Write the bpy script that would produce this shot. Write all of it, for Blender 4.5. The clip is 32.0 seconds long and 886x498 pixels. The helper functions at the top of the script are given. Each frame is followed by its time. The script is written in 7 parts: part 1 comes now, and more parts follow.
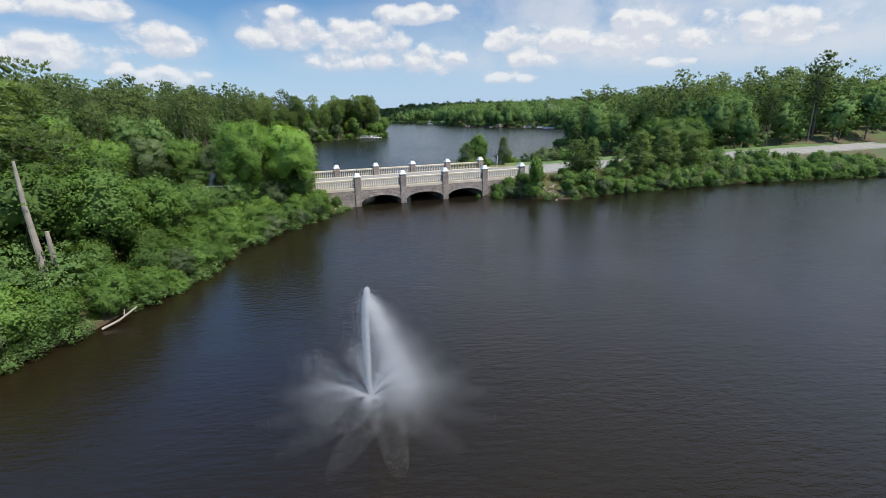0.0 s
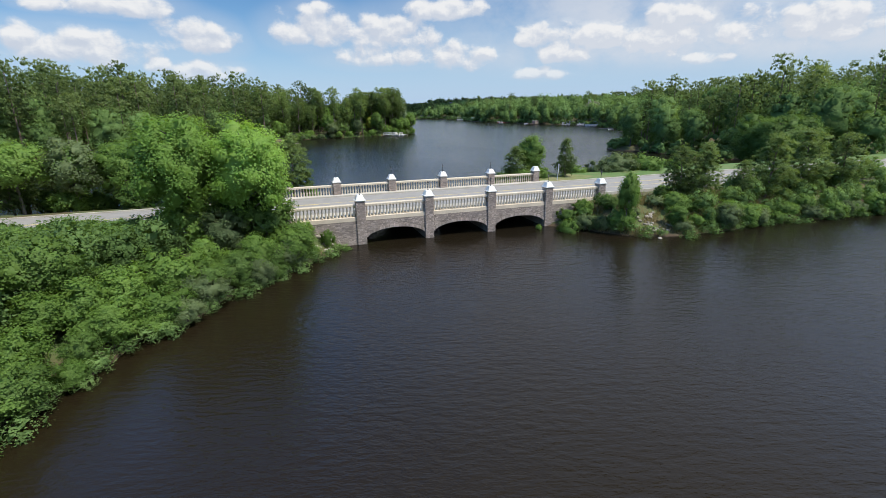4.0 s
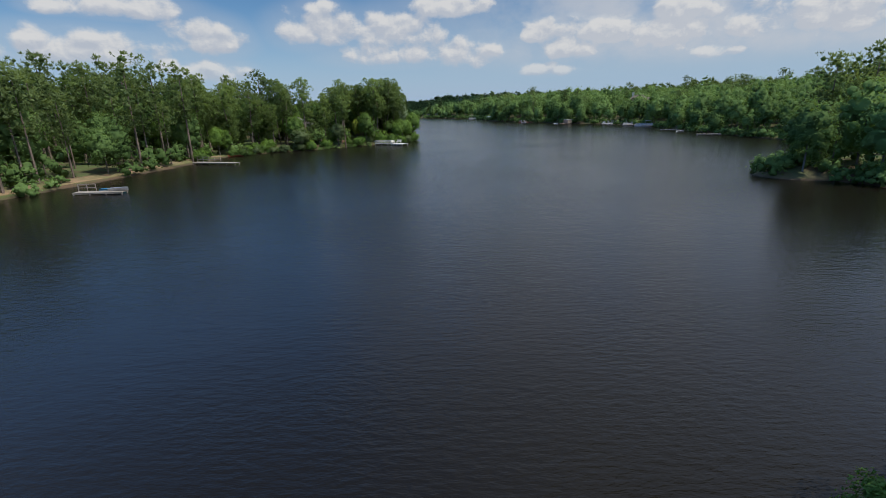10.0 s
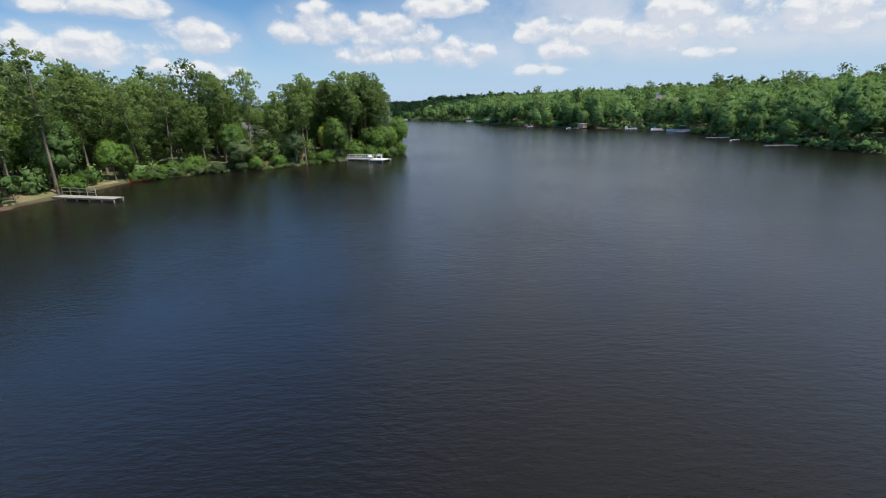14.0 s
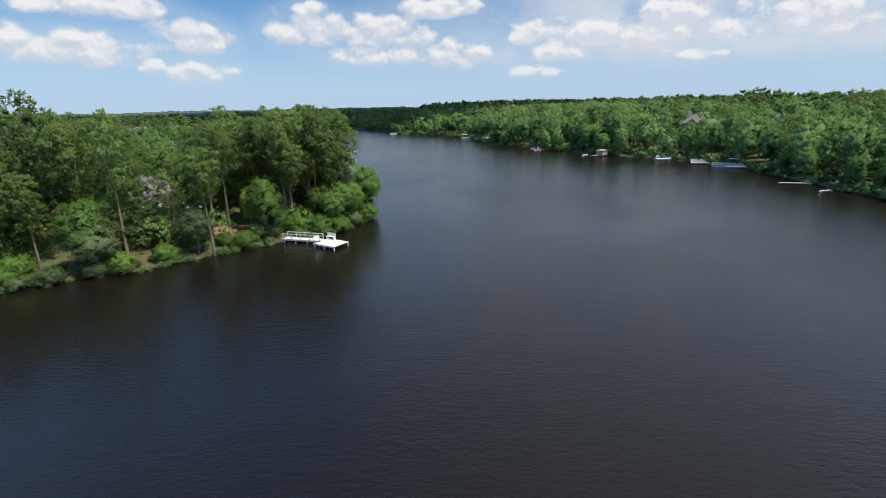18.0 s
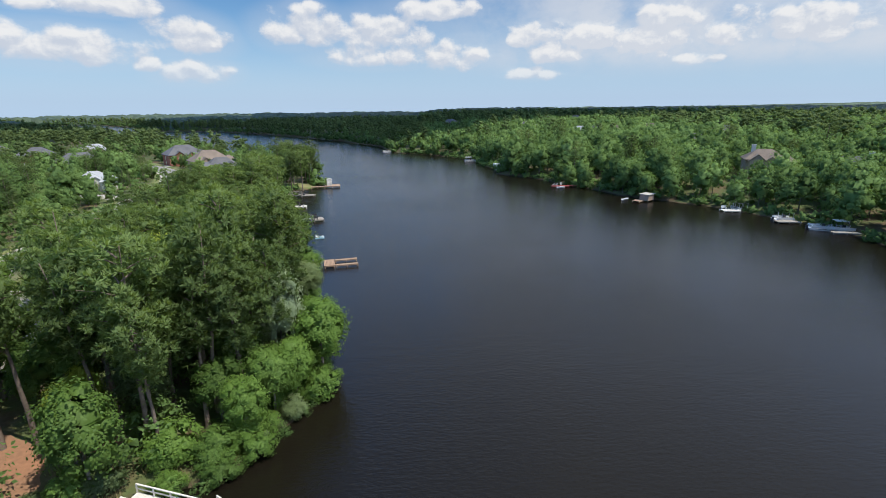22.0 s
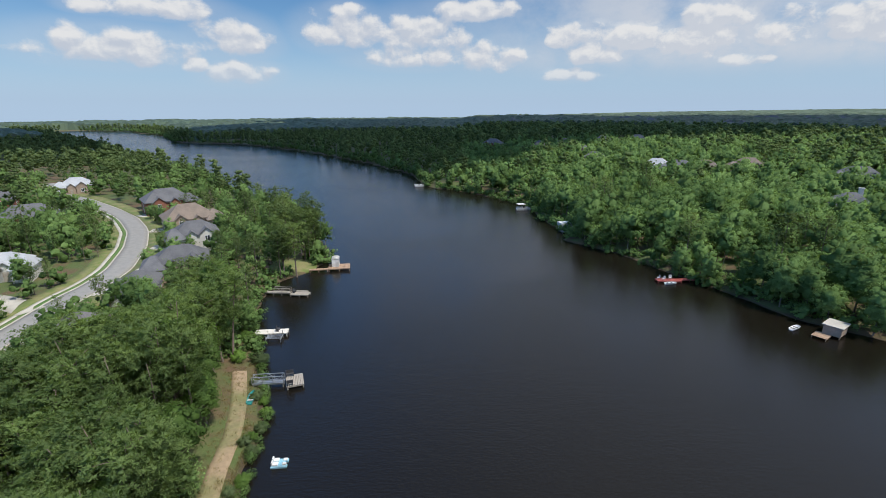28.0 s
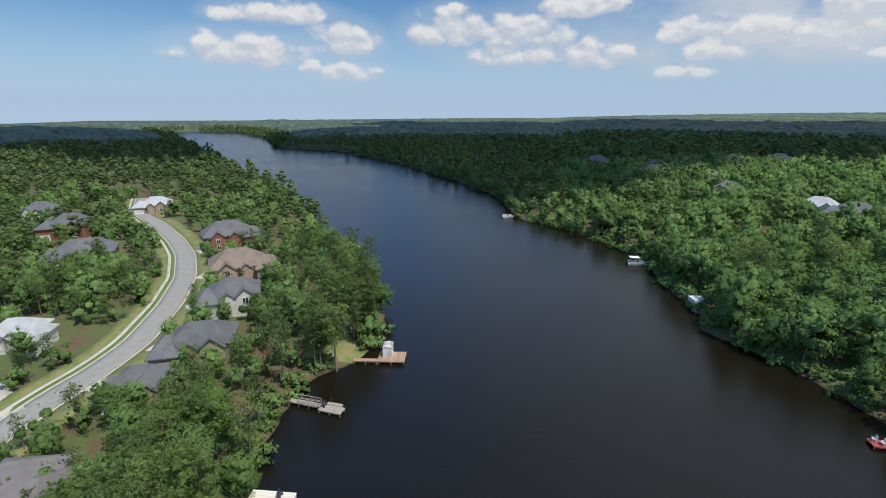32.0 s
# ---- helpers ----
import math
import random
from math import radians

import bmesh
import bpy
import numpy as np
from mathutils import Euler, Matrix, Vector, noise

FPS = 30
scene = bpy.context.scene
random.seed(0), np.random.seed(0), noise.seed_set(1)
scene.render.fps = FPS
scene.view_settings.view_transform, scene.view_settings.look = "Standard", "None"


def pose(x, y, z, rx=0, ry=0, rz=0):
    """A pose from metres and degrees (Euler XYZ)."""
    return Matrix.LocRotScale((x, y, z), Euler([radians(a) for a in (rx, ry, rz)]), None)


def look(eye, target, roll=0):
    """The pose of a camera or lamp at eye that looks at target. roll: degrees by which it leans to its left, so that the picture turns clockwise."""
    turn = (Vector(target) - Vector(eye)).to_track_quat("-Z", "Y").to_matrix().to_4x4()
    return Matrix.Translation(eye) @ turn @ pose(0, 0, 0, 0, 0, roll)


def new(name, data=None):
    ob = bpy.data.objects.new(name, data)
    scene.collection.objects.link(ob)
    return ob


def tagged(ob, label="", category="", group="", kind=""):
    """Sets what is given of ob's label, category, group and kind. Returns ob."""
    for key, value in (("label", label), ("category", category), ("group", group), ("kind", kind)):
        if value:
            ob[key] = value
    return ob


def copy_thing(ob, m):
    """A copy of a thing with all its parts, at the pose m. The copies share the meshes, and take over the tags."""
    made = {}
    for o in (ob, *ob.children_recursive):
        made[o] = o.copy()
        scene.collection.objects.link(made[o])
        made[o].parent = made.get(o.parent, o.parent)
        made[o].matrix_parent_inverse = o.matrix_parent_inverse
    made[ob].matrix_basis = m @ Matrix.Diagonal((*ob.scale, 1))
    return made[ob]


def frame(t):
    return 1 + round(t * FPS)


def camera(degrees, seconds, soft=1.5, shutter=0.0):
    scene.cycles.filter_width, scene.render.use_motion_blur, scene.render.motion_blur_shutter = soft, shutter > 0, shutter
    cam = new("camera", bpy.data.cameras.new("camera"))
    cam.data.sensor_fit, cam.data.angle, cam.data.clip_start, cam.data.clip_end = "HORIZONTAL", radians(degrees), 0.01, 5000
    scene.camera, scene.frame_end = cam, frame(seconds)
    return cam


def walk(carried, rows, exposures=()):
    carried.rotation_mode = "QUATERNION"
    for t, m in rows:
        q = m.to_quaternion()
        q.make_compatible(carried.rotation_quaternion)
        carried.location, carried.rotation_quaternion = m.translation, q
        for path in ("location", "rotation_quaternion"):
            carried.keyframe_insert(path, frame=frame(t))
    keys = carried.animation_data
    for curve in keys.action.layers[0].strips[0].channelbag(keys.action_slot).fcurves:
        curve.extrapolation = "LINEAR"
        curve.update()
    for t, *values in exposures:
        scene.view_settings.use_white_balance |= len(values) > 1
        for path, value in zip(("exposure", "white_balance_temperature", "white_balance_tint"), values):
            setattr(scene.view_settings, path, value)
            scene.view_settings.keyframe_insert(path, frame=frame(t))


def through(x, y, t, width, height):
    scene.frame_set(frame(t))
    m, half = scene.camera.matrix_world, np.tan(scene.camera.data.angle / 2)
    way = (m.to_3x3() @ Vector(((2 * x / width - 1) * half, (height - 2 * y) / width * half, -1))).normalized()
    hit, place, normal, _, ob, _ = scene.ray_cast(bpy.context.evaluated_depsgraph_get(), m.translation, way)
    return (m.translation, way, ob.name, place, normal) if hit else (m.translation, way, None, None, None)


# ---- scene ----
cam = camera(86.2, 32.0, soft=0.75)
PATH = [
    (0, (6.437, -60.609, 11.754), (6.574, -58.695, 11.19), -0.9),
    (0.5, (6.704, -58.512, 11.77), (6.826, -56.597, 11.205), -0.9),
    (1, (6.959, -56.317, 11.69), (7.054, -54.401, 11.124), -1.0),
    (1.5, (6.993, -53.991, 11.607), (7.066, -52.075, 11.039), -1.2),
    (2, (6.944, -51.622, 11.528), (7.0, -49.705, 10.96), -1.0),
    (2.5, (6.737, -48.883, 11.261), (6.781, -46.968, 10.688), -1.0),
    (4.5, (6.321, -35.826, 11.313), (6.349, -33.912, 10.733), -0.5),
    (5, (6.325, -32.163, 11.442), (6.348, -30.25, 10.86), -0.7),
    (5.5, (6.295, -28.064, 11.515), (6.313, -26.15, 10.933), -0.7),
    (6, (6.331, -23.571, 11.631), (6.343, -21.658, 11.046), -0.9),
    (6.5, (6.279, -18.915, 11.665), (6.287, -17.002, 11.079), -1.0),
    (7, (6.231, -14.054, 11.702), (6.233, -12.142, 11.114), -1.2),
    (7.5, (6.181, -8.927, 11.698), (6.181, -7.015, 11.11), -1.2),
    (8, (6.043, -3.861, 11.681), (6.039, -1.95, 11.092), -1.4),
    (8.5, (5.939, 1.54, 11.567), (5.933, 3.451, 10.978), -1.5),
    (9, (5.624, 6.84, 11.493), (5.62, 8.751, 10.903), -1.4),
    (9.5, (5.315, 11.36, 11.292), (5.313, 13.272, 10.704), -1.2),
    (10, (5.156, 15.78, 11.17), (5.153, 17.692, 10.582), -1.3),
    (10.5, (5.26, 20.201, 11.055), (5.262, 22.112, 10.468), -1.2),
    (11, (5.451, 24.591, 10.877), (5.456, 26.503, 10.289), -1.3),
    (11.5, (5.379, 28.808, 10.676), (5.386, 30.72, 10.089), -1.1),
    (12, (5.075, 32.895, 10.538), (5.084, 34.807, 9.951), -1.1),
    (12.5, (4.975, 37.28, 10.592), (4.987, 39.192, 10.004), -1.2),
    (13, (4.998, 41.905, 10.797), (5.014, 43.817, 10.21), -1.2),
    (13.5, (5.005, 46.71, 11.117), (5.025, 48.622, 10.53), -1.2),
    (14, (5.063, 51.611, 11.502), (5.086, 53.523, 10.915), -1.2),
    (14.5, (5.27, 56.524, 12.076), (5.295, 58.436, 11.489), -1.2),
    (16.5, (6.475, 75.416, 15.604), (6.51, 77.328, 15.021), -1.2),
    (17, (6.782, 80.232, 16.575), (6.82, 82.145, 15.992), -1.2),
    (17.5, (7.107, 85.118, 17.51), (7.146, 87.03, 16.927), -1.0),
    (18, (7.361, 90.073, 18.489), (7.403, 91.986, 17.906), -1.1),
    (18.5, (7.517, 95.063, 19.453), (7.562, 96.975, 18.87), -1.0),
    (19, (7.58, 100.075, 20.412), (7.626, 101.988, 19.831), -1.1),
    (19.5, (7.531, 105.14, 21.436), (7.579, 107.052, 20.854), -1.0),
    (20, (7.452, 110.15, 22.455), (7.502, 112.063, 21.874), -1.0),
    (20.5, (7.272, 115.153, 23.46), (7.324, 117.067, 22.879), -0.8),
    (21, (7.054, 120.069, 24.399), (7.11, 121.983, 23.819), -0.8),
    (21.5, (6.857, 124.923, 25.304), (6.914, 126.837, 24.725), -0.7),
    (22, (6.816, 129.704, 26.087), (6.875, 131.617, 25.509), -0.5),
    (22.5, (6.725, 134.424, 26.964), (6.787, 136.338, 26.387), -0.5),
    (23, (6.501, 139.1, 27.849), (6.566, 141.015, 27.275), -0.4),
    (23.5, (6.228, 143.73, 28.76), (6.294, 145.644, 28.185), -0.4),
    (24, (5.842, 148.268, 29.692), (5.914, 150.182, 29.119), -0.3),
    (24.5, (5.509, 152.738, 30.662), (5.58, 154.652, 30.088), -0.3),
    (25, (5.177, 157.056, 31.692), (5.252, 158.971, 31.12), -0.1),
    (25.5, (4.965, 161.314, 32.748), (5.042, 163.229, 32.175), -0.2),
    (27.5, (4.141, 178.473, 36.664), (4.127, 180.388, 36.09), -0.1),
    (28, (3.924, 182.769, 37.689), (3.848, 184.683, 37.115), -0.1),
    (28.5, (3.739, 186.969, 38.783), (3.594, 188.878, 38.206), -0.0),
    (29, (3.497, 191.31, 39.856), (3.278, 193.212, 39.279), -0.1),
    (29.5, (3.282, 195.568, 40.863), (2.996, 197.462, 40.285), -0.0),
    (30, (3.031, 199.757, 41.785), (2.681, 201.639, 41.207), -0.0),
    (30.5, (2.764, 203.833, 42.704), (2.367, 205.706, 42.126), -0.0),
    (31, (2.5, 207.914, 43.715), (2.071, 209.78, 43.136), -0.0),
    (31.5, (2.335, 211.909, 44.811), (1.891, 213.771, 44.232), 0.0),
    (32, (2.225, 215.779, 45.837), (1.778, 217.641, 45.258), 0.1),
]

walk(cam, [(t, look(eye, target, roll)) for t, eye, target, roll in PATH], [(0, 0), (6.4, 0), (7.2, -0.2), (8, -0.4), (9, -0.5), (10, -0.4), (11, -0.15), (12.5, 0), (20, 0), (25, -0.1), (32, -0.2)])

# ---- world, sun, sky ----
EXPOSURE = 0.0
scene.view_settings.exposure = EXPOSURE
SUN_AZ, SUN_EL = radians(116.8), radians(62)

# fair-weather clouds near the horizon: azimuth, elevation, half width, half height (radians)
CLOUDS = [
    (-0.668, 0.109, 0.025, 0.011), (-0.637, 0.154, 0.030, 0.013), (-0.541, 0.158, 0.086, 0.019),
    (-0.603, 0.093, 0.106, 0.030), (-0.433, 0.114, 0.063, 0.032), (-0.423, 0.059, 0.053, 0.021),
    (-0.223, 0.135, 0.071, 0.034), (-0.075, 0.130, 0.086, 0.039), (-0.087, 0.092, 0.101, 0.024),
    (0.056, 0.093, 0.061, 0.030), (0.024, 0.170, 0.091, 0.021), (0.202, 0.123, 0.041, 0.024),
    (0.251, 0.094, 0.056, 0.024), (0.210, 0.058, 0.051, 0.013), (0.310, 0.118, 0.091, 0.030),
    (0.440, 0.145, 0.061, 0.024), (0.426, 0.110, 0.071, 0.038), (0.561, 0.113, 0.061, 0.032),
    (0.656, 0.115, 0.091, 0.032), (0.492, 0.077, 0.041, 0.015), (-0.492, 0.071, 0.020, 0.013),
    (-0.224, 0.172, 0.035, 0.013), (-0.12, 0.36, 0.10, 0.050), (0.12, 0.30, 0.10, 0.045), (0.22, 0.42, 0.15, 0.060), (0.0, 0.54, 0.18, 0.070),
]


class Nodes:
    """Short ways to make the nodes of one tree."""

    def __init__(self, tree):
        self.tree = tree
        tree.nodes.clear()

    def add(self, kind):
        return self.tree.nodes.new(kind)

    def link(self, a, b):
        self.tree.links.new(a, b)

    def put(self, socket, value):
        if isinstance(value, bpy.types.NodeSocket):
            self.link(value, socket)
        elif value is not None:
            socket.default_value = value

    def math(self, op, a, b=None, c=None, clamp=False):
        n = self.add("ShaderNodeMath")
        n.operation, n.use_clamp = op, clamp
        for s, v in zip(n.inputs, (a, b, c)):
            self.put(s, v)
        return n.outputs[0]

    def mix(self, fac, a, b, blend="MIX"):
        n = self.add("ShaderNodeMix")
        n.data_type, n.blend_type = "RGBA", blend
        n.clamp_factor = True
        self.put(n.inputs[0], fac)
        self.put(n.inputs[6], a)
        self.put(n.inputs[7], b)
        return n.outputs[2]

    def smooth(self, value, low, high, to_low=0.0, to_high=1.0):
        n = self.add("ShaderNodeMapRange")
        n.interpolation_type = "SMOOTHSTEP"
        for s, v in zip(n.inputs, (value, low, high, to_low, to_high)):
            self.put(s, v)
        return n.outputs[0]

    def noise(self, vector, scale, detail=3.0, rough=0.55, stretch=None):
        if stretch:
            m = self.add("ShaderNodeMapping")
            self.put(m.inputs[0], vector)
            m.inputs[3].default_value = stretch
            vector = m.outputs[0]
        n = self.add("ShaderNodeTexNoise")
        self.put(n.inputs["Vector"], vector)
        n.inputs["Scale"].default_value = scale
        n.inputs["Detail"].default_value = detail
        n.inputs["Roughness"].default_value = rough
        return n.outputs["Fac"]


def make_world():
    world = bpy.data.worlds.new("sky")
    world.use_nodes = True
    scene.world = world
    k = Nodes(world.node_tree)
    coord = k.add("ShaderNodeTexCoord").outputs["Generated"]
    split = k.add("ShaderNodeSeparateXYZ")
    k.link(coord, split.inputs[0])
    x, y, z = split.outputs
    up = k.math("MAXIMUM", z, 0.012)
    flat = k.add("ShaderNodeCombineXYZ")
    k.link(x, flat.inputs[0]), k.link(y, flat.inputs[1]), k.link(up, flat.inputs[2])
    sky = k.add("ShaderNodeTexSky")
    sky.sky_type, sky.sun_disc = "NISHITA", False
    sky.sun_elevation, sky.sun_rotation = SUN_EL, SUN_AZ
    sky.altitude, sky.air_density, sky.dust_density, sky.ozone_density = 100, 1.0, 0.7, 1.6
    k.link(flat.outputs[0], sky.inputs[0])
    az, el = k.math("ARCTAN2", x, y), k.math("ARCSINE", z)
    plane = k.add("ShaderNodeCombineXYZ")
    k.put(plane.inputs[0], az), k.put(plane.inputs[1], k.math("MULTIPLY", el, 1.25))
    warp = k.add("ShaderNodeTexNoise")
    k.put(warp.inputs["Vector"], plane.outputs[0])
    warp.inputs["Scale"].default_value, warp.inputs["Detail"].default_value = 22.0, 2.0
    bent = k.add("ShaderNodeVectorMath")
    bent.operation = "MULTIPLY_ADD"
    k.link(warp.outputs["Color"], bent.inputs[0])
    bent.inputs[1].default_value = (0.022, 0.016, 0.0)
    k.link(plane.outputs[0], bent.inputs[2])

    def billow(shift):
        """Rounded heaps of cloud, sampled a little higher by shift."""
        v = k.add("ShaderNodeVectorMath")
        v.operation = "ADD"
        k.link(bent.outputs[0], v.inputs[0])
        v.inputs[1].default_value = (shift * 0.35, shift, 0.0)
        n = k.add("ShaderNodeTexVoronoi")
        n.feature = "SMOOTH_F1"
        n.inputs["Smoothness"].default_value = 0.6
        n.inputs["Scale"].default_value = 26.0
        k.link(v.outputs[0], n.inputs["Vector"])
        fine = k.noise(v.outputs[0], 42.0, 7.0, 0.62)
        return k.math("MULTIPLY_ADD", k.math("SUBTRACT", fine, 0.2), 0.95, k.math("SUBTRACT", 0.62, n.outputs["Distance"]))

    puff = billow(0.0)

    def bodies(drop):
        """The clouds' outlines as a smooth field, seen as if drop higher."""
        out = None
        for a, e, w, h in CLOUDS:
            da = k.math("MULTIPLY", k.math("SUBTRACT", az, a), 0.88 / w)
            de = k.math("MULTIPLY", k.math("SUBTRACT", el, e - drop), 0.85 / h)
            de = k.math("MAXIMUM", de, k.math("MULTIPLY", de, -1.35))
            r = k.math("ADD", k.math("MULTIPLY", da, da), k.math("MULTIPLY", de, de))
            d = k.math("SUBTRACT", 1.0, r)
            out = d if out is None else k.math("SMOOTH_MAX", out, d, 0.4)
        return k.math("MAXIMUM", out, -2.0)

    body, above = bodies(0.0), bodies(0.012)
    field = k.math("MULTIPLY_ADD", k.math("SUBTRACT", puff, 0.40), 1.5, body)
    near = k.smooth(field, -0.35, 0.8)
    # a thin veil towards the right and loose cumulus overhead
    veil = k.noise(bent.outputs[0], 7.0, 6.0, 0.62)
    veil = k.math("MULTIPLY", k.smooth(veil, 0.1, 0.66), k.smooth(az, -0.25, 0.4))
    veil = k.math("MULTIPLY", veil, k.smooth(el, 0.03, 0.09))
    haze_cloud = k.math("MULTIPLY", k.smooth(body, -1.9, 0.4), 0.28)
    over = k.add("ShaderNodeCombineXYZ")
    k.put(over.inputs[0], k.math("DIVIDE", x, up)), k.put(over.inputs[1], k.math("DIVIDE", y, up))
    high = k.smooth(k.noise(over.outputs[0], 0.9, 6.0, 0.6), 0.53, 0.75)
    high = k.math("MULTIPLY", high, k.smooth(el, 0.2, 0.32))
    thin = k.math("MAXIMUM", k.math("MULTIPLY", veil, 0.9), haze_cloud)
    cover = k.math("MAXIMUM", k.math("MAXIMUM", near, thin), high)
    lit = k.math("SUBTRACT", puff, billow(0.011))
    crest = k.smooth(k.math("MULTIPLY_ADD", lit, 2.2, k.math("SUBTRACT", body, above)), -0.5, 0.95)
    shade = k.math("MULTIPLY", crest, k.smooth(field, -0.2, 0.7, 0.3, 1.0))
    shade = k.math("MAXIMUM", shade, k.math("MAXIMUM", k.math("MULTIPLY", high, 0.9), k.math("MULTIPLY", veil, 0.3)))
    cloud = k.mix(shade, (0.60, 0.65, 0.745, 1), (0.88, 0.88, 0.885, 1))
    sky_lit = k.mix(1.0, sky.outputs[0], (0.062, 0.092, 0.118, 1), "MULTIPLY")
    rise = k.smooth(el, 0.22, 0.34, 1.0, 2.8)
    rise = k.math("MULTIPLY", rise, k.smooth(el, 0.5, 0.95, 1.0, 0.62))
    lift = k.add("ShaderNodeCombineColor")
    for s in lift.inputs[:3]:
        k.link(rise, s)
    sky_lit = k.mix(1.0, sky_lit, lift.outputs[0], "MULTIPLY")
    haze = k.math("MULTIPLY", k.smooth(el, 0.19, -0.01), 0.8)
    sky_lit = k.mix(haze, sky_lit, (0.51, 0.665, 0.90, 1))
    fade = k.math("MULTIPLY", cover, k.smooth(el, -0.01, 0.1, 0.25, 0.95))
    back = k.add("ShaderNodeBackground")
    k.link(k.mix(fade, sky_lit, cloud), back.inputs[0])
    back.inputs[1].default_value = 1.0
    out = k.add("ShaderNodeOutputWorld")
    k.link(back.outputs[0], out.inputs[0])


make_world()
sun = new("sun", bpy.data.lights.new("sun", "SUN"))
sun.data.energy, sun.data.angle, sun.data.color = 4.8, radians(0.53), (1.0, 0.955, 0.88)
SUN_WAY = Vector((math.sin(SUN_AZ) * math.cos(SUN_EL), math.cos(SUN_AZ) * math.cos(SUN_EL), math.sin(SUN_EL)))
sun.matrix_world = look(SUN_WAY * 300, (0, 0, 0))


# ---- materials ----
def surface(name, color, rough=0.85, grain=8.0, vary=0.25, bump=0.25, metal=0.0, dark=None, patch=0.6, each=0.0, coords="Object", distance=0.02):
    """A painted, stone, wood or soil surface: colour varied at two scales, fine relief; each: how much pieces differ."""
    mat = bpy.data.materials.new(name)
    mat.use_nodes = True
    k = Nodes(mat.node_tree)
    where = k.add("ShaderNodeTexCoord").outputs["Object"] if coords == "Object" else k.add("ShaderNodeNewGeometry").outputs["Position"]
    fine, wide = k.noise(where, grain, 5.0), k.noise(where, grain * 0.09 * patch / 0.6, 4.0)
    other = dark or tuple(c * 0.55 for c in color)
    tone = k.mix(k.smooth(wide, 0.35, 0.7), (*color, 1), (*other, 1))
    value = k.math("ADD", 1.0 - vary, k.math("MULTIPLY", fine, 2 * vary))
    if each:
        info = k.add("ShaderNodeObjectInfo").outputs["Random"]
        island = k.add("ShaderNodeNewGeometry").outputs["Random Per Island"]
        both = k.math("FRACT", k.math("ADD", info, island))
        value = k.math("MULTIPLY", value, k.math("ADD", 1.0 - each, k.math("MULTIPLY", both, 2 * each)))
    grey = k.add("ShaderNodeCombineColor")
    for s in grey.inputs[:3]:
        k.link(value, s)
    tone = k.mix(1.0, tone, grey.outputs[0], "MULTIPLY")
    shader = k.add("ShaderNodeBsdfPrincipled")
    k.link(tone, shader.inputs["Base Color"])
    k.put(shader.inputs["Roughness"], k.math("ADD", rough - 0.06, k.math("MULTIPLY", fine, 0.12)))
    shader.inputs["Metallic"].default_value = metal
    relief = k.add("ShaderNodeBump")
    relief.inputs["Strength"].default_value, relief.inputs["Distance"].default_value = bump, distance
    k.link(fine, relief.inputs["Height"])
    k.link(relief.outputs[0], shader.inputs["Normal"])
    out = k.add("ShaderNodeOutputMaterial")
    k.link(shader.outputs[0], out.inputs[0])
    return mat


def foliage(name, color, light, spread=0.3, through=0.42, tint=False):
    """Leaves: each leaf and each plant a little different, light shining through."""
    mat = bpy.data.materials.new(name)
    mat.use_nodes = True
    k = Nodes(mat.node_tree)
    geo = k.add("ShaderNodeNewGeometry")
    island, where = geo.outputs["Random Per Island"], geo.outputs["Position"]
    info = k.add("ShaderNodeObjectInfo").outputs["Random"]
    if tint:
        attr = k.add("ShaderNodeAttribute")
        attr.attribute_name = "plant"
        info = attr.outputs["Fac"]
    clump = k.noise(where, 0.45, 3.0)
    blend = k.math("ADD", k.math("MULTIPLY", info, 0.62), k.math("MULTIPLY", k.math("ADD", island, clump), 0.24))
    tone = k.mix(blend, (*color, 1), (*light, 1))
    value = k.math("ADD", 1.0 - spread, k.math("MULTIPLY", k.math("ADD", island, info), spread))
    grey = k.add("ShaderNodeCombineColor")
    for s in grey.inputs[:3]:
        k.link(value, s)
    tone = k.mix(1.0, tone, grey.outputs[0], "MULTIPLY")
    shader = k.add("ShaderNodeBsdfPrincipled")
    k.link(tone, shader.inputs["Base Color"])
    shader.inputs["Roughness"].default_value = 0.62
    shader.inputs["Specular IOR Level"].default_value = 0.06 if tint else 0.25
    if tint:
        relief = k.add("ShaderNodeBump")
        relief.inputs["Strength"].default_value, relief.inputs["Distance"].default_value = 1.0, 0.1
        k.link(k.noise(where, 1.8, 3.0, 0.65), relief.inputs["Height"])
        k.link(relief.outputs[0], shader.inputs["Normal"])
    lucent = k.add("ShaderNodeBsdfTranslucent")
    k.link(k.mix(1.0, tone, (1.25, 1.2, 0.6, 1), "MULTIPLY"), lucent.inputs[0])
    both = k.add("ShaderNodeMixShader")
    both.inputs[0].default_value = through
    k.link(shader.outputs[0], both.inputs[1]), k.link(lucent.outputs[0], both.inputs[2])
    out = k.add("ShaderNodeOutputMaterial")
    k.link(both.outputs[0], out.inputs[0])
    return mat


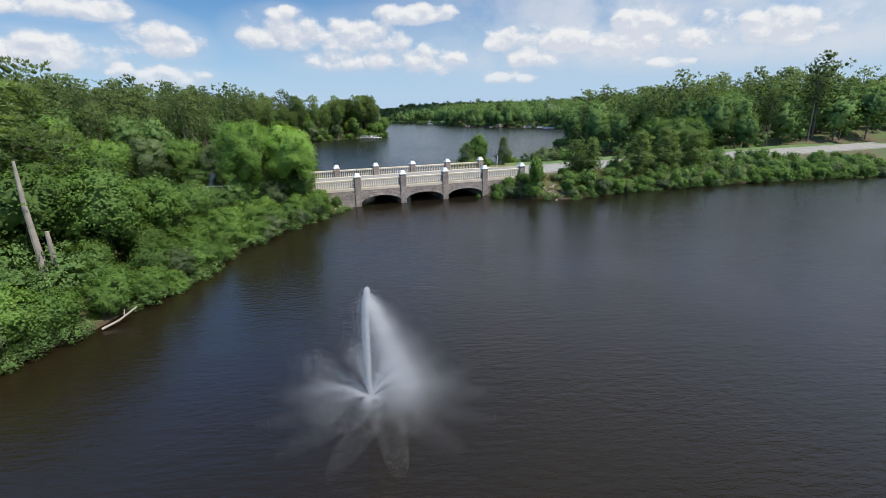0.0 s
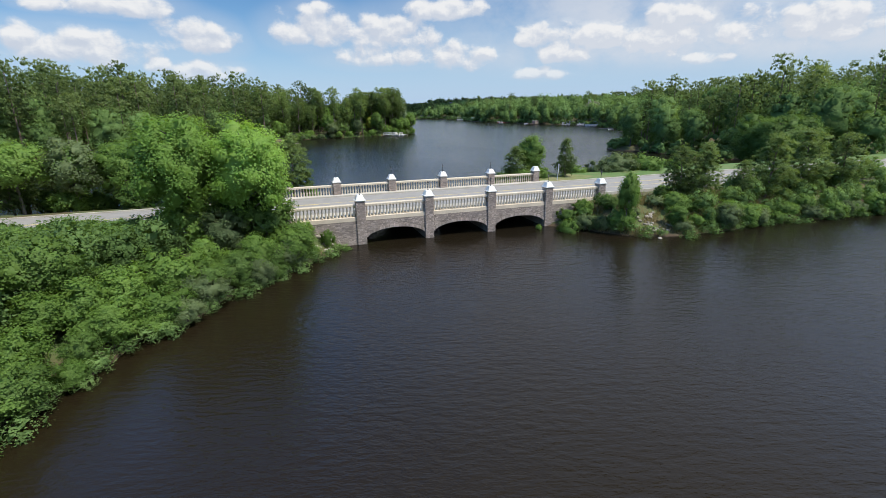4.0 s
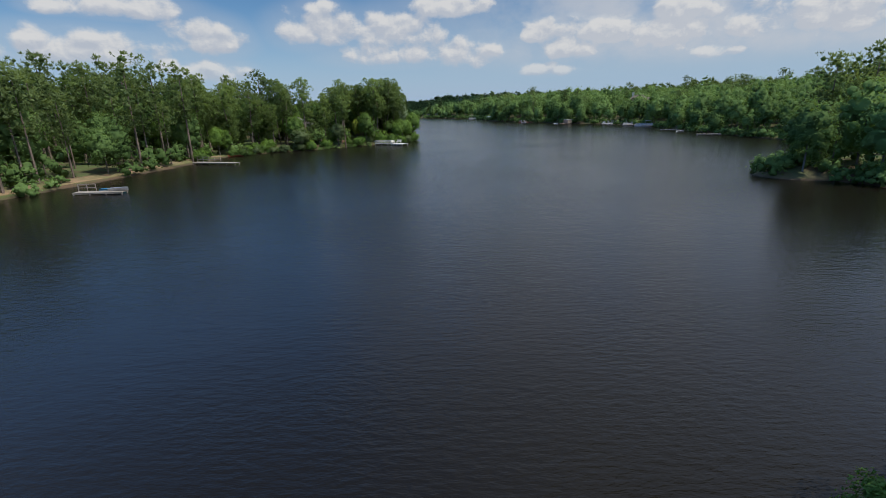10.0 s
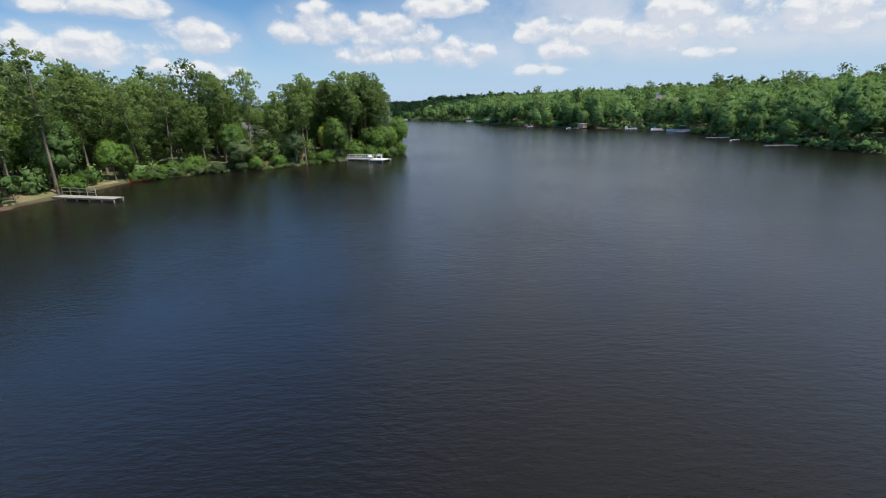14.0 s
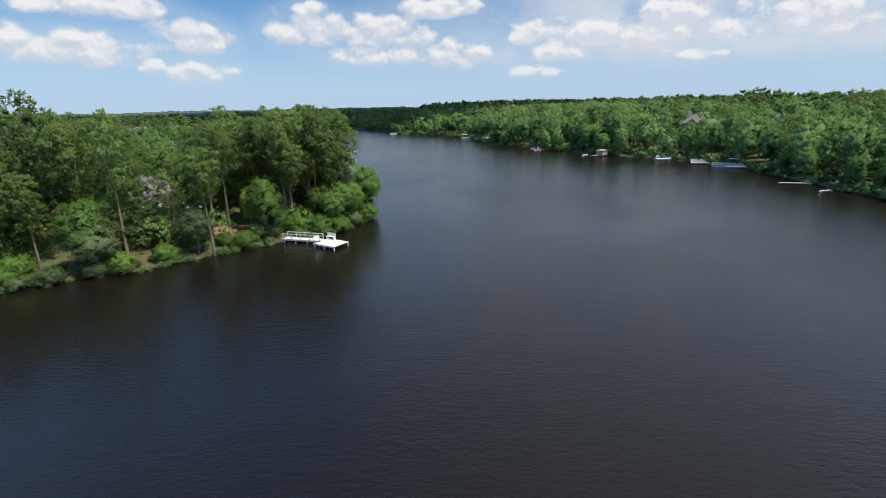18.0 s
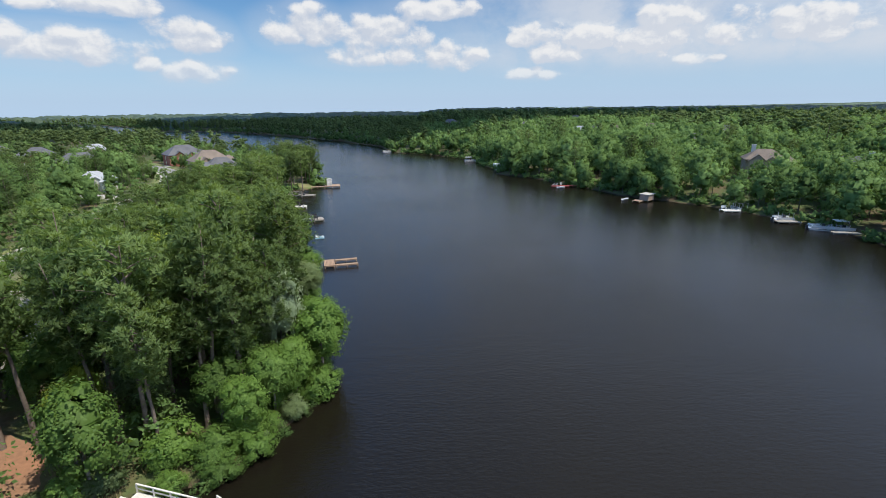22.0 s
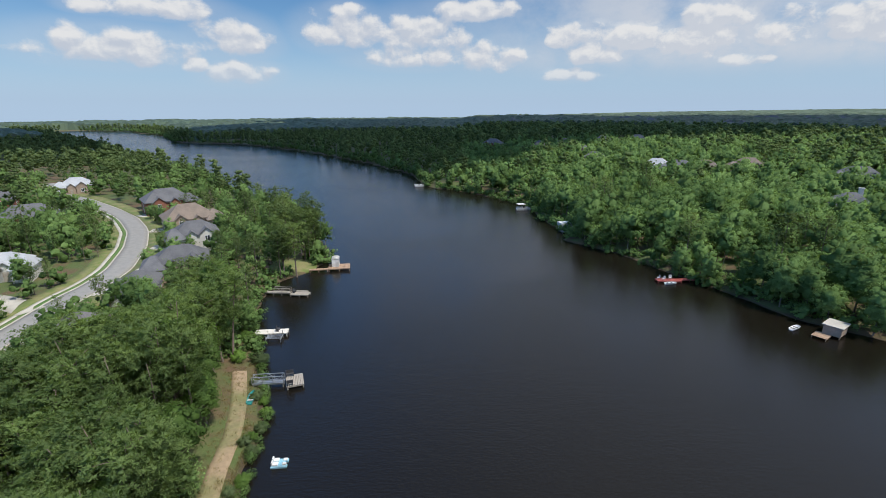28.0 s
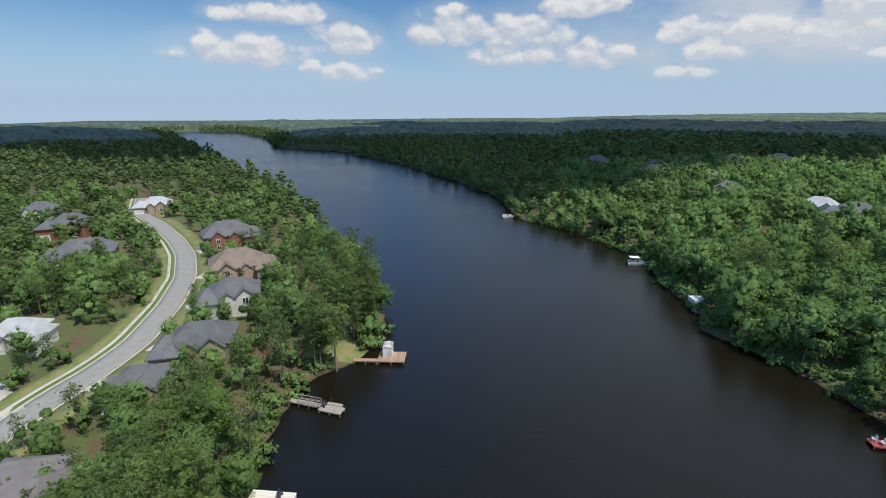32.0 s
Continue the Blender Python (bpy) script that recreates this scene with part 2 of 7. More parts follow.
def make_water():
    mat = bpy.data.materials.new("lake_water")
    mat.use_nodes = True
    k = Nodes(mat.node_tree)
    where = k.add("ShaderNodeNewGeometry").outputs["Position"]
    wide = k.noise(where, 0.03, 3.0)
    gust = k.smooth(wide, 0.4, 0.62)
    small = k.noise(where, 2.4, 3.0, 0.6, (0.6, 1.4, 1.0))
    swell = k.noise(where, 0.55, 2.0, 0.5, (0.55, 1.35, 1.0))
    height = k.math("ADD", k.math("MULTIPLY", small, k.math("ADD", 0.75, k.math("MULTIPLY", gust, 0.9))), k.math("MULTIPLY", swell, 0.65))
    chop = k.noise(where, 1.15, 4.0, 0.65, (0.5, 1.7, 1.0))
    height = k.math("MULTIPLY_ADD", chop, 0.45, height)
    relief = k.add("ShaderNodeBump")
    relief.inputs["Strength"].default_value, relief.inputs["Distance"].default_value = 1.0, 0.036
    k.link(height, relief.inputs["Height"])
    shader = k.add("ShaderNodeBsdfPrincipled")
    split = k.add("ShaderNodeSeparateXYZ")
    k.link(where, split.inputs[0])
    pond = k.smooth(split.outputs[1], 8.0, -6.0)
    turbid = k.mix(pond, (0.0092, 0.0074, 0.0046, 1), (0.0190, 0.0125, 0.0050, 1))
    silt = k.mix(k.noise(where, 0.05, 4.0), turbid, (0.0092, 0.0078, 0.0055, 1))
    k.link(silt, shader.inputs["Base Color"])
    shader.inputs["Roughness"].default_value = 0.2
    shader.inputs["IOR"].default_value = 1.333
    k.link(relief.outputs[0], shader.inputs["Normal"])
    out = k.add("ShaderNodeOutputMaterial")
    k.link(shader.outputs[0], out.inputs[0])
    return mat


def make_ground():
    """Pine straw, leaf litter and grass, with bare clay at the water's edge."""
    mat = bpy.data.materials.new("forest_floor")
    mat.use_nodes = True
    k = Nodes(mat.node_tree)
    where = k.add("ShaderNodeNewGeometry").outputs["Position"]
    fine, mid, wide = k.noise(where, 3.0, 5.0), k.noise(where, 0.25, 4.0), k.noise(where, 0.035, 3.0)
    straw = k.mix(fine, (0.075, 0.045, 0.024, 1), (0.16, 0.105, 0.06, 1))
    grass = k.mix(fine, (0.045, 0.075, 0.02, 1), (0.12, 0.15, 0.045, 1))
    tone = k.mix(k.smooth(k.math("ADD", mid, k.math("MULTIPLY", wide, 0.6)), 0.68, 0.98), grass, straw)
    split = k.add("ShaderNodeSeparateXYZ")
    k.link(where, split.inputs[0])
    clay = k.mix(fine, (0.04, 0.026, 0.014, 1), (0.10, 0.07, 0.04, 1))
    edge = k.math("ADD", split.outputs[2], k.math("MULTIPLY", mid, 0.9))
    tone = k.mix(k.smooth(edge, 0.75, 0.45), tone, clay)
    shader = k.add("ShaderNodeBsdfPrincipled")
    k.link(tone, shader.inputs["Base Color"])
    shader.inputs["Roughness"].default_value = 0.95
    relief = k.add("ShaderNodeBump")
    relief.inputs["Strength"].default_value, relief.inputs["Distance"].default_value = 0.5, 0.15
    k.link(fine, relief.inputs["Height"])
    k.link(relief.outputs[0], shader.inputs["Normal"])
    out = k.add("ShaderNodeOutputMaterial")
    k.link(shader.outputs[0], out.inputs[0])
    return mat


WATER, GROUND = make_water(), make_ground()
STONE = surface("ledge_stone", (0.40, 0.33, 0.28), 0.92, 9.0, 0.3, 0.6, dark=(0.30, 0.25, 0.22), each=0.34)
MORTAR = surface("stone_bed", (0.29, 0.245, 0.205), 0.95, 12.0, 0.3, 0.5)
CONCRETE = surface("buff_concrete", (0.62, 0.535, 0.41), 0.85, 6.0, 0.16, 0.25, dark=(0.53, 0.455, 0.35))
PALE_CONCRETE = surface("pale_concrete", (0.50, 0.465, 0.40), 0.88, 5.0, 0.18, 0.25, dark=(0.40, 0.37, 0.31))
CAP_WHITE = surface("white_cap", (0.80, 0.79, 0.74), 0.7, 5.0, 0.08, 0.15, dark=(0.70, 0.68, 0.62))
ASPHALT = surface("worn_asphalt", (0.285, 0.273, 0.250), 0.93, 14.0, 0.16, 0.35, dark=(0.25, 0.24, 0.222), patch=0.35)
YELLOW = surface("yellow_road_paint", (0.60, 0.47, 0.19), 0.8, 9.0, 0.25, 0.2, dark=(0.46, 0.39, 0.22))
BLACK_METAL = surface("black_iron", (0.025, 0.025, 0.027), 0.5, 20.0, 0.3, 0.1, metal=0.5)
GLASS = surface("lamp_glass", (0.35, 0.36, 0.34), 0.2, 4.0, 0.1, 0.0)
BARK = surface("pine_bark", (0.215, 0.165, 0.13), 0.95, 7.0, 0.4, 0.8, dark=(0.13, 0.10, 0.08), distance=0.05)
GREY_BARK = surface("grey_bark", (0.20, 0.175, 0.145), 0.95, 9.0, 0.35, 0.7, dark=(0.11, 0.1, 0.085), distance=0.04)
DEAD_WOOD = surface("bleached_wood", (0.42, 0.37, 0.30), 0.9, 8.0, 0.3, 0.6, dark=(0.27, 0.23, 0.19))
LEAF = foliage("broad_leaves", (0.078, 0.144, 0.031), (0.146, 0.243, 0.054))
LEAF_BRIGHT = foliage("spring_leaves", (0.104, 0.196, 0.036), (0.186, 0.300, 0.066), 0.26, 0.45)
LEAF_FRESH = foliage("fresh_leaves", (0.138, 0.256, 0.048), (0.240, 0.385, 0.082), 0.26, 0.48)
LEAF_GREY = foliage("grey_green_leaves", (0.095, 0.145, 0.058), (0.175, 0.230, 0.100))
LEAF_YELLOW = foliage("yellow_green_leaves", (0.22, 0.29, 0.045), (0.34, 0.41, 0.07))
LEAF_PALE = foliage("silver_leaves", (0.20, 0.27, 0.16), (0.33, 0.41, 0.26))
NEEDLE = foliage("pine_needles", (0.096, 0.155, 0.053), (0.195, 0.276, 0.096), 0.28, 0.5)
WOOD_LEAF = foliage("woodland_leaves", (0.098, 0.175, 0.055), (0.205, 0.315, 0.108), 0.22, 0.42, True)
WOOD_NEEDLE = foliage("woodland_needles", (0.092, 0.140, 0.057), (0.180, 0.242, 0.100), 0.26, 0.48, True)
# leaf greens greyed and blued: the haze of distance is put into the colour
HAZY_LEAF = foliage("hazy_canopy", (0.060, 0.085, 0.056), (0.110, 0.148, 0.092), 0.3, 0.0, True)
LAWN = surface("lawn_grass", (0.13, 0.17, 0.045), 0.95, 5.0, 0.35, 0.4, dark=(0.22, 0.20, 0.09), coords="Position")
GREEN_LAWN = surface("mown_grass", (0.085, 0.165, 0.038), 0.95, 5.0, 0.35, 0.4, dark=(0.14, 0.17, 0.06), coords="Position")
TAR = surface("tar_mark", (0.11, 0.107, 0.103), 0.9, 20.0, 0.3, 0.3, dark=(0.17, 0.165, 0.158), coords="Position")
STRAW = surface("pine_straw", (0.30, 0.15, 0.08), 0.95, 3.0, 0.35, 0.5, dark=(0.24, 0.14, 0.08), coords="Position")
DRY_BANK = surface("dry_bank", (0.27, 0.185, 0.105), 0.95, 2.0, 0.4, 0.5, dark=(0.14, 0.14, 0.055), coords="Position")
SANDY = surface("sandy_clay", (0.32, 0.235, 0.15), 0.95, 2.0, 0.4, 0.5, dark=(0.17, 0.17, 0.07), coords="Position")
GREY_WOOD = surface("weathered_boards", (0.36, 0.32, 0.27), 0.85, 11.0, 0.3, 0.4, dark=(0.27, 0.24, 0.2), each=0.16)
TAN_WOOD = surface("tan_boards", (0.40, 0.265, 0.17), 0.8, 11.0, 0.25, 0.35, dark=(0.32, 0.21, 0.14), each=0.14)
WHITE_WOOD = surface("white_boards", (0.74, 0.70, 0.63), 0.75, 9.0, 0.12, 0.2, dark=(0.66, 0.62, 0.55), each=0.06)
RED_WOOD = surface("red_stained_boards", (0.36, 0.075, 0.06), 0.75, 9.0, 0.25, 0.3, dark=(0.28, 0.07, 0.06), each=0.14)
METAL = surface("galvanised_metal", (0.55, 0.56, 0.57), 0.45, 10.0, 0.15, 0.1, metal=0.7)
WHITE_PAINT = surface("white_paint", (0.78, 0.78, 0.76), 0.5, 5.0, 0.06, 0.05)
CANVAS = surface("white_canvas", (0.78, 0.77, 0.73), 0.85, 6.0, 0.06, 0.2)
PALE_BLUE = surface("pale_blue_plastic", (0.30, 0.56, 0.68), 0.4, 4.0, 0.1, 0.05)
BLUE_PAINT = surface("blue_plastic", (0.06, 0.30, 0.50), 0.4, 4.0, 0.1, 0.05)
RED_PAINT = surface("red_plastic", (0.45, 0.05, 0.03), 0.45, 4.0, 0.1, 0.05)
TEAL_PAINT = surface("teal_plastic", (0.03, 0.25, 0.24), 0.45, 4.0, 0.1, 0.05)
DARK_SEAT = surface("dark_vinyl", (0.05, 0.05, 0.055), 0.6, 9.0, 0.2, 0.1)
SHINGLE = surface("grey_shingles", (0.135, 0.135, 0.14), 0.92, 5.0, 0.3, 0.5, dark=(0.10, 0.10, 0.108), each=0.1)
BROWN_SHINGLE = surface("brown_shingles", (0.21, 0.165, 0.13), 0.92, 5.0, 0.3, 0.5, dark=(0.16, 0.13, 0.105), each=0.1)
BRICK = surface("red_brick_wall", (0.30, 0.115, 0.075), 0.9, 14.0, 0.35, 0.4, dark=(0.21, 0.085, 0.06))
TAN_BRICK = surface("tan_brick_wall", (0.40, 0.30, 0.225), 0.9, 14.0, 0.3, 0.4, dark=(0.31, 0.235, 0.18))
SIDING = surface("pale_siding", (0.62, 0.60, 0.55), 0.8, 6.0, 0.1, 0.2, dark=(0.55, 0.52, 0.47))
PANE = surface("dark_window_glass", (0.035, 0.04, 0.05), 0.08, 3.0, 0.2, 0.0)
ROCK = surface("pale_riprap", (0.38, 0.34, 0.29), 0.9, 7.0, 0.3, 0.6, dark=(0.25, 0.22, 0.18), each=0.25)


# ---- mesh helpers ----
def box(bm, x0, x1, y0, y1, z0, z1, turn=None):
    v = [bm.verts.new((x, y, z)) for x, y, z in ((x0, y0, z0), (x1, y0, z0), (x1, y1, z0), (x0, y1, z0), (x0, y0, z1), (x1, y0, z1), (x1, y1, z1), (x0, y1, z1))]
    for f in ((3, 2, 1, 0), (4, 5, 6, 7), (0, 1, 5, 4), (1, 2, 6, 5), (2, 3, 7, 6), (3, 0, 4, 7)):
        bm.faces.new([v[i] for i in f])
    if turn is not None:
        bmesh.ops.transform(bm, matrix=turn, verts=v)
    return v


def chamfer_box(bm, x0, x1, y0, y1, z0, z1, c):
    """A box whose upper edges are cut back by c."""
    rings = [(0, z0), (0, z1 - c), (c, z1)]
    prev = None
    for i, (d, z) in enumerate(rings):
        ring = [bm.verts.new(p) for p in ((x0 + d, y0 + d, z), (x1 - d, y0 + d, z), (x1 - d, y1 - d, z), (x0 + d, y1 - d, z))]
        if prev:
            for a in range(4):
                bm.faces.new((prev[a], prev[(a + 1) % 4], ring[(a + 1) % 4], ring[a]))
        else:
            bm.faces.new(ring[::-1])
        prev = ring
    bm.faces.new(prev)


def lathe(bm, profile, sides, cx=0.0, cy=0.0):
    """A turned body: rows of radius and height."""
    prev = None
    for r, z in profile:
        ring = [bm.verts.new((cx + r * math.cos(2 * math.pi * a / sides), cy + r * math.sin(2 * math.pi * a / sides), z)) for a in range(sides)]
        if prev:
            for a in range(sides):
                bm.faces.new((prev[a], prev[(a + 1) % sides], ring[(a + 1) % sides], ring[a]))
        else:
            bm.faces.new(ring[::-1])
        prev = ring
    bm.faces.new(prev)


def tube(bm, points, radii, sides=7):
    """A limb through points."""
    prev = None
    for i, (p, r) in enumerate(zip(points, radii)):
        p = Vector(p)
        a, b = Vector(points[max(i - 1, 0)]), Vector(points[min(i + 1, len(points) - 1)])
        way = (b - a).normalized()
        side = way.cross(Vector((0.31, 0.95, 0.05))).normalized()
        other = way.cross(side)
        ring = [bm.verts.new(p + side * (r * math.cos(2 * math.pi * k / sides)) + other * (r * math.sin(2 * math.pi * k / sides))) for k in range(sides)]
        if prev:
            for k in range(sides):
                bm.faces.new((prev[k], prev[(k + 1) % sides], ring[(k + 1) % sides], ring[k]))
        prev = ring
    bm.faces.new(prev)


def mesh_of(name, bm, material, smooth=False):
    me = bpy.data.meshes.new(name)
    bm.normal_update()
    bmesh.ops.recalc_face_normals(bm, faces=bm.faces)
    bm.to_mesh(me)
    bm.free()
    me.materials.append(material)
    if smooth:
        me.polygons.foreach_set("use_smooth", [True] * len(me.polygons))
    return me


def part(name, data, material, parent, label="", smooth=False, m=None):
    """One mesh object under a thing or a part; data: a bmesh or a mesh that alike pieces share."""
    me = data if isinstance(data, bpy.types.Mesh) else mesh_of(name, data, material, smooth)
    ob = new(name, me)
    ob.parent = parent
    if m is not None:
        ob.matrix_basis = m
    return tagged(ob, label)


def thing(name, m, label, category, group="", kind=""):
    ob = new(name)
    ob.empty_display_size = 0.3
    ob.matrix_basis = m
    return tagged(ob, label, category, group, kind)


def fast_mesh(name, verts, size, material, tint=None):
    """A mesh of separate faces with that many corners each, from an array (faces, corners, 3), or 6 with normals."""
    n = len(verts)
    verts, normals = verts[..., :3], verts[..., 3:] if verts.shape[-1] == 6 else None
    me = bpy.data.meshes.new(name)
    me.vertices.add(n * size)
    me.vertices.foreach_set("co", np.ascontiguousarray(verts, np.float32).ravel())
    me.loops.add(n * size)
    me.loops.foreach_set("vertex_index", np.arange(n * size, dtype=np.int32))
    me.polygons.add(n)
    me.polygons.foreach_set("loop_start", np.arange(0, n * size, size, dtype=np.int32))
    me.update(calc_edges=True)
    if tint is not None:
        attr = me.attributes.new("plant", "FLOAT", "POINT")
        attr.data.foreach_set("value", np.repeat(np.asarray(tint, np.float32), size))
    if normals is not None:
        own = me.attributes.new("custom_normal", "FLOAT_VECTOR", "POINT")
        own.data.foreach_set("vector", np.ascontiguousarray(normals, np.float32).ravel())
    me.materials.append(material)
    return me


# ---- the lay of the land ----
UX, UY = math.cos(radians(18.25)), math.sin(radians(18.25))  # the bridge's own axes: u along it, v across it


def uv(u, v):
    return u * UX - v * UY, u * UY + v * UX


POND = [
    (-1.6, -0.7), (-2.6, -4), (-4.8, -9), (-6.4, -12), (-8.9, -19.3), (-9.5, -26), (-11.2, -34), (-13.6, -39), (-20, -60), (-30, -120), (-20, -260),
    (260, -260), (240, 10), (130, 20), (87, 14), (71, 11.4), (57, 9.6), (44, 6.3), (37, 4.6), (28.6, 0.6), (24, 1.2), (21.2, 3.4), (17.9, 5.2),
]
LAKE_LEFT = [
    (-4.9, 12.2), (-9, 16.5), (-25, 15), (-50, 12), (-78, 20), (-74, 45), (-58, 64.6), (-53, 82), (-50.5, 96), (-48.6, 108), (-46.8, 118),
    (-45.3, 131), (-38, 140), (-28, 144.5), (-22, 150), (-14, 156.4), (-8.6, 158.5), (-5, 165), (-3.8, 170), (-4.6, 177), (-7.2, 186), (-12.6, 201), (-18.2, 220),
    (-20.6, 234), (-27, 247), (-34.2, 262), (-37, 276), (-36, 282), (-32.4, 287), (-30, 296), (-32.5, 307), (-46, 334), (-66, 356), (-92, 386), (-122, 425),
    (-163, 467), (-240, 530), (-311, 600), (-440, 715), (-530, 800), (-640, 880), (-660, 980),
]
LAKE_RIGHT = [
    (-540, 960), (-420, 850), (-344, 752), (-319, 713), (-219, 679), (-129, 596), (-63, 514), (-27.5, 462), (-16.5, 424), (-13, 413), (6.5, 399), (29, 370), (33, 340),
    (37, 324), (34, 318), (46, 305), (53, 290), (57, 284), (66, 265), (76, 256), (84, 247), (90.5, 233), (93.5, 222), (92.8, 201), (92, 184), (92.5, 160),
    (96, 138), (84, 114), (62, 95), (51, 86.5), (52, 81), (58, 79), (63, 67), (70, 58), (84, 46), (62, 37), (40, 31), (29, 29.5), (21, 28.5), (15, 25.5), (12.9, 19.5),
]
CHANNEL = [uv(-0.7, -1.2), uv(18.6, -1.2), uv(18.6, 12.8), uv(-0.7, 12.8)]


def away_from(poly, x, y):
    """Signed distance to a closed outline: positive outside."""
    p = np.array(poly, float)
    q = np.roll(p, -1, 0)
    best, odd = np.full(x.shape, 1e9), np.zeros(x.shape, bool)
    for (ax, ay), (bx, by) in zip(p, q):
        dx, dy = bx - ax, by - ay
        t = np.clip(((x - ax) * dx + (y - ay) * dy) / (dx * dx + dy * dy), 0, 1)
        best = np.minimum(best, (x - ax - t * dx) ** 2 + (y - ay - t * dy) ** 2)
        if by != ay:
            odd ^= ((ay > y) != (by > y)) & (x < dx * (y - ay) / dy + ax)
    return np.where(odd, -1, 1) * np.sqrt(best)


def ramp(t, a, b):
    t = np.clip((t - a) / (b - a), 0, 1)
    return t * t * (3 - 2 * t)


def wobble(x, y, size, seed=0):
    """Smooth unevenness between about -1 and 1."""
    a, b = x / size + seed * 1.7, y / size - seed * 2.3
    return (np.sin(a * 1.3 + np.sin(b * 1.1)) + np.sin(b * 1.7 + 1.3 * np.sin(a * 0.7 + 1)) + np.sin((a + b) * 2.3 + 2 * np.sin(a - b))) / 3


def from_water(x, y):
    wavy = 0.5 * wobble(x, y, 2.2) + 0.35 * wobble(x, y, 0.9, 3)
    d = np.minimum(away_from(POND, x, y), away_from(LAKE_LEFT + LAKE_RIGHT, x, y)) + wavy
    return np.minimum(d, away_from(CHANNEL, x, y))


def height(x, y):
    x, y = np.asarray(x, float), np.asarray(y, float)
    d = from_water(x, y)
    land = np.maximum(d, 0)
    right = ramp(x, -5, 45)
    low = 0.55 * (1 - np.exp(-land / 2.5)) + 3.0 * (1 - np.exp(-land / 38))
    hill = 0.7 * (1 - np.exp(-land / 3)) + 8.5 * (1 - np.exp(-land / 60))
    z = low * (1 - right) + hill * right + 0.35 * wobble(x, y, 9, 1) * ramp(land, 2, 12)
    # far off the land falls away to the left and swells to the right
    far = np.hypot(x, y - 200)
    z = z + ramp(far, 900, 4200) * np.interp(x / np.maximum(far, 1), [-1, -0.6, 0.0, 0.35, 0.7, 1], [-120, -110, -80, -28, 8, 20])
    u, v = x * UX + y * UY, -x * UY + y * UX
    bank = ramp(np.abs(v - 5.7), 13, 6.5) * ramp(np.abs(u), 170, 120)
    z = z * (1 - bank) + 2.18 * bank
    z = np.where(d > 0, np.minimum(z, 0.05 + land * 0.75), np.maximum(d * 0.5, -2.5))
    return z


def spread_steps(low, near_low, near_high, high, step, grow):
    mid = list(np.arange(near_low, near_high, step))
    up, s = [near_high], step
    while up[-1] < high:
        s *= grow
        up.append(up[-1] + s)
    down, s = [near_low - step], step
    while down[-1] > low:
        s *= grow
        down.append(down[-1] - s)
    return np.array(down[::-1] + mid + up)


def sheet(name, gx, gy, z, material):
    nx, ny = len(gx), len(gy)
    xx, yy = np.meshgrid(gx, gy)
    me = bpy.data.meshes.new(name)
    co = np.stack([xx, yy, z], -1).reshape(-1, 3)
    i = (np.arange(ny - 1)[:, None] * nx + np.arange(nx - 1)).ravel()
    faces = np.stack([i, i + 1, i + nx + 1, i + nx], -1)
    me.vertices.add(len(co)), me.vertices.foreach_set("co", co.astype(np.float32).ravel())
    me.loops.add(faces.size), me.loops.foreach_set("vertex_index", faces.astype(np.int32).ravel())
    me.polygons.add(len(faces)), me.polygons.foreach_set("loop_start", np.arange(0, faces.size, 4, dtype=np.int32))
    me.update(calc_edges=True)
    me.polygons.foreach_set("use_smooth", [True] * len(faces))
    me.materials.append(material)
    return new(name, me)


GX = spread_steps(-4600, -100, 130, 4600, 2.2, 1.07)
GY = spread_steps(-4300, -70, 330, 4800, 2.2, 1.07)
XX, YY = np.meshgrid(GX, GY)
tagged(sheet("ground", GX, GY, height(XX, YY), GROUND), "wooded ground with pine straw, grass and clay banks", "ground", kind="structure")
WX, WY = np.linspace(-700, 300, 8), np.linspace(-300, 1010, 8)
tagged(sheet("water", WX, WY, np.zeros((8, 8)), WATER), "dark brown lake water with light wind ripples", "water", kind="structure")


def ground_z(x, y):
    return float(height(np.array([x]), np.array([y]))[0])


# ---- road over the causeway ----
def strip(bm, u0, u1, v0, v1, z0, z1, step=6.0):
    n = max(1, int(abs(u1 - u0) / step))
    prev = None
    for i in range(n + 1):
        u = u0 + (u1 - u0) * i / n
        ring = [bm.verts.new((*uv(u, v), z)) for v, z in ((v0, z0), (v1, z0), (v1, z1), (v0, z1))]
        if prev:
            for a in range(4):
                bm.faces.new((prev[a], prev[(a + 1) % 4], ring[(a + 1) % 4], ring[a]))
        else:
            bm.faces.new(ring[::-1])
        prev = ring
    bm.faces.new(prev)


ROAD_Z = 2.36
bm = bmesh.new()
strip(bm, -160, 170, 1.7, 9.9, ROAD_Z - 0.35, ROAD_Z)
road = tagged(new("road", mesh_of("road", bm, ASPHALT)), "worn grey asphalt road with yellow lane lines", "road", kind="structure")
for v in (4.6, 7.0):
    bm = bmesh.new()
    strip(bm, -160, 170, v - 0.055, v + 0.055, ROAD_Z - 0.05, ROAD_Z + 0.006)
    part("lane_line", bm, YELLOW, road)
for i in range(-6, 12):
    for v in (4.79, 6.81):
        bm = bmesh.new()
        u = 5.0 + 10.35 * i
        strip(bm, u, u + 2.5, v - 0.055, v + 0.055, ROAD_Z - 0.05, ROAD_Z + 0.006)
        part("lane_dash", bm, YELLOW, road)
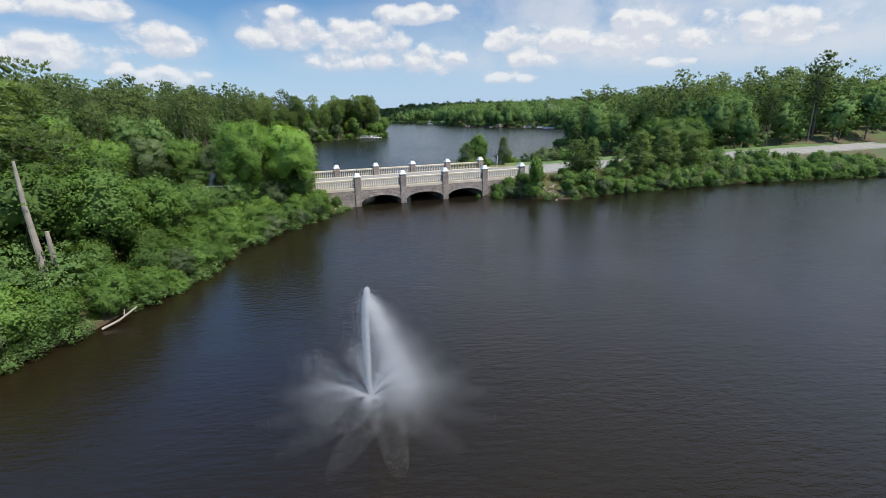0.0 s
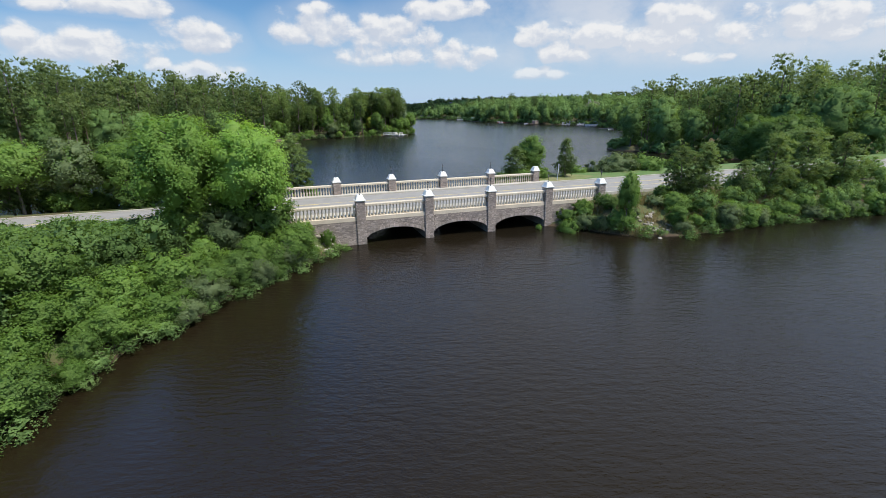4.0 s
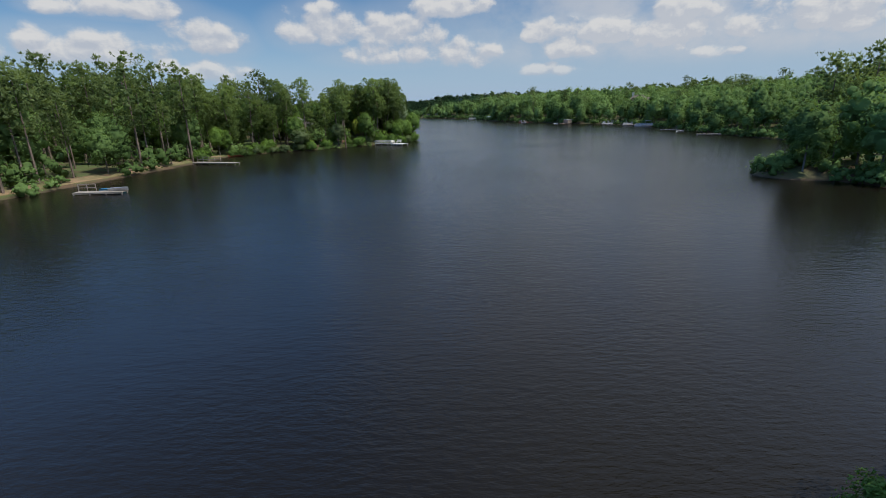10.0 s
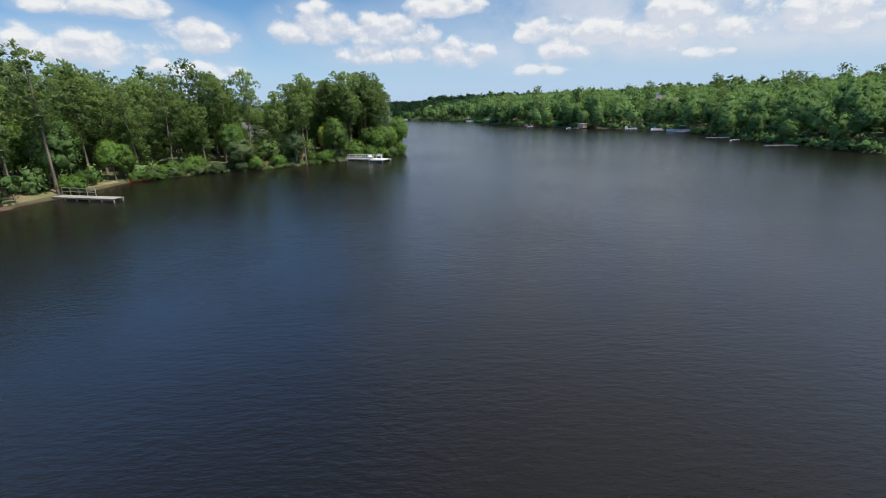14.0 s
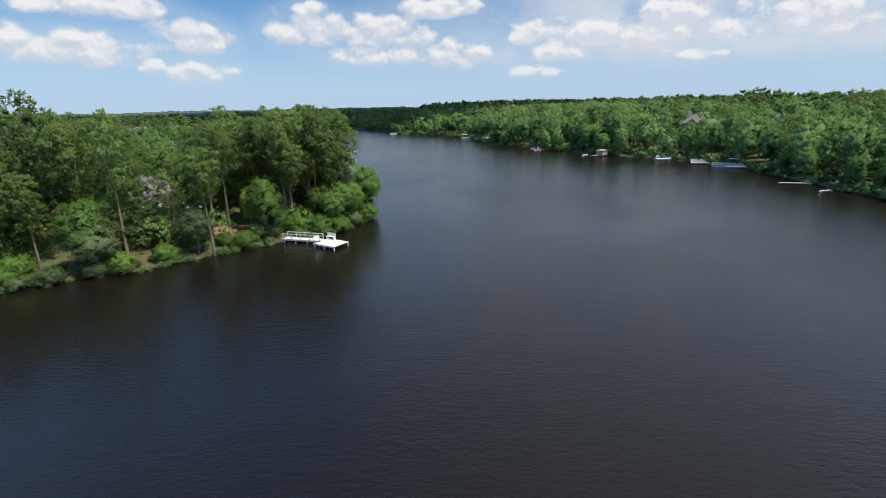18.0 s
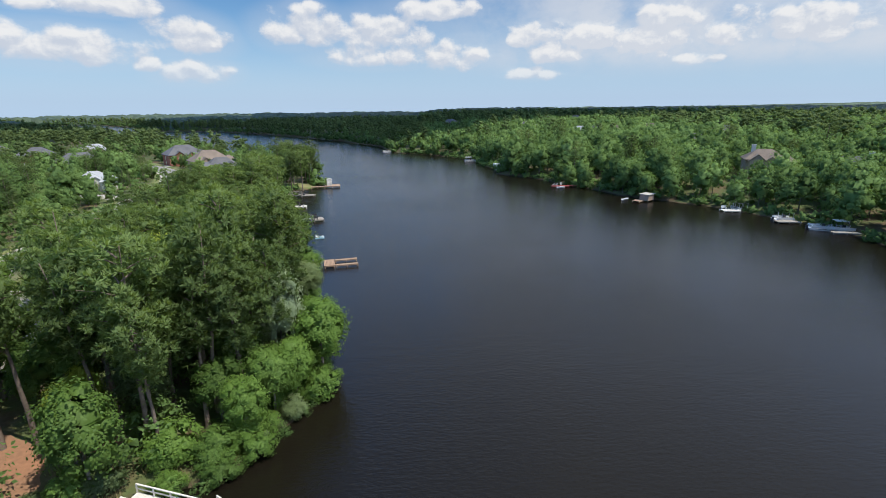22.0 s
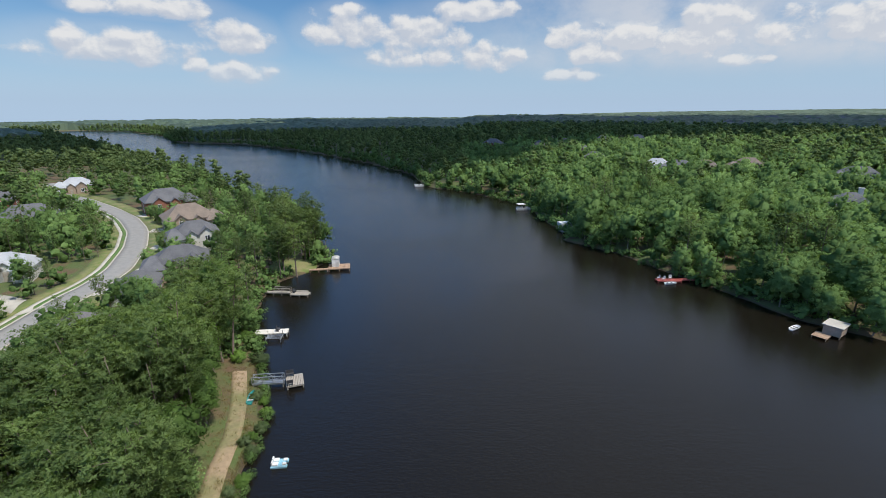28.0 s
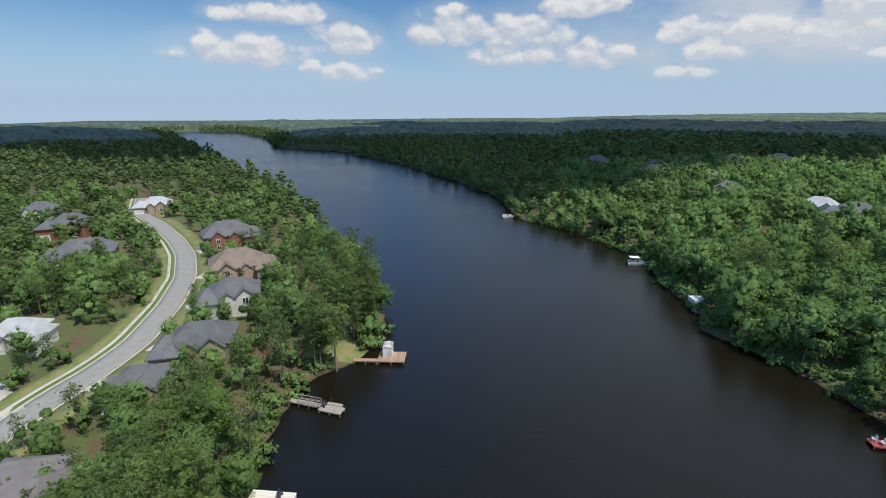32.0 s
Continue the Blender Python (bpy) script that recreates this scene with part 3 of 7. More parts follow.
for v0, v1, a, b in ((1.5, 1.7, -160, -6.6), (1.5, 1.7, 24.6, 170), (9.9, 10.1, -160, -6.6), (9.9, 10.1, 23.8, 170)):
    bm = bmesh.new()
    strip(bm, a, b, v0, v1, ROAD_Z - 0.3, ROAD_Z + 0.13)
    tagged(new("kerb", mesh_of("kerb", bm, PALE_CONCRETE)), "pale concrete kerb along the road", "kerb", kind="structure")
bm = bmesh.new()
strip(bm, 24.0, 120, 10.1, 15.5, ROAD_Z - 0.5, ROAD_Z + 0.06)
tagged(new("verge", mesh_of("verge", bm, GREEN_LAWN)), "mown green grass verge beside the road", "verge", kind="structure")


# ---- bridge ----
BAY, PILLARS = 6.02, range(-1, 5)
bridge = thing("bridge", pose(0, 0, 0, 0, 0, 18.25), "stone-faced arched road bridge with white-capped pillars over the water", "bridge")


def arch_z(u, flat=2.0):
    """The underside of the masonry at u: the three arches spring between the pillars."""
    for i in range(3):
        a, b = i * BAY + 0.4, (i + 1) * BAY - 0.4
        if a < u < b:
            s = (2 * u - a - b) / (b - a)
            return 0.38 + 0.92 * math.sqrt(max(0.0, 1 - s * s * 0.97))
    return -1.6


bm = bmesh.new()
cuts = [-6.6]
for i in range(3):
    a, b = i * BAY + 0.4, (i + 1) * BAY - 0.4
    cuts += [a, *(a + (b - a) * (0.5 - 0.5 * math.cos(math.pi * k / 18)) for k in range(1, 18)), b]
cuts += [24.7]
prev = None
for i, u in enumerate(cuts):
    zs = {arch_z(u - 1e-4), arch_z(u + 1e-4)}
    for z in (sorted(zs) if arch_z(u + 1e-4) > arch_z(u - 1e-4) else sorted(zs, reverse=True)):
        ring = [bm.verts.new((u, v, zz)) for v, zz in ((-0.26, z), (11.4, z), (11.4, 2.06), (-0.26, 2.06))]
        if prev:
            for a in range(4):
                bm.faces.new((prev[a], prev[(a + 1) % 4], ring[(a + 1) % 4], ring[a]))
        else:
            bm.faces.new(ring[::-1])
        prev = ring
bm.faces.new(prev)
part("masonry", bm, MORTAR, bridge, "dark mortar and stone core with three low arches")
for name, v0, v1, z1 in (("sidewalk", 0.24, 1.7, 2.5), ("sidewalk", 9.9, 10.92, 2.5)):
    bm = bmesh.new()
    box(bm, -6.6, 24.7, v0, v1, 2.0, z1)
    part(name, bm, PALE_CONCRETE, bridge, "pale worn concrete sidewalk")

bm = bmesh.new()
lathe(bm, [(0.095, 0.0), (0.095, 0.07), (0.05, 0.10), (0.085, 0.26), (0.092, 0.36), (0.07, 0.54), (0.043, 0.66), (0.045, 0.74), (0.09, 0.80), (0.09, 0.87)], 8)
BALUSTER = mesh_of("baluster", bm, CONCRETE, True)
bm = bmesh.new()
for h0, h1, z0, z1 in ((0.43, 0.455, 3.74, 3.80), (0.455, 0.43, 3.80, 3.84), (0.40, 0.245, 3.84, 4.21), (0.245, 0.21, 4.21, 4.25)):
    lo = [bm.verts.new((x * h0, y * h0, z0)) for x, y in ((-1, -1), (1, -1), (1, 1), (-1, 1))]
    hi = [bm.verts.new((x * h1, y * h1, z1)) for x, y in ((-1, -1), (1, -1), (1, 1), (-1, 1))]
    bm.faces.new(lo[::-1]), bm.faces.new(hi)
    for a in range(4):
        bm.faces.new((lo[a], lo[(a + 1) % 4], hi[(a + 1) % 4], hi[a]))
CAP = mesh_of("cap", bm, CAP_WHITE)
bm = bmesh.new()
lathe(bm, [(0.06, 4.24), (0.06, 4.28), (0.026, 4.31), (0.022, 4.69), (0.05, 4.71), (0.03, 4.76)], 8)
LAMP_POST = mesh_of("lamp_post", bm, BLACK_METAL, True)
bm = bmesh.new()
lathe(bm, [(0.045, 4.755), (0.085, 4.90), (0.02, 4.905)], 6)
LANTERN = mesh_of("lantern", bm, GLASS)
bm = bmesh.new()
lathe(bm, [(0.10, 4.90), (0.11, 4.925), (0.05, 4.985), (0.02, 5.0), (0.022, 5.03), (0.004, 5.06)], 6)
LANTERN_ROOF = mesh_of("lantern_roof", bm, BLACK_METAL)

rng = random.Random(4)


def stone_rows(u0, u1, z0, z1, tall=(0.09, 0.2), long=(0.18, 0.62)):
    """Courses of ledge stone as boxes u, u, z, z."""
    z = z0
    while z < z1 - 0.05:
        h = min(rng.uniform(*tall), z1 - z)
        u = u0 - rng.uniform(0, 0.2)
        while u < u1:
            w = rng.uniform(*long)
            yield max(u, u0), min(u + w, u1), z, z + h
            u += w
        z += h


def stone_box(bm, a, b, z0, z1, proud):
    """A ledge stone whose face stands at -proud, its edges broken."""
    g, c = 0.006, 0.009
    if b - a < 0.06:
        return
    back = [bm.verts.new(p) for p in ((a + g, 0.02, z0 + g), (b - g, 0.02, z0 + g), (b - g, 0.02, z1 - g), (a + g, 0.02, z1 - g))]
    face = [bm.verts.new(p) for p in ((a + g + c, -proud, z0 + g + c * rng.random()), (b - g - c, -proud * rng.uniform(0.7, 1.0), z0 + g + c), (b - g - c, -proud, z1 - g - c * rng.random()), (a + g + c, -proud * rng.uniform(0.7, 1.0), z1 - g - c))]
    bm.faces.new(face)
    for k in range(4):
        bm.faces.new((back[k], back[(k + 1) % 4], face[(k + 1) % 4], face[k]))


for side, v in (("near", 0.0), ("far", 10.98)):
    for i in PILLARS:
        u = i * 5.88 - 0.55 if side == "far" else i * BAY
        pillar = part("pillar", bmesh.new(), MORTAR, bridge, "square ledge-stone pillar with a white cap")
        core = bmesh.new()
        box(core, -0.37, 0.37, -0.37, 0.37, -1.6, 3.77)
        core.to_mesh(pillar.data)
        core.free()
        pillar.matrix_basis = pose(u, v, 0)
        for turn in range(4):
            bm = bmesh.new()
            low = -0.3 if (turn == 0 and side == "near") or (turn == 2 and side == "far") or abs(turn - 2) == 1 else 2.3
            for a, b, z0, z1 in stone_rows(-0.39, 0.39, low, 3.76, (0.05, 0.11), (0.1, 0.32)):
                stone_box(bm, a, b, z0, z1, rng.uniform(0.014, 0.038))
            bmesh.ops.translate(bm, vec=(0, -0.36, 0), verts=bm.verts)
            bmesh.ops.rotate(bm, cent=(0, 0, 0), matrix=Matrix.Rotation(turn * math.pi / 2, 3, "Z"), verts=bm.verts)
            tagged(part("stone_facing", bm, STONE, pillar), kind="stuff")
        part("cap", CAP, CAP_WHITE, pillar, "white flared pyramid cap")
        if (side == "near" and i >= 0) or (side == "far" and 0 <= i <= 3):
            post = part("lamp_post", LAMP_POST, BLACK_METAL, pillar, "small black lantern on the cap")
    for i in list(PILLARS)[:-1]:
        a, b = i * BAY + 0.40, (i + 1) * BAY - 0.40
        if side == "far":
            a, b = i * 5.88 - 0.15, (i + 1) * 5.88 - 0.95
        for name, half, z0, z1, c in (("plinth", 0.24, 2.0, 2.40, 0.03), ("handrail", 0.215, 3.29, 3.48, 0.04)):
            bm = bmesh.new()
            chamfer_box(bm, a, b, v - half, v + half, z0, z1, c)
            part(name, bm, CONCRETE, bridge)
        for k in range(18):
            part("baluster", BALUSTER, CONCRETE, bridge, m=pose(a + (b - a) * (k + 0.5) / 18, v, 2.4))
for side, v in (("near", 0.0), ("far", 10.98)):
    for i in PILLARS:
        if (side == "near" and i >= 0) or (side == "far" and 0 <= i <= 3):
            u = i * 5.88 - 0.55 if side == "far" else i * BAY
            lantern = part("lantern", LANTERN, GLASS, bridge, "glazed black iron lantern", m=pose(u, v, 0))
            part("lantern_roof", LANTERN_ROOF, BLACK_METAL, lantern)


def wall_stones(v, sign, keep_apart):
    """Ledge-stone facing of one side of the bridge, cut to the arches, and the stones of the arch rings."""
    rest, count = bmesh.new(), 0
    for a, b, z0, z1 in stone_rows(-6.5, 24.6, -0.2, 2.0, (0.05, 0.11), (0.12, 0.38)):
        under = max(arch_z(a + 0.02), arch_z(b - 0.02), arch_z((a + b) / 2))
        if any(abs((a + b) / 2 - i * BAY) < 0.42 for i in PILLARS):
            continue
        if under > -1 and z0 < under + 0.25:
            if z1 < under + 0.3:
                continue
            z0 = under + 0.25
        if z1 - z0 < 0.05:
            continue
        own = keep_apart and 0.4 < a < 11.6 and count < 300
        bm = bmesh.new() if own else rest
        before = len(bm.verts)
        stone_box(bm, a, b, z0, z1, rng.uniform(0.008, 0.034))
        if own:
            count += 1
            bmesh.ops.translate(bm, vec=(0, -0.25, 0), verts=bm.verts)
            part("stone", bm, STONE, bridge)
    for i in range(3):
        a, b = i * BAY + 0.42, (i + 1) * BAY - 0.42
        n = 46
        for k in range(n):
            u0, u1 = a + (b - a) * k / n, a + (b - a) * (k + 1) / n
            z0 = arch_z((u0 + u1) / 2)
            bm = bmesh.new() if keep_apart else rest
            stone_box(bm, u0 - 0.008, u1 + 0.008, z0 - 0.03, z0 + rng.uniform(0.24, 0.28), rng.uniform(0.035, 0.05))
            if keep_apart:
                bmesh.ops.translate(bm, vec=(0, -0.25, 0), verts=bm.verts)
                part("arch_stone", bm, STONE, bridge)
    bmesh.ops.translate(rest, vec=(0, -0.25, 0), verts=rest.verts)
    m = Matrix.Identity(4) if sign > 0 else Matrix.Translation((18.1, v, 0)) @ Matrix.Rotation(math.pi, 4, "Z")
    ob = part("stone_facing", rest, STONE, bridge, "brown-grey stacked ledge-stone facing", m=m)
    tagged(ob, kind="stuff")


wall_stones(0.0, 1, True)
wall_stones(11.12, -1, False)


# ---- trees and shrubs ----
def unit(v):
    return v / np.maximum(np.linalg.norm(v, axis=-1, keepdims=True), 1e-6)


def dress(quads, lie, own=0.8):
    """Leaves with their faces turned outward and rounded shading: (n, 4, 6); lie: the way that the bough faces."""
    face = unit(np.cross(quads[:, 2] - quads[:, 0], quads[:, 3] - quads[:, 1]))
    back = (face * lie).sum(-1) < 0
    quads[back] = quads[back][:, ::-1]
    face[back] *= -1
    n = unit(unit(lie) + own * face)
    return np.concatenate([quads, np.repeat(n[:, None], 4, 1)], -1)


def cards(centres, outward, size, r, flat=0.35, loose=1.0):
    """Leaf-shaped faces, each bent, round the given centres: (n, 4, 6)."""
    n = len(centres)
    a = r.normal(size=(n, 3)) * loose + unit(outward) * 0.9 + np.array([0, 0, 0.45])
    a /= np.linalg.norm(a, axis=1)[:, None]
    b = np.cross(a, r.normal(size=(n, 3)))
    b /= np.linalg.norm(b, axis=1)[:, None]
    c = np.cross(a, b)
    s = (size * r.uniform(0.65, 1.35, n))[:, None]
    quads = np.stack([centres - b * s, centres + c * s * 0.62 - a * s * flat, centres + b * s, centres - c * s * 0.62 - a * s * flat * 0.6], 1)
    return dress(quads, outward)


def lumps(r, mid, rad, sides, flat=0.85, rows=4, lie=0.0):
    """Rough rounded bodies of twigs and inner leaves at the middles, (n, 4, 6)."""
    t, b = np.meshgrid(np.linspace(0, 2 * np.pi, sides + 1), np.linspace(-1.2, 1.4, rows))
    ball = np.stack([np.cos(t) * np.cos(b), np.sin(t) * np.cos(b), flat * np.sin(b)], -1)
    rough = r.uniform(0.75, 1.15, (len(mid), rows, sides + 1))
    rough[:, :, -1] = rough[:, :, 0]
    p = mid[:, None, None] + ball[None] * (rough * rad[:, None, None])[..., None]
    p = np.concatenate([p, np.broadcast_to(unit(ball[None] + np.reshape(lie, (-1, 1, 1, 3)) if np.ndim(lie) else ball[None]), p.shape)], -1)
    return np.stack([p[:, :-1, :-1], p[:, :-1, 1:], p[:, 1:, 1:], p[:, 1:, :-1]], 3).reshape(-1, 4, 6)


def lobed_crown(r, lobes, per, size, shape, low=-0.5, lobe=0.4, loose=0.5, body=0, fill=0.85, uneven=0.28):
    """A crown of rounded boughs of unlike size, each a shell of leaves: the leaves and the boughs' middles."""
    k = np.arange(lobes) + 0.5
    z = 1 - (1 - low) * k / lobes
    a = k * 2.39996 + r.uniform(0, 6.3) + r.normal(size=lobes) * 0.3
    ring = np.sqrt(np.clip(1 - z * z, 0, 1))
    d = np.stack([np.cos(a) * ring, np.sin(a) * ring, z], -1)
    side = 1 + 0.22 * np.sin(2 * a + r.uniform(0, 6.3)) * ring
    mid = d * (r.uniform(1 - uneven, 1.0, lobes) ** 0.8 * side * 0.86)[:, None] * np.array(shape)
    rad = lobe * np.mean(shape) * r.uniform(0.65, 1.3, lobes)
    which = np.repeat(np.arange(lobes), per)
    e = r.normal(size=(lobes * per, 3)) * 0.75 + d[which] * 0.6 + np.array([0, 0, 0.3])
    e /= np.linalg.norm(e, axis=1)[:, None]
    at = mid[which] + e * (rad[which] * r.uniform(0.5, 1.35, lobes * per))[:, None] * np.array([1, 1, 0.85])
    leaves = cards(at, 0.45 * e + 0.8 * d[which] + np.array([0, 0, 0.2]), size, r, 0.35, loose)
    if body:
        heart = mid[::3] * 0.55
        leaves = np.concatenate([leaves, lumps(r, mid, rad * fill * 0.8, body, lie=d), lumps(r, heart, np.full(len(heart), 0.34 * np.mean(shape)), body, lie=d[::3])])
    return leaves, mid


def pad_tufts(r, pads, size, tufts, sprays, tuft, flat=0.75, sides=5, fill=0.42, thin=0.17):
    """Needled boughs: each pad bears round tufts of bristling sprays over a rough inner body, (n, 4, 6)."""
    which = np.repeat(np.arange(len(pads)), tufts)
    rad = size * r.uniform(0.6, 1.3, len(pads))
    e = r.normal(size=(len(which), 3)) * 0.75 + np.array([0, 0, 0.6])
    e /= np.linalg.norm(e, axis=1)[:, None]
    at = pads[which] + e * (rad[which] * r.uniform(0.75, 1.1, len(which)))[:, None] * np.array([1, 1, flat])
    e, at = np.repeat(e, sprays, 0), np.repeat(at, sprays, 0)
    n = len(at)
    way = r.normal(size=(n, 3)) + e * 0.9 + np.array([0, 0, 0.35])
    way /= np.linalg.norm(way, axis=1)[:, None]
    side = np.cross(way, e + r.normal(size=(n, 3)) * 0.35)
    side /= np.linalg.norm(side, axis=1)[:, None]
    ln = (tuft * r.uniform(0.7, 1.3, n))[:, None]
    w = ln * thin
    lie = 0.6 * e + 0.7 * unit(at - np.array([0, 0, pads[:, 2].mean()])) + np.array([0, 0, 0.25]) + 0.3 * r.normal(size=(n, 3))
    blades = np.stack([at, at + way * ln * 0.55 + side * w, at + way * ln, at + way * ln * 0.55 - side * w], 1)
    blades = dress(blades, lie, 0.45)
    return np.concatenate([blades, lumps(r, pads, rad * fill, sides, flat, 3)])


def pine_pads(r, tall, spread, boughs, start, round_top=0.15, cone=False):
    """Pads of needles at the boughs of a pine, with open gaps: their middles."""
    pads = []
    turn = r.uniform(0, 6.3)
    for i in range(boughs):
        g = (i + r.uniform(0.2, 0.8)) / boughs
        reach = spread * (0.12 + 0.95 * math.sin(math.pi * (round_top + (0.97 - round_top) * (1 - g))) ** 0.75) * r.uniform(0.62, 1.15)
        if cone:
            reach = spread * (1.1 - g) ** 0.62 * (0.55 + 0.45 * min(1.0, g * 4)) * r.uniform(0.85, 1.08)
        a = turn + 2.4 * i + r.normal() * 0.3
        z = tall * (start + (0.97 - start) * g)
        for s in (0.42, 0.95) if reach > 1.0 else (0.8,):
            pads.append((math.cos(a) * reach * s + r.normal() * 0.2, math.sin(a) * reach * s + r.normal() * 0.2, z + reach * s * 0.2 + r.normal() * 0.15))
    pads.append((0, 0, tall * 0.99))
    return np.array(pads)


def trunk_mesh(r, tall, base, lean, limbs, material, start=0.35):
    bm = bmesh.new()
    pts = [(lean * tall * (i / 8) ** 1.5 * 0.05 + r.normal() * 0.03 * i / 8 * tall / 8, r.normal() * 0.03 * tall / 8, -0.4 + (tall + 0.4) * i / 8) for i in range(9)]
    tube(bm, pts, [base * (1.25 if i == 0 else 1 - 0.88 * i / 8) for i in range(9)], 7)
    for end in limbs:
        z = max(start * tall, end[2] - 0.35 * math.hypot(end[0], end[1]) - 0.3)
        mid = (end[0] * 0.5, end[1] * 0.5, z + (end[2] - z) * 0.62)
        tube(bm, [(0, 0, z), mid, tuple(end)], [base * 0.34, base * 0.2, base * 0.05], 5)
    return mesh_of("trunk", bm, material, True)


R = np.random.default_rng(7)
BROAD, PINE, BUSH, THICKET = [], [], [], []
for i in range(5):
    wide, tall = (2.5, 2.2, 2.7, 2.4, 2.1)[i], (2.9, 3.1, 2.6, 3.2, 3.3)[i]
    q, mid = lobed_crown(R, 40, 100, 0.105, (wide, wide, tall), -0.8, 0.31, 0.36, 5, 0.8)
    q[..., 2] += 5.0
    limbs = [m + np.array([0, 0, 5.0]) for m in mid[::3]]
    BROAD.append((trunk_mesh(R, 6.6, 0.16, R.normal(), limbs, GREY_BARK, 0.2), q))
BIG = []
for i in range(2):
    q, mid = lobed_crown(R, 84, 190, 0.08, (3.4, 3.4, 3.2), -0.8, 0.24, 0.4, 6, 0.78, 0.5)
    q[..., 2] += 4.8
    BIG.append((trunk_mesh(R, 6.6, 0.17, R.normal(), [m + np.array([0, 0, 4.8]) for m in mid[::4]], GREY_BARK, 0.2), q))
for i in range(7):
    pads = pine_pads(R, 15.0, 2.3 + 0.22 * (i % 3), 34 - 2 * i, (0.36, 0.44, 0.3, 0.52, 0.4, 0.56, 0.46)[i], (0.2, 0.26, 0.16, 0.3, 0.24, 0.32, 0.2)[i])
    q = pad_tufts(R, pads, 0.7, 11, 14, 0.4, 0.75, 4, 0.32, 0.095)
    PINE.append((trunk_mesh(R, 14.6, 0.21, R.normal(), pads[1::4] - np.array([0, 0, 0.15]), BARK, 0.3), q))
YOUNG = []
for i in range(3):
    pads = pine_pads(R, 5.0, 1.35, 54, 0.07, 0.04, True)
    YOUNG.append((trunk_mesh(R, 4.8, 0.09, 0.3, pads[1::6], BARK, 0.05), pad_tufts(R, pads, 0.4, 12, 22, 0.2, 0.8, 4, 0.4, 0.06)))
for i in range(4):
    q, mid = lobed_crown(R, 24, 90, 0.085, (1.5, 1.5, 1.25), -0.75, 0.34, 0.4, 5, 0.75)
    q[..., 2] += 1.15
    stems = [m * np.array([0.8, 0.8, 0.8]) + np.array([0, 0, 1.1]) for m in mid[::3]]
    BUSH.append((trunk_mesh(R, 1.6, 0.05, 0.2, stems, GREY_BARK, 0.02), q))
for i in range(5):
    w, h = (1.4, 1.25, 1.55, 1.2, 1.45)[i], (1.3, 1.6, 1.2, 1.75, 1.4)[i]
    q, mid = lobed_crown(R, 32, 110, 0.06, (w, w, h), -0.8, 0.29, 0.45, 5, 0.75, 0.5)
    q[..., 2] += h * 0.92
    stems = [m * np.array([0.9, 0.9, 0.9]) + np.array([0, 0, h * 0.9]) for m in mid[::3]]
    THICKET.append((trunk_mesh(R, h * 1.4, 0.045, 0.2, stems, GREY_BARK, 0.02), q))


def crown_set(sets, size, mats):
    return [[(trunk, fast_mesh("crown", q, size, m)) for trunk, q in sets] for m in mats]


BROAD_SETS = crown_set(BROAD, 4, (LEAF, LEAF_BRIGHT, LEAF_GREY, LEAF_YELLOW, LEAF_PALE))
BIG_SETS = crown_set(BIG, 4, (LEAF, LEAF_FRESH))
PINE_SETS, YOUNG_SETS = crown_set(PINE, 4, (NEEDLE,)), crown_set(YOUNG, 4, (NEEDLE,))
BUSH_SETS, THICKET_SETS = crown_set(BUSH, 4, (LEAF, LEAF_BRIGHT, LEAF_GREY)), crown_set(THICKET, 4, (LEAF, LEAF_BRIGHT, LEAF_GREY))
LOOKS = {
    "broad": ("broadleaf_tree", "tree", ("broadleaf tree with mid-green spring leaves on the bank", "bright green young-leaved tree by the water", "pale grey-green broadleaf tree by the water", "yellow-green tree in new leaf beside pines", "silvery pale-leaved tree beside the shore")),
    "big": ("broadleaf_tree", "tree", ("large spreading broadleaf tree in mid-green leaf", "large bright green tree spreading over the roadside")),
    "pine": ("pine_tree", "tree", ("tall pine with a bare trunk and open needled crown",)),
    "tall": ("pine_tree", "tree", ("tall yard pine with a long bare trunk and high crown",)),
    "young": ("young_pine", "tree", ("young bushy pine with needles down to the ground",)),
    "bush": ("shrub", "shrub", ("dense mid-green leafy shrub on the bank", "bright green leafy shrub by the water", "grey-green willow-like shrub by the water")),
    "thicket": ("shrub", "shrub", ("fine-leaved green shrub overhanging the pond bank", "bright fresh green shrub on the pond bank", "dull grey-green twiggy shrub at the pond's edge")),
}
SETS = {"broad": BROAD_SETS, "big": BIG_SETS, "pine": PINE_SETS, "tall": PINE_SETS, "young": YOUNG_SETS, "bush": BUSH_SETS, "thicket": THICKET_SETS}


TALL = {"broad": 8.2, "big": 8.2, "pine": 15.2, "tall": 15.2, "young": 5.2, "bush": 2.5, "thicket": 2.8}


def yard_top(x, y):
    """How tall trees grow near the houses: low in the yards, taller away from them."""
    best = np.full(np.shape(x), 99.0)
    for hx, hy, hr in HOUSES[1:17]:
        best = np.minimum(best, (4.8 if hx < 0 else 7.0) + 0.5 * np.maximum(np.hypot(x - hx, y - hy) - hr, 0))
    best = np.minimum(best, 5.2 + 0.55 * np.maximum(off_line(STREET, x, y) - 5.6, 0))
    u, v = x * UX + y * UY, -x * UY + y * UX
    # low growth keeps the road open to the pond on the left of the bridge
    return np.where((u < -13.0) & (u > -30) & (v < 0) & (v > -14), np.minimum(best, 1.6 + 0.28 * np.abs(v)), best)


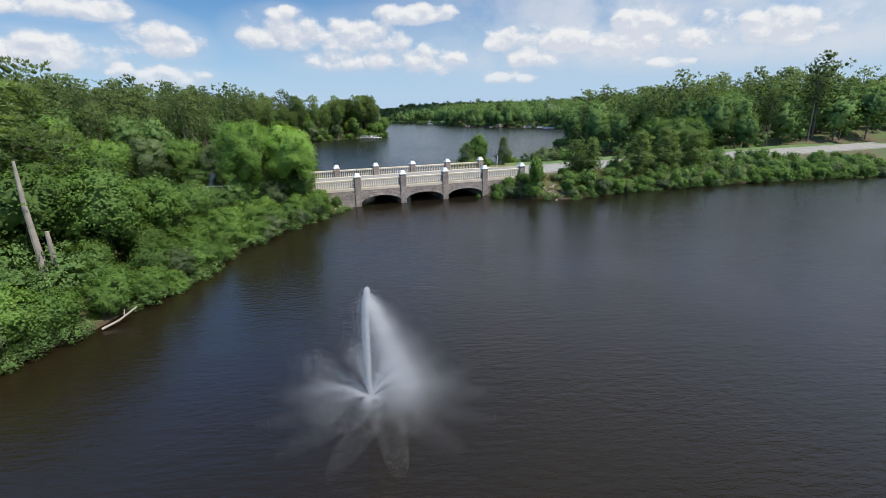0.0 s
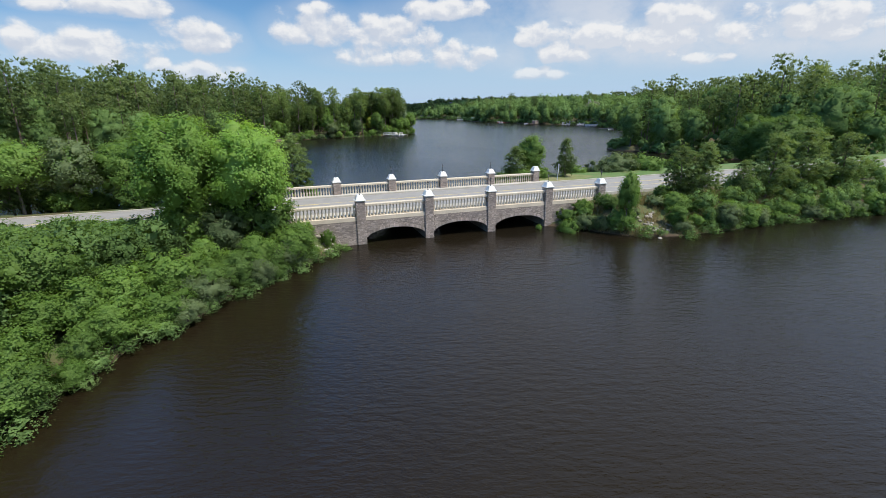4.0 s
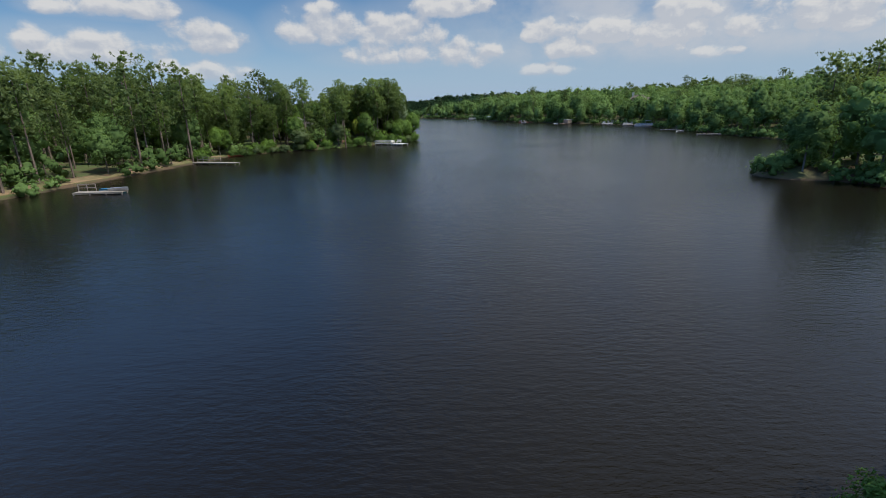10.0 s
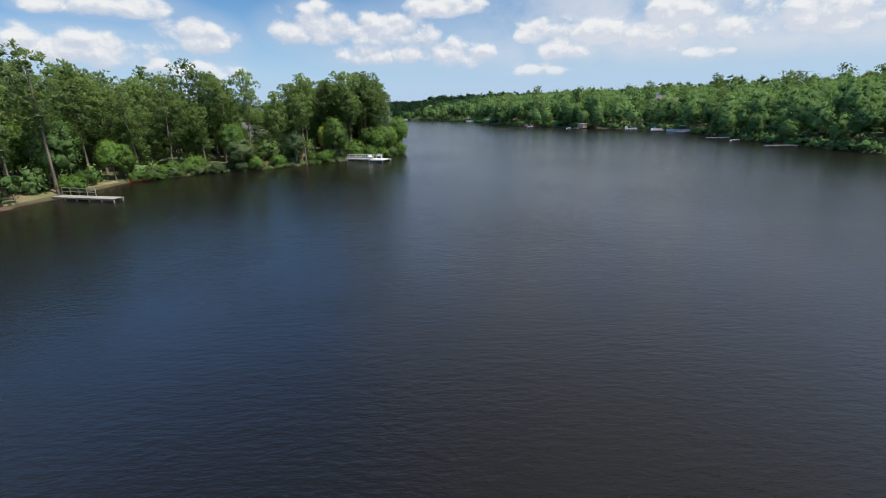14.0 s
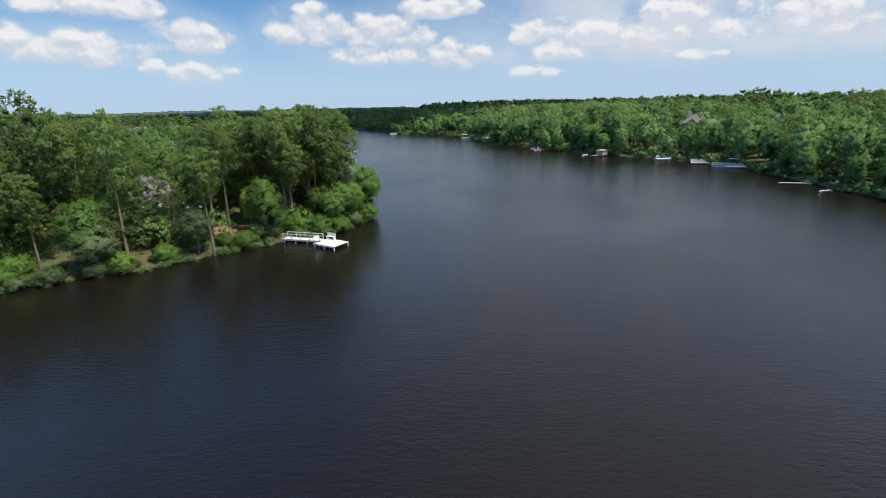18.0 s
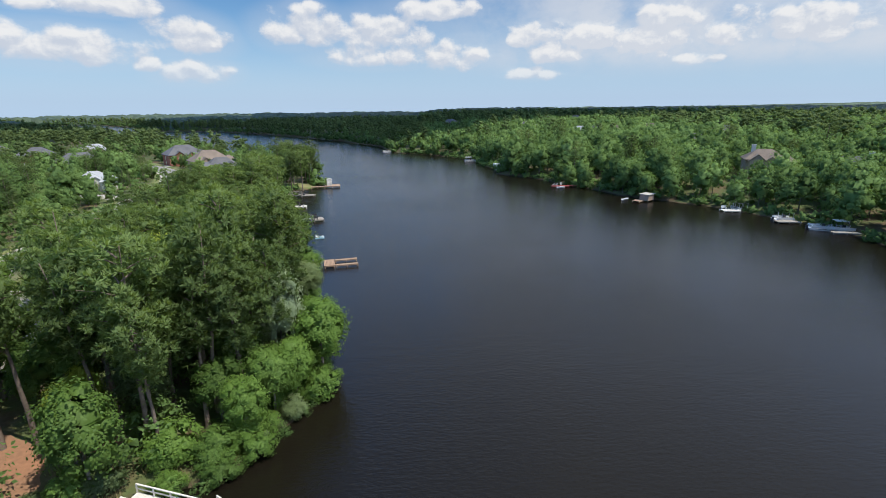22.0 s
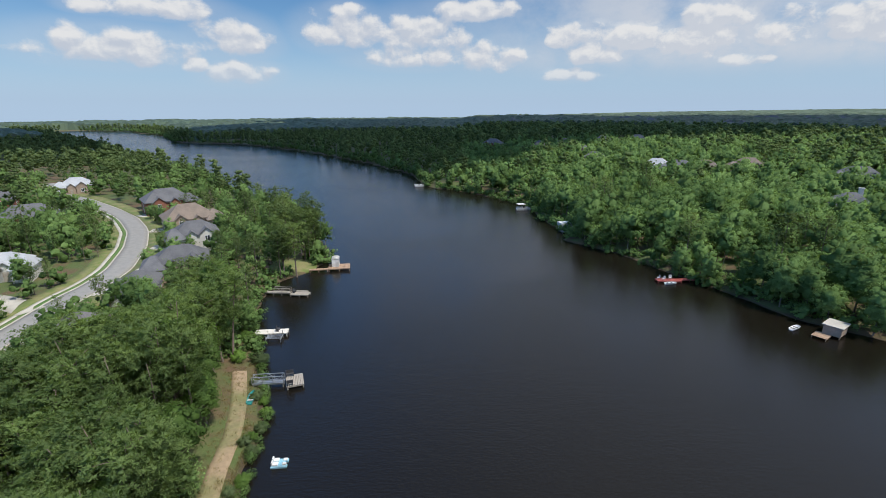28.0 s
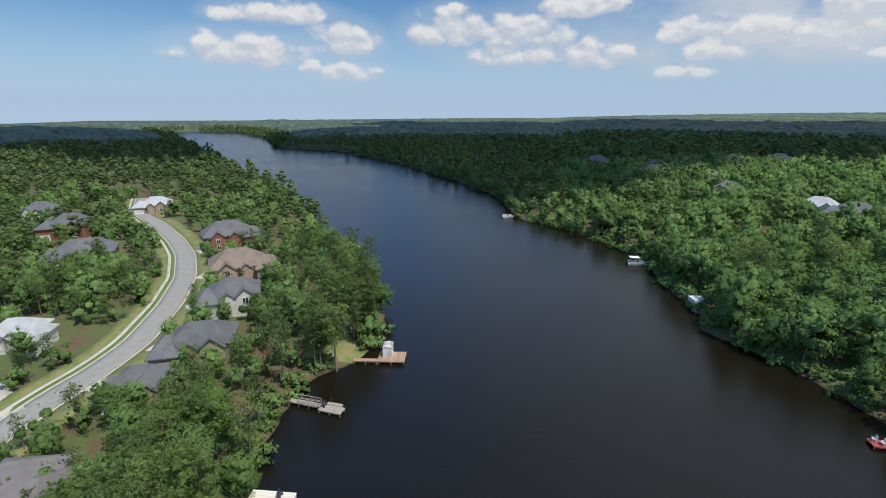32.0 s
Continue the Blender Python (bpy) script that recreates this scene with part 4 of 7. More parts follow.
def plant(kind, x, y, size=1.0, tone=0, wide=1.0, pick=None, sink=0.0):
    """One tree or shrub as a thing with trunk and crown."""
    cap = float(yard_top(x, y)) / TALL[kind]
    if size > cap:
        size, wide = cap, wide * min(1.6, (size / cap) ** 0.6)
    name, category, labels = LOOKS[kind]
    if kind == "tall":
        pick = R.choice([3, 5])
    some = SETS[kind][tone % len(SETS[kind])]
    trunk, crown = some[R.integers(len(some)) if pick is None else pick % len(some)]
    turn = pose(x, y, ground_z(x, y) - 0.05 - sink, R.normal() * 2, R.normal() * 2, R.uniform(0, 360))
    ob = thing(name, turn, labels[tone % len(labels)], category, {"pine": "pines on the shore", "tall": "pines on the shore", "bush": "shrubs along the banks", "thicket": "shrubs along the banks"}.get(kind, "trees on the banks"))
    ob.scale = (size * wide, size * wide, size)
    part("trunk", trunk, None, ob)
    part("crown", crown, None, ob)
    return ob


def to_path(x, y):
    """Distance to the flown line over the water."""
    return np.hypot(x - 5, np.maximum(np.maximum(y - 216, -70 - y), 0))


# places kept clear: x, y, radius
CLEARINGS = [(-36, 196, 3.8), (-32, 191, 3.2), (-33, 160.5, 3.6), (-29.5, 157.5, 3.0), (-38, 163.5, 3.2), (-24.5, 159.4, 4.4), (-29.5, 162.5, 4.0), (-20.5, 158.6, 3.4), (-33, 170.5, 3.6), (-35.5, 165.5, 3.4), (-90, 263, 4), (-33.5, 289.5, 3.6), (-29, 287, 4), (-46, 100, 3), (-53, 74, 4), (-95, 268, 7), (-83, 276, 5), (-79, 310, 5), (-66, 262, 4), (-64, 276, 4), (99, 264, 6), (92, 259, 4), (108, 312, 3), (117, 252, 5)]


def ribbon(name, label, category, points, half, material, lift=0.05, skirt=0.0, across=4, kind="structure"):
    """A strip of ground, road or path laid over the land along points; half: its half width."""
    pts = [np.array(p, float) for p in points]
    line = []
    for a, b in zip(pts[:-1], pts[1:]):
        n = max(1, int(np.hypot(*(b - a)) / 1.6))
        line += [a + (b - a) * k / n for k in range(n)]
    line = np.array(line + [pts[-1]])
    for _ in range(6):
        line[1:-1] = 0.25 * line[:-2] + 0.5 * line[1:-1] + 0.25 * line[2:]
    way = np.gradient(line, axis=0)
    way /= np.linalg.norm(way, axis=1)[:, None]
    side = np.stack([-way[:, 1], way[:, 0]], -1)
    s = np.linspace(-1, 1, across + 1)
    low, high = half if isinstance(half, tuple) else (-half, half)
    w = low + (high - low) * (s + 1) / 2
    at = line[:, None] + side[:, None] * w[None, :, None]
    z = height(at[..., 0], at[..., 1])
    if skirt:
        z = np.repeat(z.max(1, keepdims=True), across + 1, 1)
        for _ in range(4):
            z[1:-1] = 0.25 * z[:-2] + 0.5 * z[1:-1] + 0.25 * z[2:]
    top = np.concatenate([at, (z + lift)[..., None]], -1)
    bm = bmesh.new()
    rows = [[bm.verts.new(p) for p in row] for row in top]
    under = [[bm.verts.new((*p[:2], p[2] - 0.3 - skirt)) for p in (row[0], row[-1])] for row in top]
    for r0, r1, u0, u1 in zip(rows[:-1], rows[1:], under[:-1], under[1:]):
        for a in range(across):
            bm.faces.new((r0[a], r0[a + 1], r1[a + 1], r1[a]))
        bm.faces.new((r0[0], r1[0], u1[0], u0[0]))
        bm.faces.new((r0[-1], u0[1], u1[1], r1[-1]))
    return tagged(new(name, mesh_of(name, bm, material, True)), label, category, kind=kind), line


def patch(name, label, category, x, y, long, wide, turn, material, seed, top=None, edge=None):
    """A rounded, uneven patch of ground laid over the land, or flat at a height; edge: limits across the road."""
    c, s = math.cos(math.radians(turn)), math.sin(math.radians(turn))
    bm, rows = bmesh.new(), []
    for g in (0.02, 0.3, 0.55, 0.78, 1.0):
        row = []
        for i in range(44):
            a = i * 2 * math.pi / 44
            r = g * (1 + 0.13 * math.sin(2 * a + seed) + 0.1 * math.sin(3 * a + 2 * seed) + 0.07 * math.sin(7 * a + seed) + 0.04 * math.sin(13 * a + 3 * seed))
            px, py = long * r * math.cos(a), wide * r * math.sin(a)
            px, py = x + px * c - py * s, y + px * s + py * c
            if edge:
                u, v = px * UX + py * UY, -px * UY + py * UX
                px, py = uv(max(u, edge[0]), min(max(v, edge[1]), edge[2]))
            low = ground_z(px, py) + 0.06 if top is None else top
            row.append(bm.verts.new((px, py, low - (0.12 if g == 1.0 and top is None else 0.0))))
        rows.append(row)
    bm.faces.new(rows[0])
    for r0, r1 in zip(rows[:-1], rows[1:]):
        for i in range(44):
            j = (i + 1) % 44
            bm.faces.new((r0[i], r1[i], r1[j], r0[j]))
    return tagged(new(name, mesh_of(name, bm, material, True)), label, category, kind="structure")


STREET = [(-56, 190), (-59.5, 206), (-63, 222), (-69, 246), (-71.5, 268), (-73.5, 281), (-81, 298), (-91, 314), (-105, 330), (-120, 343), (-138, 356), (-166, 374), (-190, 400)]
PATH_BANK = [(-14.2, 198), (-16.4, 205), (-18.4, 210), (-19.6, 216), (-21.8, 222), (-22.6, 229), (-25.2, 236), (-28.4, 243)]
# houses: x, y, turn, width, depth, wall height, walls, roof, storeys style
HOUSE_PLAN = [
    (-41, 171.5, -30, 8.4, 7, 3.2, "siding", "slate"), (-39.5, 201, 20, 7.5, 7, 3.0, "tan", "grey"),
    (-54.8, 247, 20, 7.2, 7, 3.2, "siding", "slate"), (-59, 282, 28, 10.5, 8, 3.6, "tan", "grey"), (-59.5, 268.5, 24, 6.5, 6, 2.8, "tan", "grey"),
    (-65.5, 300, 35, 10, 7.5, 4.6, "siding", "grey"), (-77, 317, 40, 13, 10, 4.4, "tan", "brown"), (-99, 342, 42, 14, 10, 4.8, "brick", "grey"),
    (-125, 316, 40, 14, 9, 3.8, "brick", "grey"), (-93, 275, 25, 7.5, 6, 3.2, "siding", "pale"), (-158, 339, 30, 11, 9, 4.6, "brick", "grey"),
    (-186, 351, 20, 10, 8, 5.0, "siding", "grey"), (-161, 379, 30, 11, 8, 3.6, "tan", "pale"), (-150, 288, 10, 11, 8, 4.2, "siding", "grey"),
    (106, 268, -25, 10, 7.5, 6.4, "tan", "brown"), (111, 316, -20, 8, 7, 6.4, "siding", "grey"), (124, 257, -30, 12, 8, 4.2, "siding", "grey"),
    (97, 415, -30, 11, 8, 4.4, "siding", "pale"), (103, 404, -30, 12, 9, 4.4, "tan", "grey"), (112, 399, -25, 11, 9, 4.4, "brick", "brown"),
    (54, 494, -35, 12, 9, 5.4, "brick", "brown"), (77, 482, -30, 11, 8, 4.6, "tan", "grey"), (76, 447, -30, 10, 8, 4.2, "tan", "grey"), (79, 530, -30, 13, 9, 4.8, "siding", "brown"),
    (27, 542, -30, 13, 9, 6.0, "brick", "grey"), (156, 371, -20, 13, 9, 4.6, "siding", "grey"), (132, 402, -20, 12, 9, 4.6, "tan", "brown"), (60, 526, -30, 11, 8, 4.6, "tan", "grey"),
    (111, 555, -25, 12, 9, 5.0, "siding", "grey"), (141, 568, -25, 12, 9, 5.0, "brick", "grey"),
]
HOUSES = [(h[0], h[1], h[3] * 0.5 + 1.2) for h in HOUSE_PLAN]


def off_line(points, x, y):
    best = np.full(np.shape(x), 1e9)
    for (ax, ay), (bx, by) in zip(points[:-1], points[1:]):
        dx, dy = bx - ax, by - ay
        t = np.clip(((x - ax) * dx + (y - ay) * dy) / (dx * dx + dy * dy), 0, 1)
        best = np.minimum(best, np.hypot(x - ax - t * dx, y - ay - t * dy))
    return best


def in_street(x, y):
    drive = (off_line([(-33, 171), (-37, 178), (-46, 187), (-55, 194)], x, y) < 2.6) | (off_line([(-73, 258), (-82, 262), (-97, 264)], x, y) < 3.4)
    return drive | (off_line(STREET, x, y) < 5.6) | (off_line(PATH_BANK, x, y) < 2.6)


def free_ground(x, y, room=1.5):
    """Where plants may grow: off the water, the roads, the yards and the houses."""
    u, v = x * UX + y * UY, -x * UY + y * UX
    ok = from_water(x, y) > 0.4
    ok &= ~((v > -0.4 - room * 0.4) & (v < 12.2 + room * 0.4) & (np.abs(u) < 165))
    ok &= ~((v >= 12) & (v < 16.5) & (u > 22) & (u < 115))
    for cx, cy, cr in CLEARINGS:
        ok &= np.hypot(x - cx, y - cy) > cr
    for hx, hy, hr in HOUSES:
        ok &= np.hypot(x - hx, y - hy) > hr
    return ok & ~in_street(x, y)


def scatter(x0, x1, y0, y1, cell, r):
    gx, gy = np.meshgrid(np.arange(x0, x1, cell), np.arange(y0, y1, cell))
    x = gx.ravel() + r.uniform(-0.45, 0.45, gx.size) * cell
    y = gy.ravel() + r.uniform(-0.45, 0.45, gx.size) * cell
    return x, y


# near plants: things of their own, the landmarks first
for px, py, kind, size, tone, wide in (
    (-15.6, -26, "broad", 0.95, 0, 1.1), (-17.2, -22.4, "broad", 1.0, 0, 1.1), (-14.4, -20.6, "broad", 0.8, 1, 1.1), (-18.6, -28.8, "broad", 1.05, 0, 1.1), (-13.2, -17.4, "broad", 0.66, 0, 1.1), (-21, -21, "pine", 0.78, 0, 1.4), (-24, -24.5, "pine", 0.85, 0, 1.4), (-19.6, -17.5, "pine", 0.68, 0, 1.4), (-26.5, -18, "pine", 0.85, 0, 1.4), (-28.5, -22.5, "pine", 0.9, 0, 1.4), (-19, -25.6, "pine", 0.66, 0, 1.4), (-22.5, -28.6, "pine", 0.72, 0, 1.4), (-31, -27, "pine", 0.9, 0, 1.3), (-7.0, -5.2, "big", 1.08, 1, 1.0), (-11.2, -5.4, "big", 1.14, 1, 1.0), (-14.5, -8.5, "broad", 0.85, 0, 1.3),
    (-8.7, 11.0, "young", 1.22, 0, 1.25), (-7.2, 12.2, "thicket", 0.62, 1, 1.1), (-6.4, 12.6, "thicket", 0.42, 1, 1.2), (-11.4, 10.8, "young", 1.28, 0, 1.2), (-15.2, 9.4, "young", 1.15, 0, 1.3), (-19, 8.0, "young", 1.2, 0, 1.3),
    (16.6, 20.6, "young", 0.88, 0, 1.4), (18.7, 23.3, "broad", 0.8, 1, 1.1), (23.1, 21.8, "young", 0.98, 0, 1.0), (17.6, 22.3, "bush", 0.9, 1, 1.0), (20.4, 23.6, "bush", 0.9, 0, 1.0),
    (-17.9, 156.4, "bush", 0.95, 1, 1.0), (-16.2, 157.4, "bush", 0.85, 2, 1.1), (-19.3, 155.2, "bush", 0.62, 2, 1.2), (-20.9, 153.6, "bush", 0.55, 0, 1.2), (-26.2, 155.0, "bush", 0.9, 2, 1.0), (-25.6, 152.8, "bush", 0.8, 0, 1.1), (-24.0, 151.2, "bush", 0.6, 2, 1.2), (-19.6, 159.7, "broad", 0.8, 3, 0.62), (-28.0, 156.6, "young", 0.9, 0, 1.1),
    (25.4, 25.6, "bush", 0.95, 1, 1.1), (14.3, 18.6, "thicket", 0.6, 0, 1.2), (13.5, 17.8, "thicket", 0.5, 1, 1.2), (13.6, 19.4, "thicket", 0.6, 0, 1.2), (13.4, 20.8, "thicket", 0.6, 2, 1.2), (14.8, 23.4, "thicket", 0.7, 1, 1.2), (15.4, 18.2, "thicket", 0.55, 1, 1.2), (17.0, 18.9, "thicket", 0.7, 1, 1.2), (18.6, 19.8, "thicket", 0.55, 2, 1.3), (14.6, 21.4, "thicket", 0.7, 0, 1.2), (16.2, 22.6, "thicket", 0.8, 2, 1.2), (20.0, 21.4, "thicket", 0.7, 1, 1.2),  (29.5, 26.8, "bush", 1.1, 2, 1.2), (32.5, 27.6, "bush", 1.5, 2, 1.3), (36.5, 28.0, "bush", 1.2, 0, 1.2), (41, 29.6, "bush", 1.1, 1, 1.1),
    (31.0, 7.3, "young", 1.04, 0, 1.15), (32.7, 7.6, "young", 1.08, 0, 1.2), (37.8, 8.4, "young", 0.8, 0, 1.0), (41.2, 9.6, "young", 1.25, 0, 1.3), (46.5, 11.6, "young", 1.3, 0, 1.3), (52, 13, "young", 1.2, 0, 1.3),
    (23.4, 2.0, "broad", 0.66, 1, 0.62), (23.2, 2.2, "bush", 0.8, 1, 0.9), (18.7, 3.2, "bush", 0.78, 1, 0.8), (20.4, 3.6, "bush", 0.72, 2, 1.0), (21.6, 2.9, "bush", 0.6, 2, 1.0), (16.2, 4.3, "bush", 0.3, 0, 0.8),
    (-2.5, -1.9, "bush", 0.62, 1, 0.62), (-4.2, -3.2, "thicket", 0.6, 1, 1.0), (-3.9, -4.7, "thicket", 0.62, 0, 1.1), (-3.1, -4.4, "thicket", 0.42, 1, 1.1), (-4.9, -7.8, "thicket", 0.75, 0, 1.15), (-5.2, -9.6, "thicket", 0.7, 2, 1.15),  (-4.2, -5.2, "thicket", 0.9, 0, 1.1), (-4.4, -7.2, "thicket", 0.8, 2, 1.1), (-5.6, -8.6, "thicket", 1.0, 1, 1.1), (-6.4, -10.2, "thicket", 0.9, 0, 1.1), (-3.6, -6.2, "thicket", 0.5, 2, 1.1),  (-1.0, -1.75, "bush", 0.38, 0, 0.9), (63, 41, "big", 1.35, 0, 1.15), (69.5, 44.5, "big", 1.45, 0, 1.15), (66, 48, "big", 1.5, 0, 1.2), (106.7, 89.7, "pine", 1.1, 0, 1.0), (-66, 112, "pine", 1.08, 0, 1.1),
    (-36.5, 283.5, "pine", 0.82, 0, 1.2), (-34.0, 284.6, "pine", 0.86, 0, 1.2), (-38.6, 288.5, "pine", 0.8, 0, 1.2), (-35.4, 295.4, "pine", 0.85, 0, 1.2), (-40.5, 293.5, "pine", 0.84, 0, 1.2), (-37.6, 299, "pine", 0.82, 0, 1.2), (-33.6, 300, "pine", 0.78, 0, 1.2), (-7.5, 171.4, "broad", 1.35, 4, 0.66), (-19.2, 201.5, "broad", 2.0, 3, 0.52), (-22, 178.5, "broad", 1.5, 3, 1.0), (-15.4, 171, "broad", 1.3, 1, 0.95), (-17.6, 173.4, "broad", 1.35, 1, 0.9), (-3.6, 169.2, "bush", 1.25, 1, 1.1), (-8.2, 162.4, "broad", 0.72, 1, 1.05), (-9.8, 166.4, "pine", 0.9, 0, 1.2), (-6.8, 165.8, "broad", 0.85, 0, 1.0), (-11.6, 163.4, "pine", 0.92, 0, 1.15), (-13.0, 167.2, "pine", 1.0, 0, 1.2), (-10.6, 170.6, "pine", 0.95, 0, 1.2), (-12.8, 160.2, "bush", 1.3, 1, 1.0), (-9.6, 160.6, "bush", 1.1, 0, 1.1), (-7.0, 160.8, "bush", 0.9, 1, 1.1), (-5.6, 168.0, "broad", 0.8, 1, 1.0), (-16.5, 166.4, "pine", 1.0, 0, 1.2),  (-5.4, 173.6, "bush", 1.4, 0, 1.1), (-16.2, 163.4, "broad", 0.9, 2, 1.0), (-39, 259.6, "broad", 1.4, 1, 1.0), (-36, 240, "broad", 1.4, 1, 1.0), (-20.4, 163.2, "broad", 0.82, 3, 0.62), (-25.9, 160.9, "tall", 0.98, 0, 1.1), (-23.8, 161.6, "tall", 1.0, 0, 1.05), (-18.5, 163.6, "tall", 0.95, 0, 1.1), (-13.6, 160.2, "tall", 0.88, 0, 1.0), (-21.4, 150.4, "tall", 0.9, 0, 1.0),
):
    plant(kind, px, py, size, tone, wide)

# left bank of the pond: shrubs down to the water, trees behind
def clear_of_deadwood(x, y):
    return math.hypot(x + 2.6, y + 2.6) > 1.7 and math.hypot(x + 10.3, y + 33.9) > 1.2 and math.hypot(x + 16.0, y + 31.3) > 1.6 and math.hypot(x + 14.2, y + 34.2) > 1.0


behind = []
x, y = scatter(-46, 6, -64, 2, 2.6, R)
keep = free_ground(x, y, 0.3)
for px, py, d in zip(x[keep], y[keep], from_water(x[keep], y[keep])):
    if not clear_of_deadwood(px, py):
        continue
    if d < 4:
        plant("thicket", px, py, R.uniform(0.8, 1.15), int(R.choice([0, 1, 1, 0]) if py < -12 else R.choice([1, 2, 1, 1])), R.uniform(1.0, 1.25))
    elif d < 9:
        if R.random() < 0.14:
            plant("broad", px, py, R.uniform(0.5, 0.75), int(R.choice([0, 1, 2])), 1.15)
        elif d > 5.2:
            behind.append((px, py, R.uniform(1.1, 1.7)))
        else:
            plant("thicket", px, py, R.uniform(1.1, 1.7), int(R.choice([0, 1, 1, 1]) if py < -12 else R.choice([1, 2, 1, 1])), R.uniform(0.95, 1.2))
    elif d < 16:
        if R.random() < 0.42:
            plant("broad", px, py, R.uniform(0.8, 1.15), int(R.choice([0, 0, 0, 1])), 1.15)
        elif R.random() < 0.6:
            behind.append((px, py, R.uniform(1.3, 1.8)))
    elif R.random() < 0.45:
        if R.random() < 0.55:
            plant("pine", px, py, R.uniform(0.7, 0.95), 0, 1.3)
        else:
            plant("broad", px, py, R.uniform(0.8, 1.2), int(R.choice([0, 0, 1])), 1.2)


def along(points, step):
    """Points set out along a line at about even steps, with the way to the left of it."""
    out = []
    for (ax, ay), (bx, by) in zip(points[:-1], points[1:]):
        ln = math.hypot(bx - ax, by - ay)
        for k in range(max(1, int(ln / step))):
            t = (k + R.random()) / max(1, int(ln / step))
            out.append((ax + (bx - ax) * t, ay + (by - ay) * t, -(by - ay) / ln, (bx - ax) / ln))
    return out


# trees along the road on the left of the bridge
for u in np.arange(-9, -62, -2.9):
    for v in (15.2,):
        px, py = uv(u + R.normal() * 0.6, v + R.normal() * 0.7)
        if from_water(np.array([px]), np.array([py]))[0] > 0.5:
            plant("broad", px, py, R.uniform(0.6, 0.95), int(R.choice([0, 0, 1, 2])), 1.15)

for u in np.arange(-7.5, -46, -2.7):
    px, py = uv(u, -1.9 + R.normal() * 0.25)
    plant("bush", px, py, R.uniform(1.15, 1.5), int(R.choice([0, 0, 1])), 1.05)

# overhanging growth right at the water's edge
for px, py, nx, ny in along(POND[:9], 1.15):
    d = R.uniform(-0.5, 1.5)
    if clear_of_deadwood(px - nx * d, py - ny * d):
        plant("thicket", px - nx * d, py - ny * d, R.uniform(0.45, 0.95), int(R.choice([0, 0, 1, 2])), R.uniform(1.0, 1.3))
for px, py, nx, ny in along(POND[14:22][::-1], 1.2):
    d = R.uniform(-0.3, 1.4)
    if math.hypot(px - 26.3, py - 1) > 1.6:
        plant("thicket", px + nx * d, py + ny * d, R.uniform(0.4, 0.65) * (1 if px < 33 else 1.25), int(R.choice([1, 1, 2])), 1.15)
for px, py, nx, ny in along(LAKE_LEFT[11:25], 1.6):
    d = R.uniform(-0.3, 1.8)
    if not (math.hypot(px + 13.9, py - 156.4) < 1.4 or math.hypot(px + 15, py - 207) < 1.5):
        by_path = 192 < py < 246 or (-28 < px < -16 and py < 158)
        if not by_path or R.random() < 0.8:
            plant("bush" if by_path or R.random() < 0.85 else "broad", px + nx * d, py + ny * d, R.uniform(0.3, 0.5) if by_path else R.uniform(0.45, 0.9), int(R.choice([0, 1, 2, 2])), 1.2)
x, y = scatter(-46, 8, 6, 30, 3.6, R)
keep = free_ground(x, y, 0.3)
for px, py in zip(x[keep], y[keep]):
    if px > -14 and py > 9:
        continue
    plant("bush" if R.random() < 0.7 else "young", px, py, R.uniform(0.8, 1.2), int(R.choice([0, 1])), 1.15)

# right end of the bridge: shrubs between the road and the water
x, y = scatter(19, 92, -4, 22, 2.0, R)
v = -x * UY + y * UX
rest = []
keep = free_ground(x, y, 0.3) & (v < 0) & (np.hypot(x - 26.3, y - 2.9) > 1.7)
for px, py in zip(x[keep], y[keep]):
    if px > 31:
        behind.append((px, py, R.uniform(0.55, 0.95)))
        continue
    plant("thicket", px, py, R.uniform(0.42, 0.75) * (1.0 if px < 33 else 1.3), int(R.choice([1, 1, 0, 2])), 1.15)
x, y = scatter(17, 66, 18, 40, 2.8, R)
v = -x * UY + y * UX
keep = free_ground(x, y, 0.2) & (v > 16.5) & (R.random(len(x)) < 0.75)
for px, py in zip(x[keep], y[keep]):
    plant("bush", px, py, R.uniform(0.6, 1.1), int(R.choice([0, 2, 2, 1])), 1.1)

# left shore of the lake: pines over a leafy edge
x, y = scatter(-76, 6, 122, 275, 3.75, R)
keep = free_ground(x, y) & (to_path(x, y) < np.where(y < 150, 66, 48))
for px, py, d in zip(x[keep], y[keep], from_water(x[keep], y[keep])):
    pick = R.random()
    if d < 3.2:
        plant("bush" if pick < 0.72 else "broad", px, py, R.uniform(0.7, 1.15), int(R.choice([0, 1, 1, 2])))
    elif pick < 0.62:
        plant("pine", px, py, R.uniform(0.72, 1.18), 0, R.uniform(0.82, 1.1) if py < 175 else R.uniform(0.95, 1.2))
    elif pick < 0.76:
        plant("young", px, py, R.uniform(1.2, 1.9), 0, R.uniform(1.0, 1.25))
    else:
        plant("broad", px, py, R.uniform(0.75, 1.3), int(R.choice([0, 0, 1])), 1.1)
x, y = scatter(-44, -14, 176, 262, 4.3, R)
keep = free_ground(x, y) & (from_water(x, y) > 4.5)
for px, py in zip(x[keep], y[keep]):
    plant("pine", px, py, R.uniform(0.62, 0.92), 0, R.uniform(1.1, 1.35))
x, y = scatter(-40, 0, 138, 255, 2.5, R)
keep = free_ground(x, y, 0.2) & (from_water(x, y) < 3.4) & (from_water(x, y) > 1.5) & (R.random(len(x)) < np.where((y > 192) & (y < 246), 0.12, 0.5))
for px, py in zip(x[keep], y[keep]):
    plant("bush", px, py, R.uniform(0.45, 0.85), int(R.choice([0, 1, 2])), 1.2)


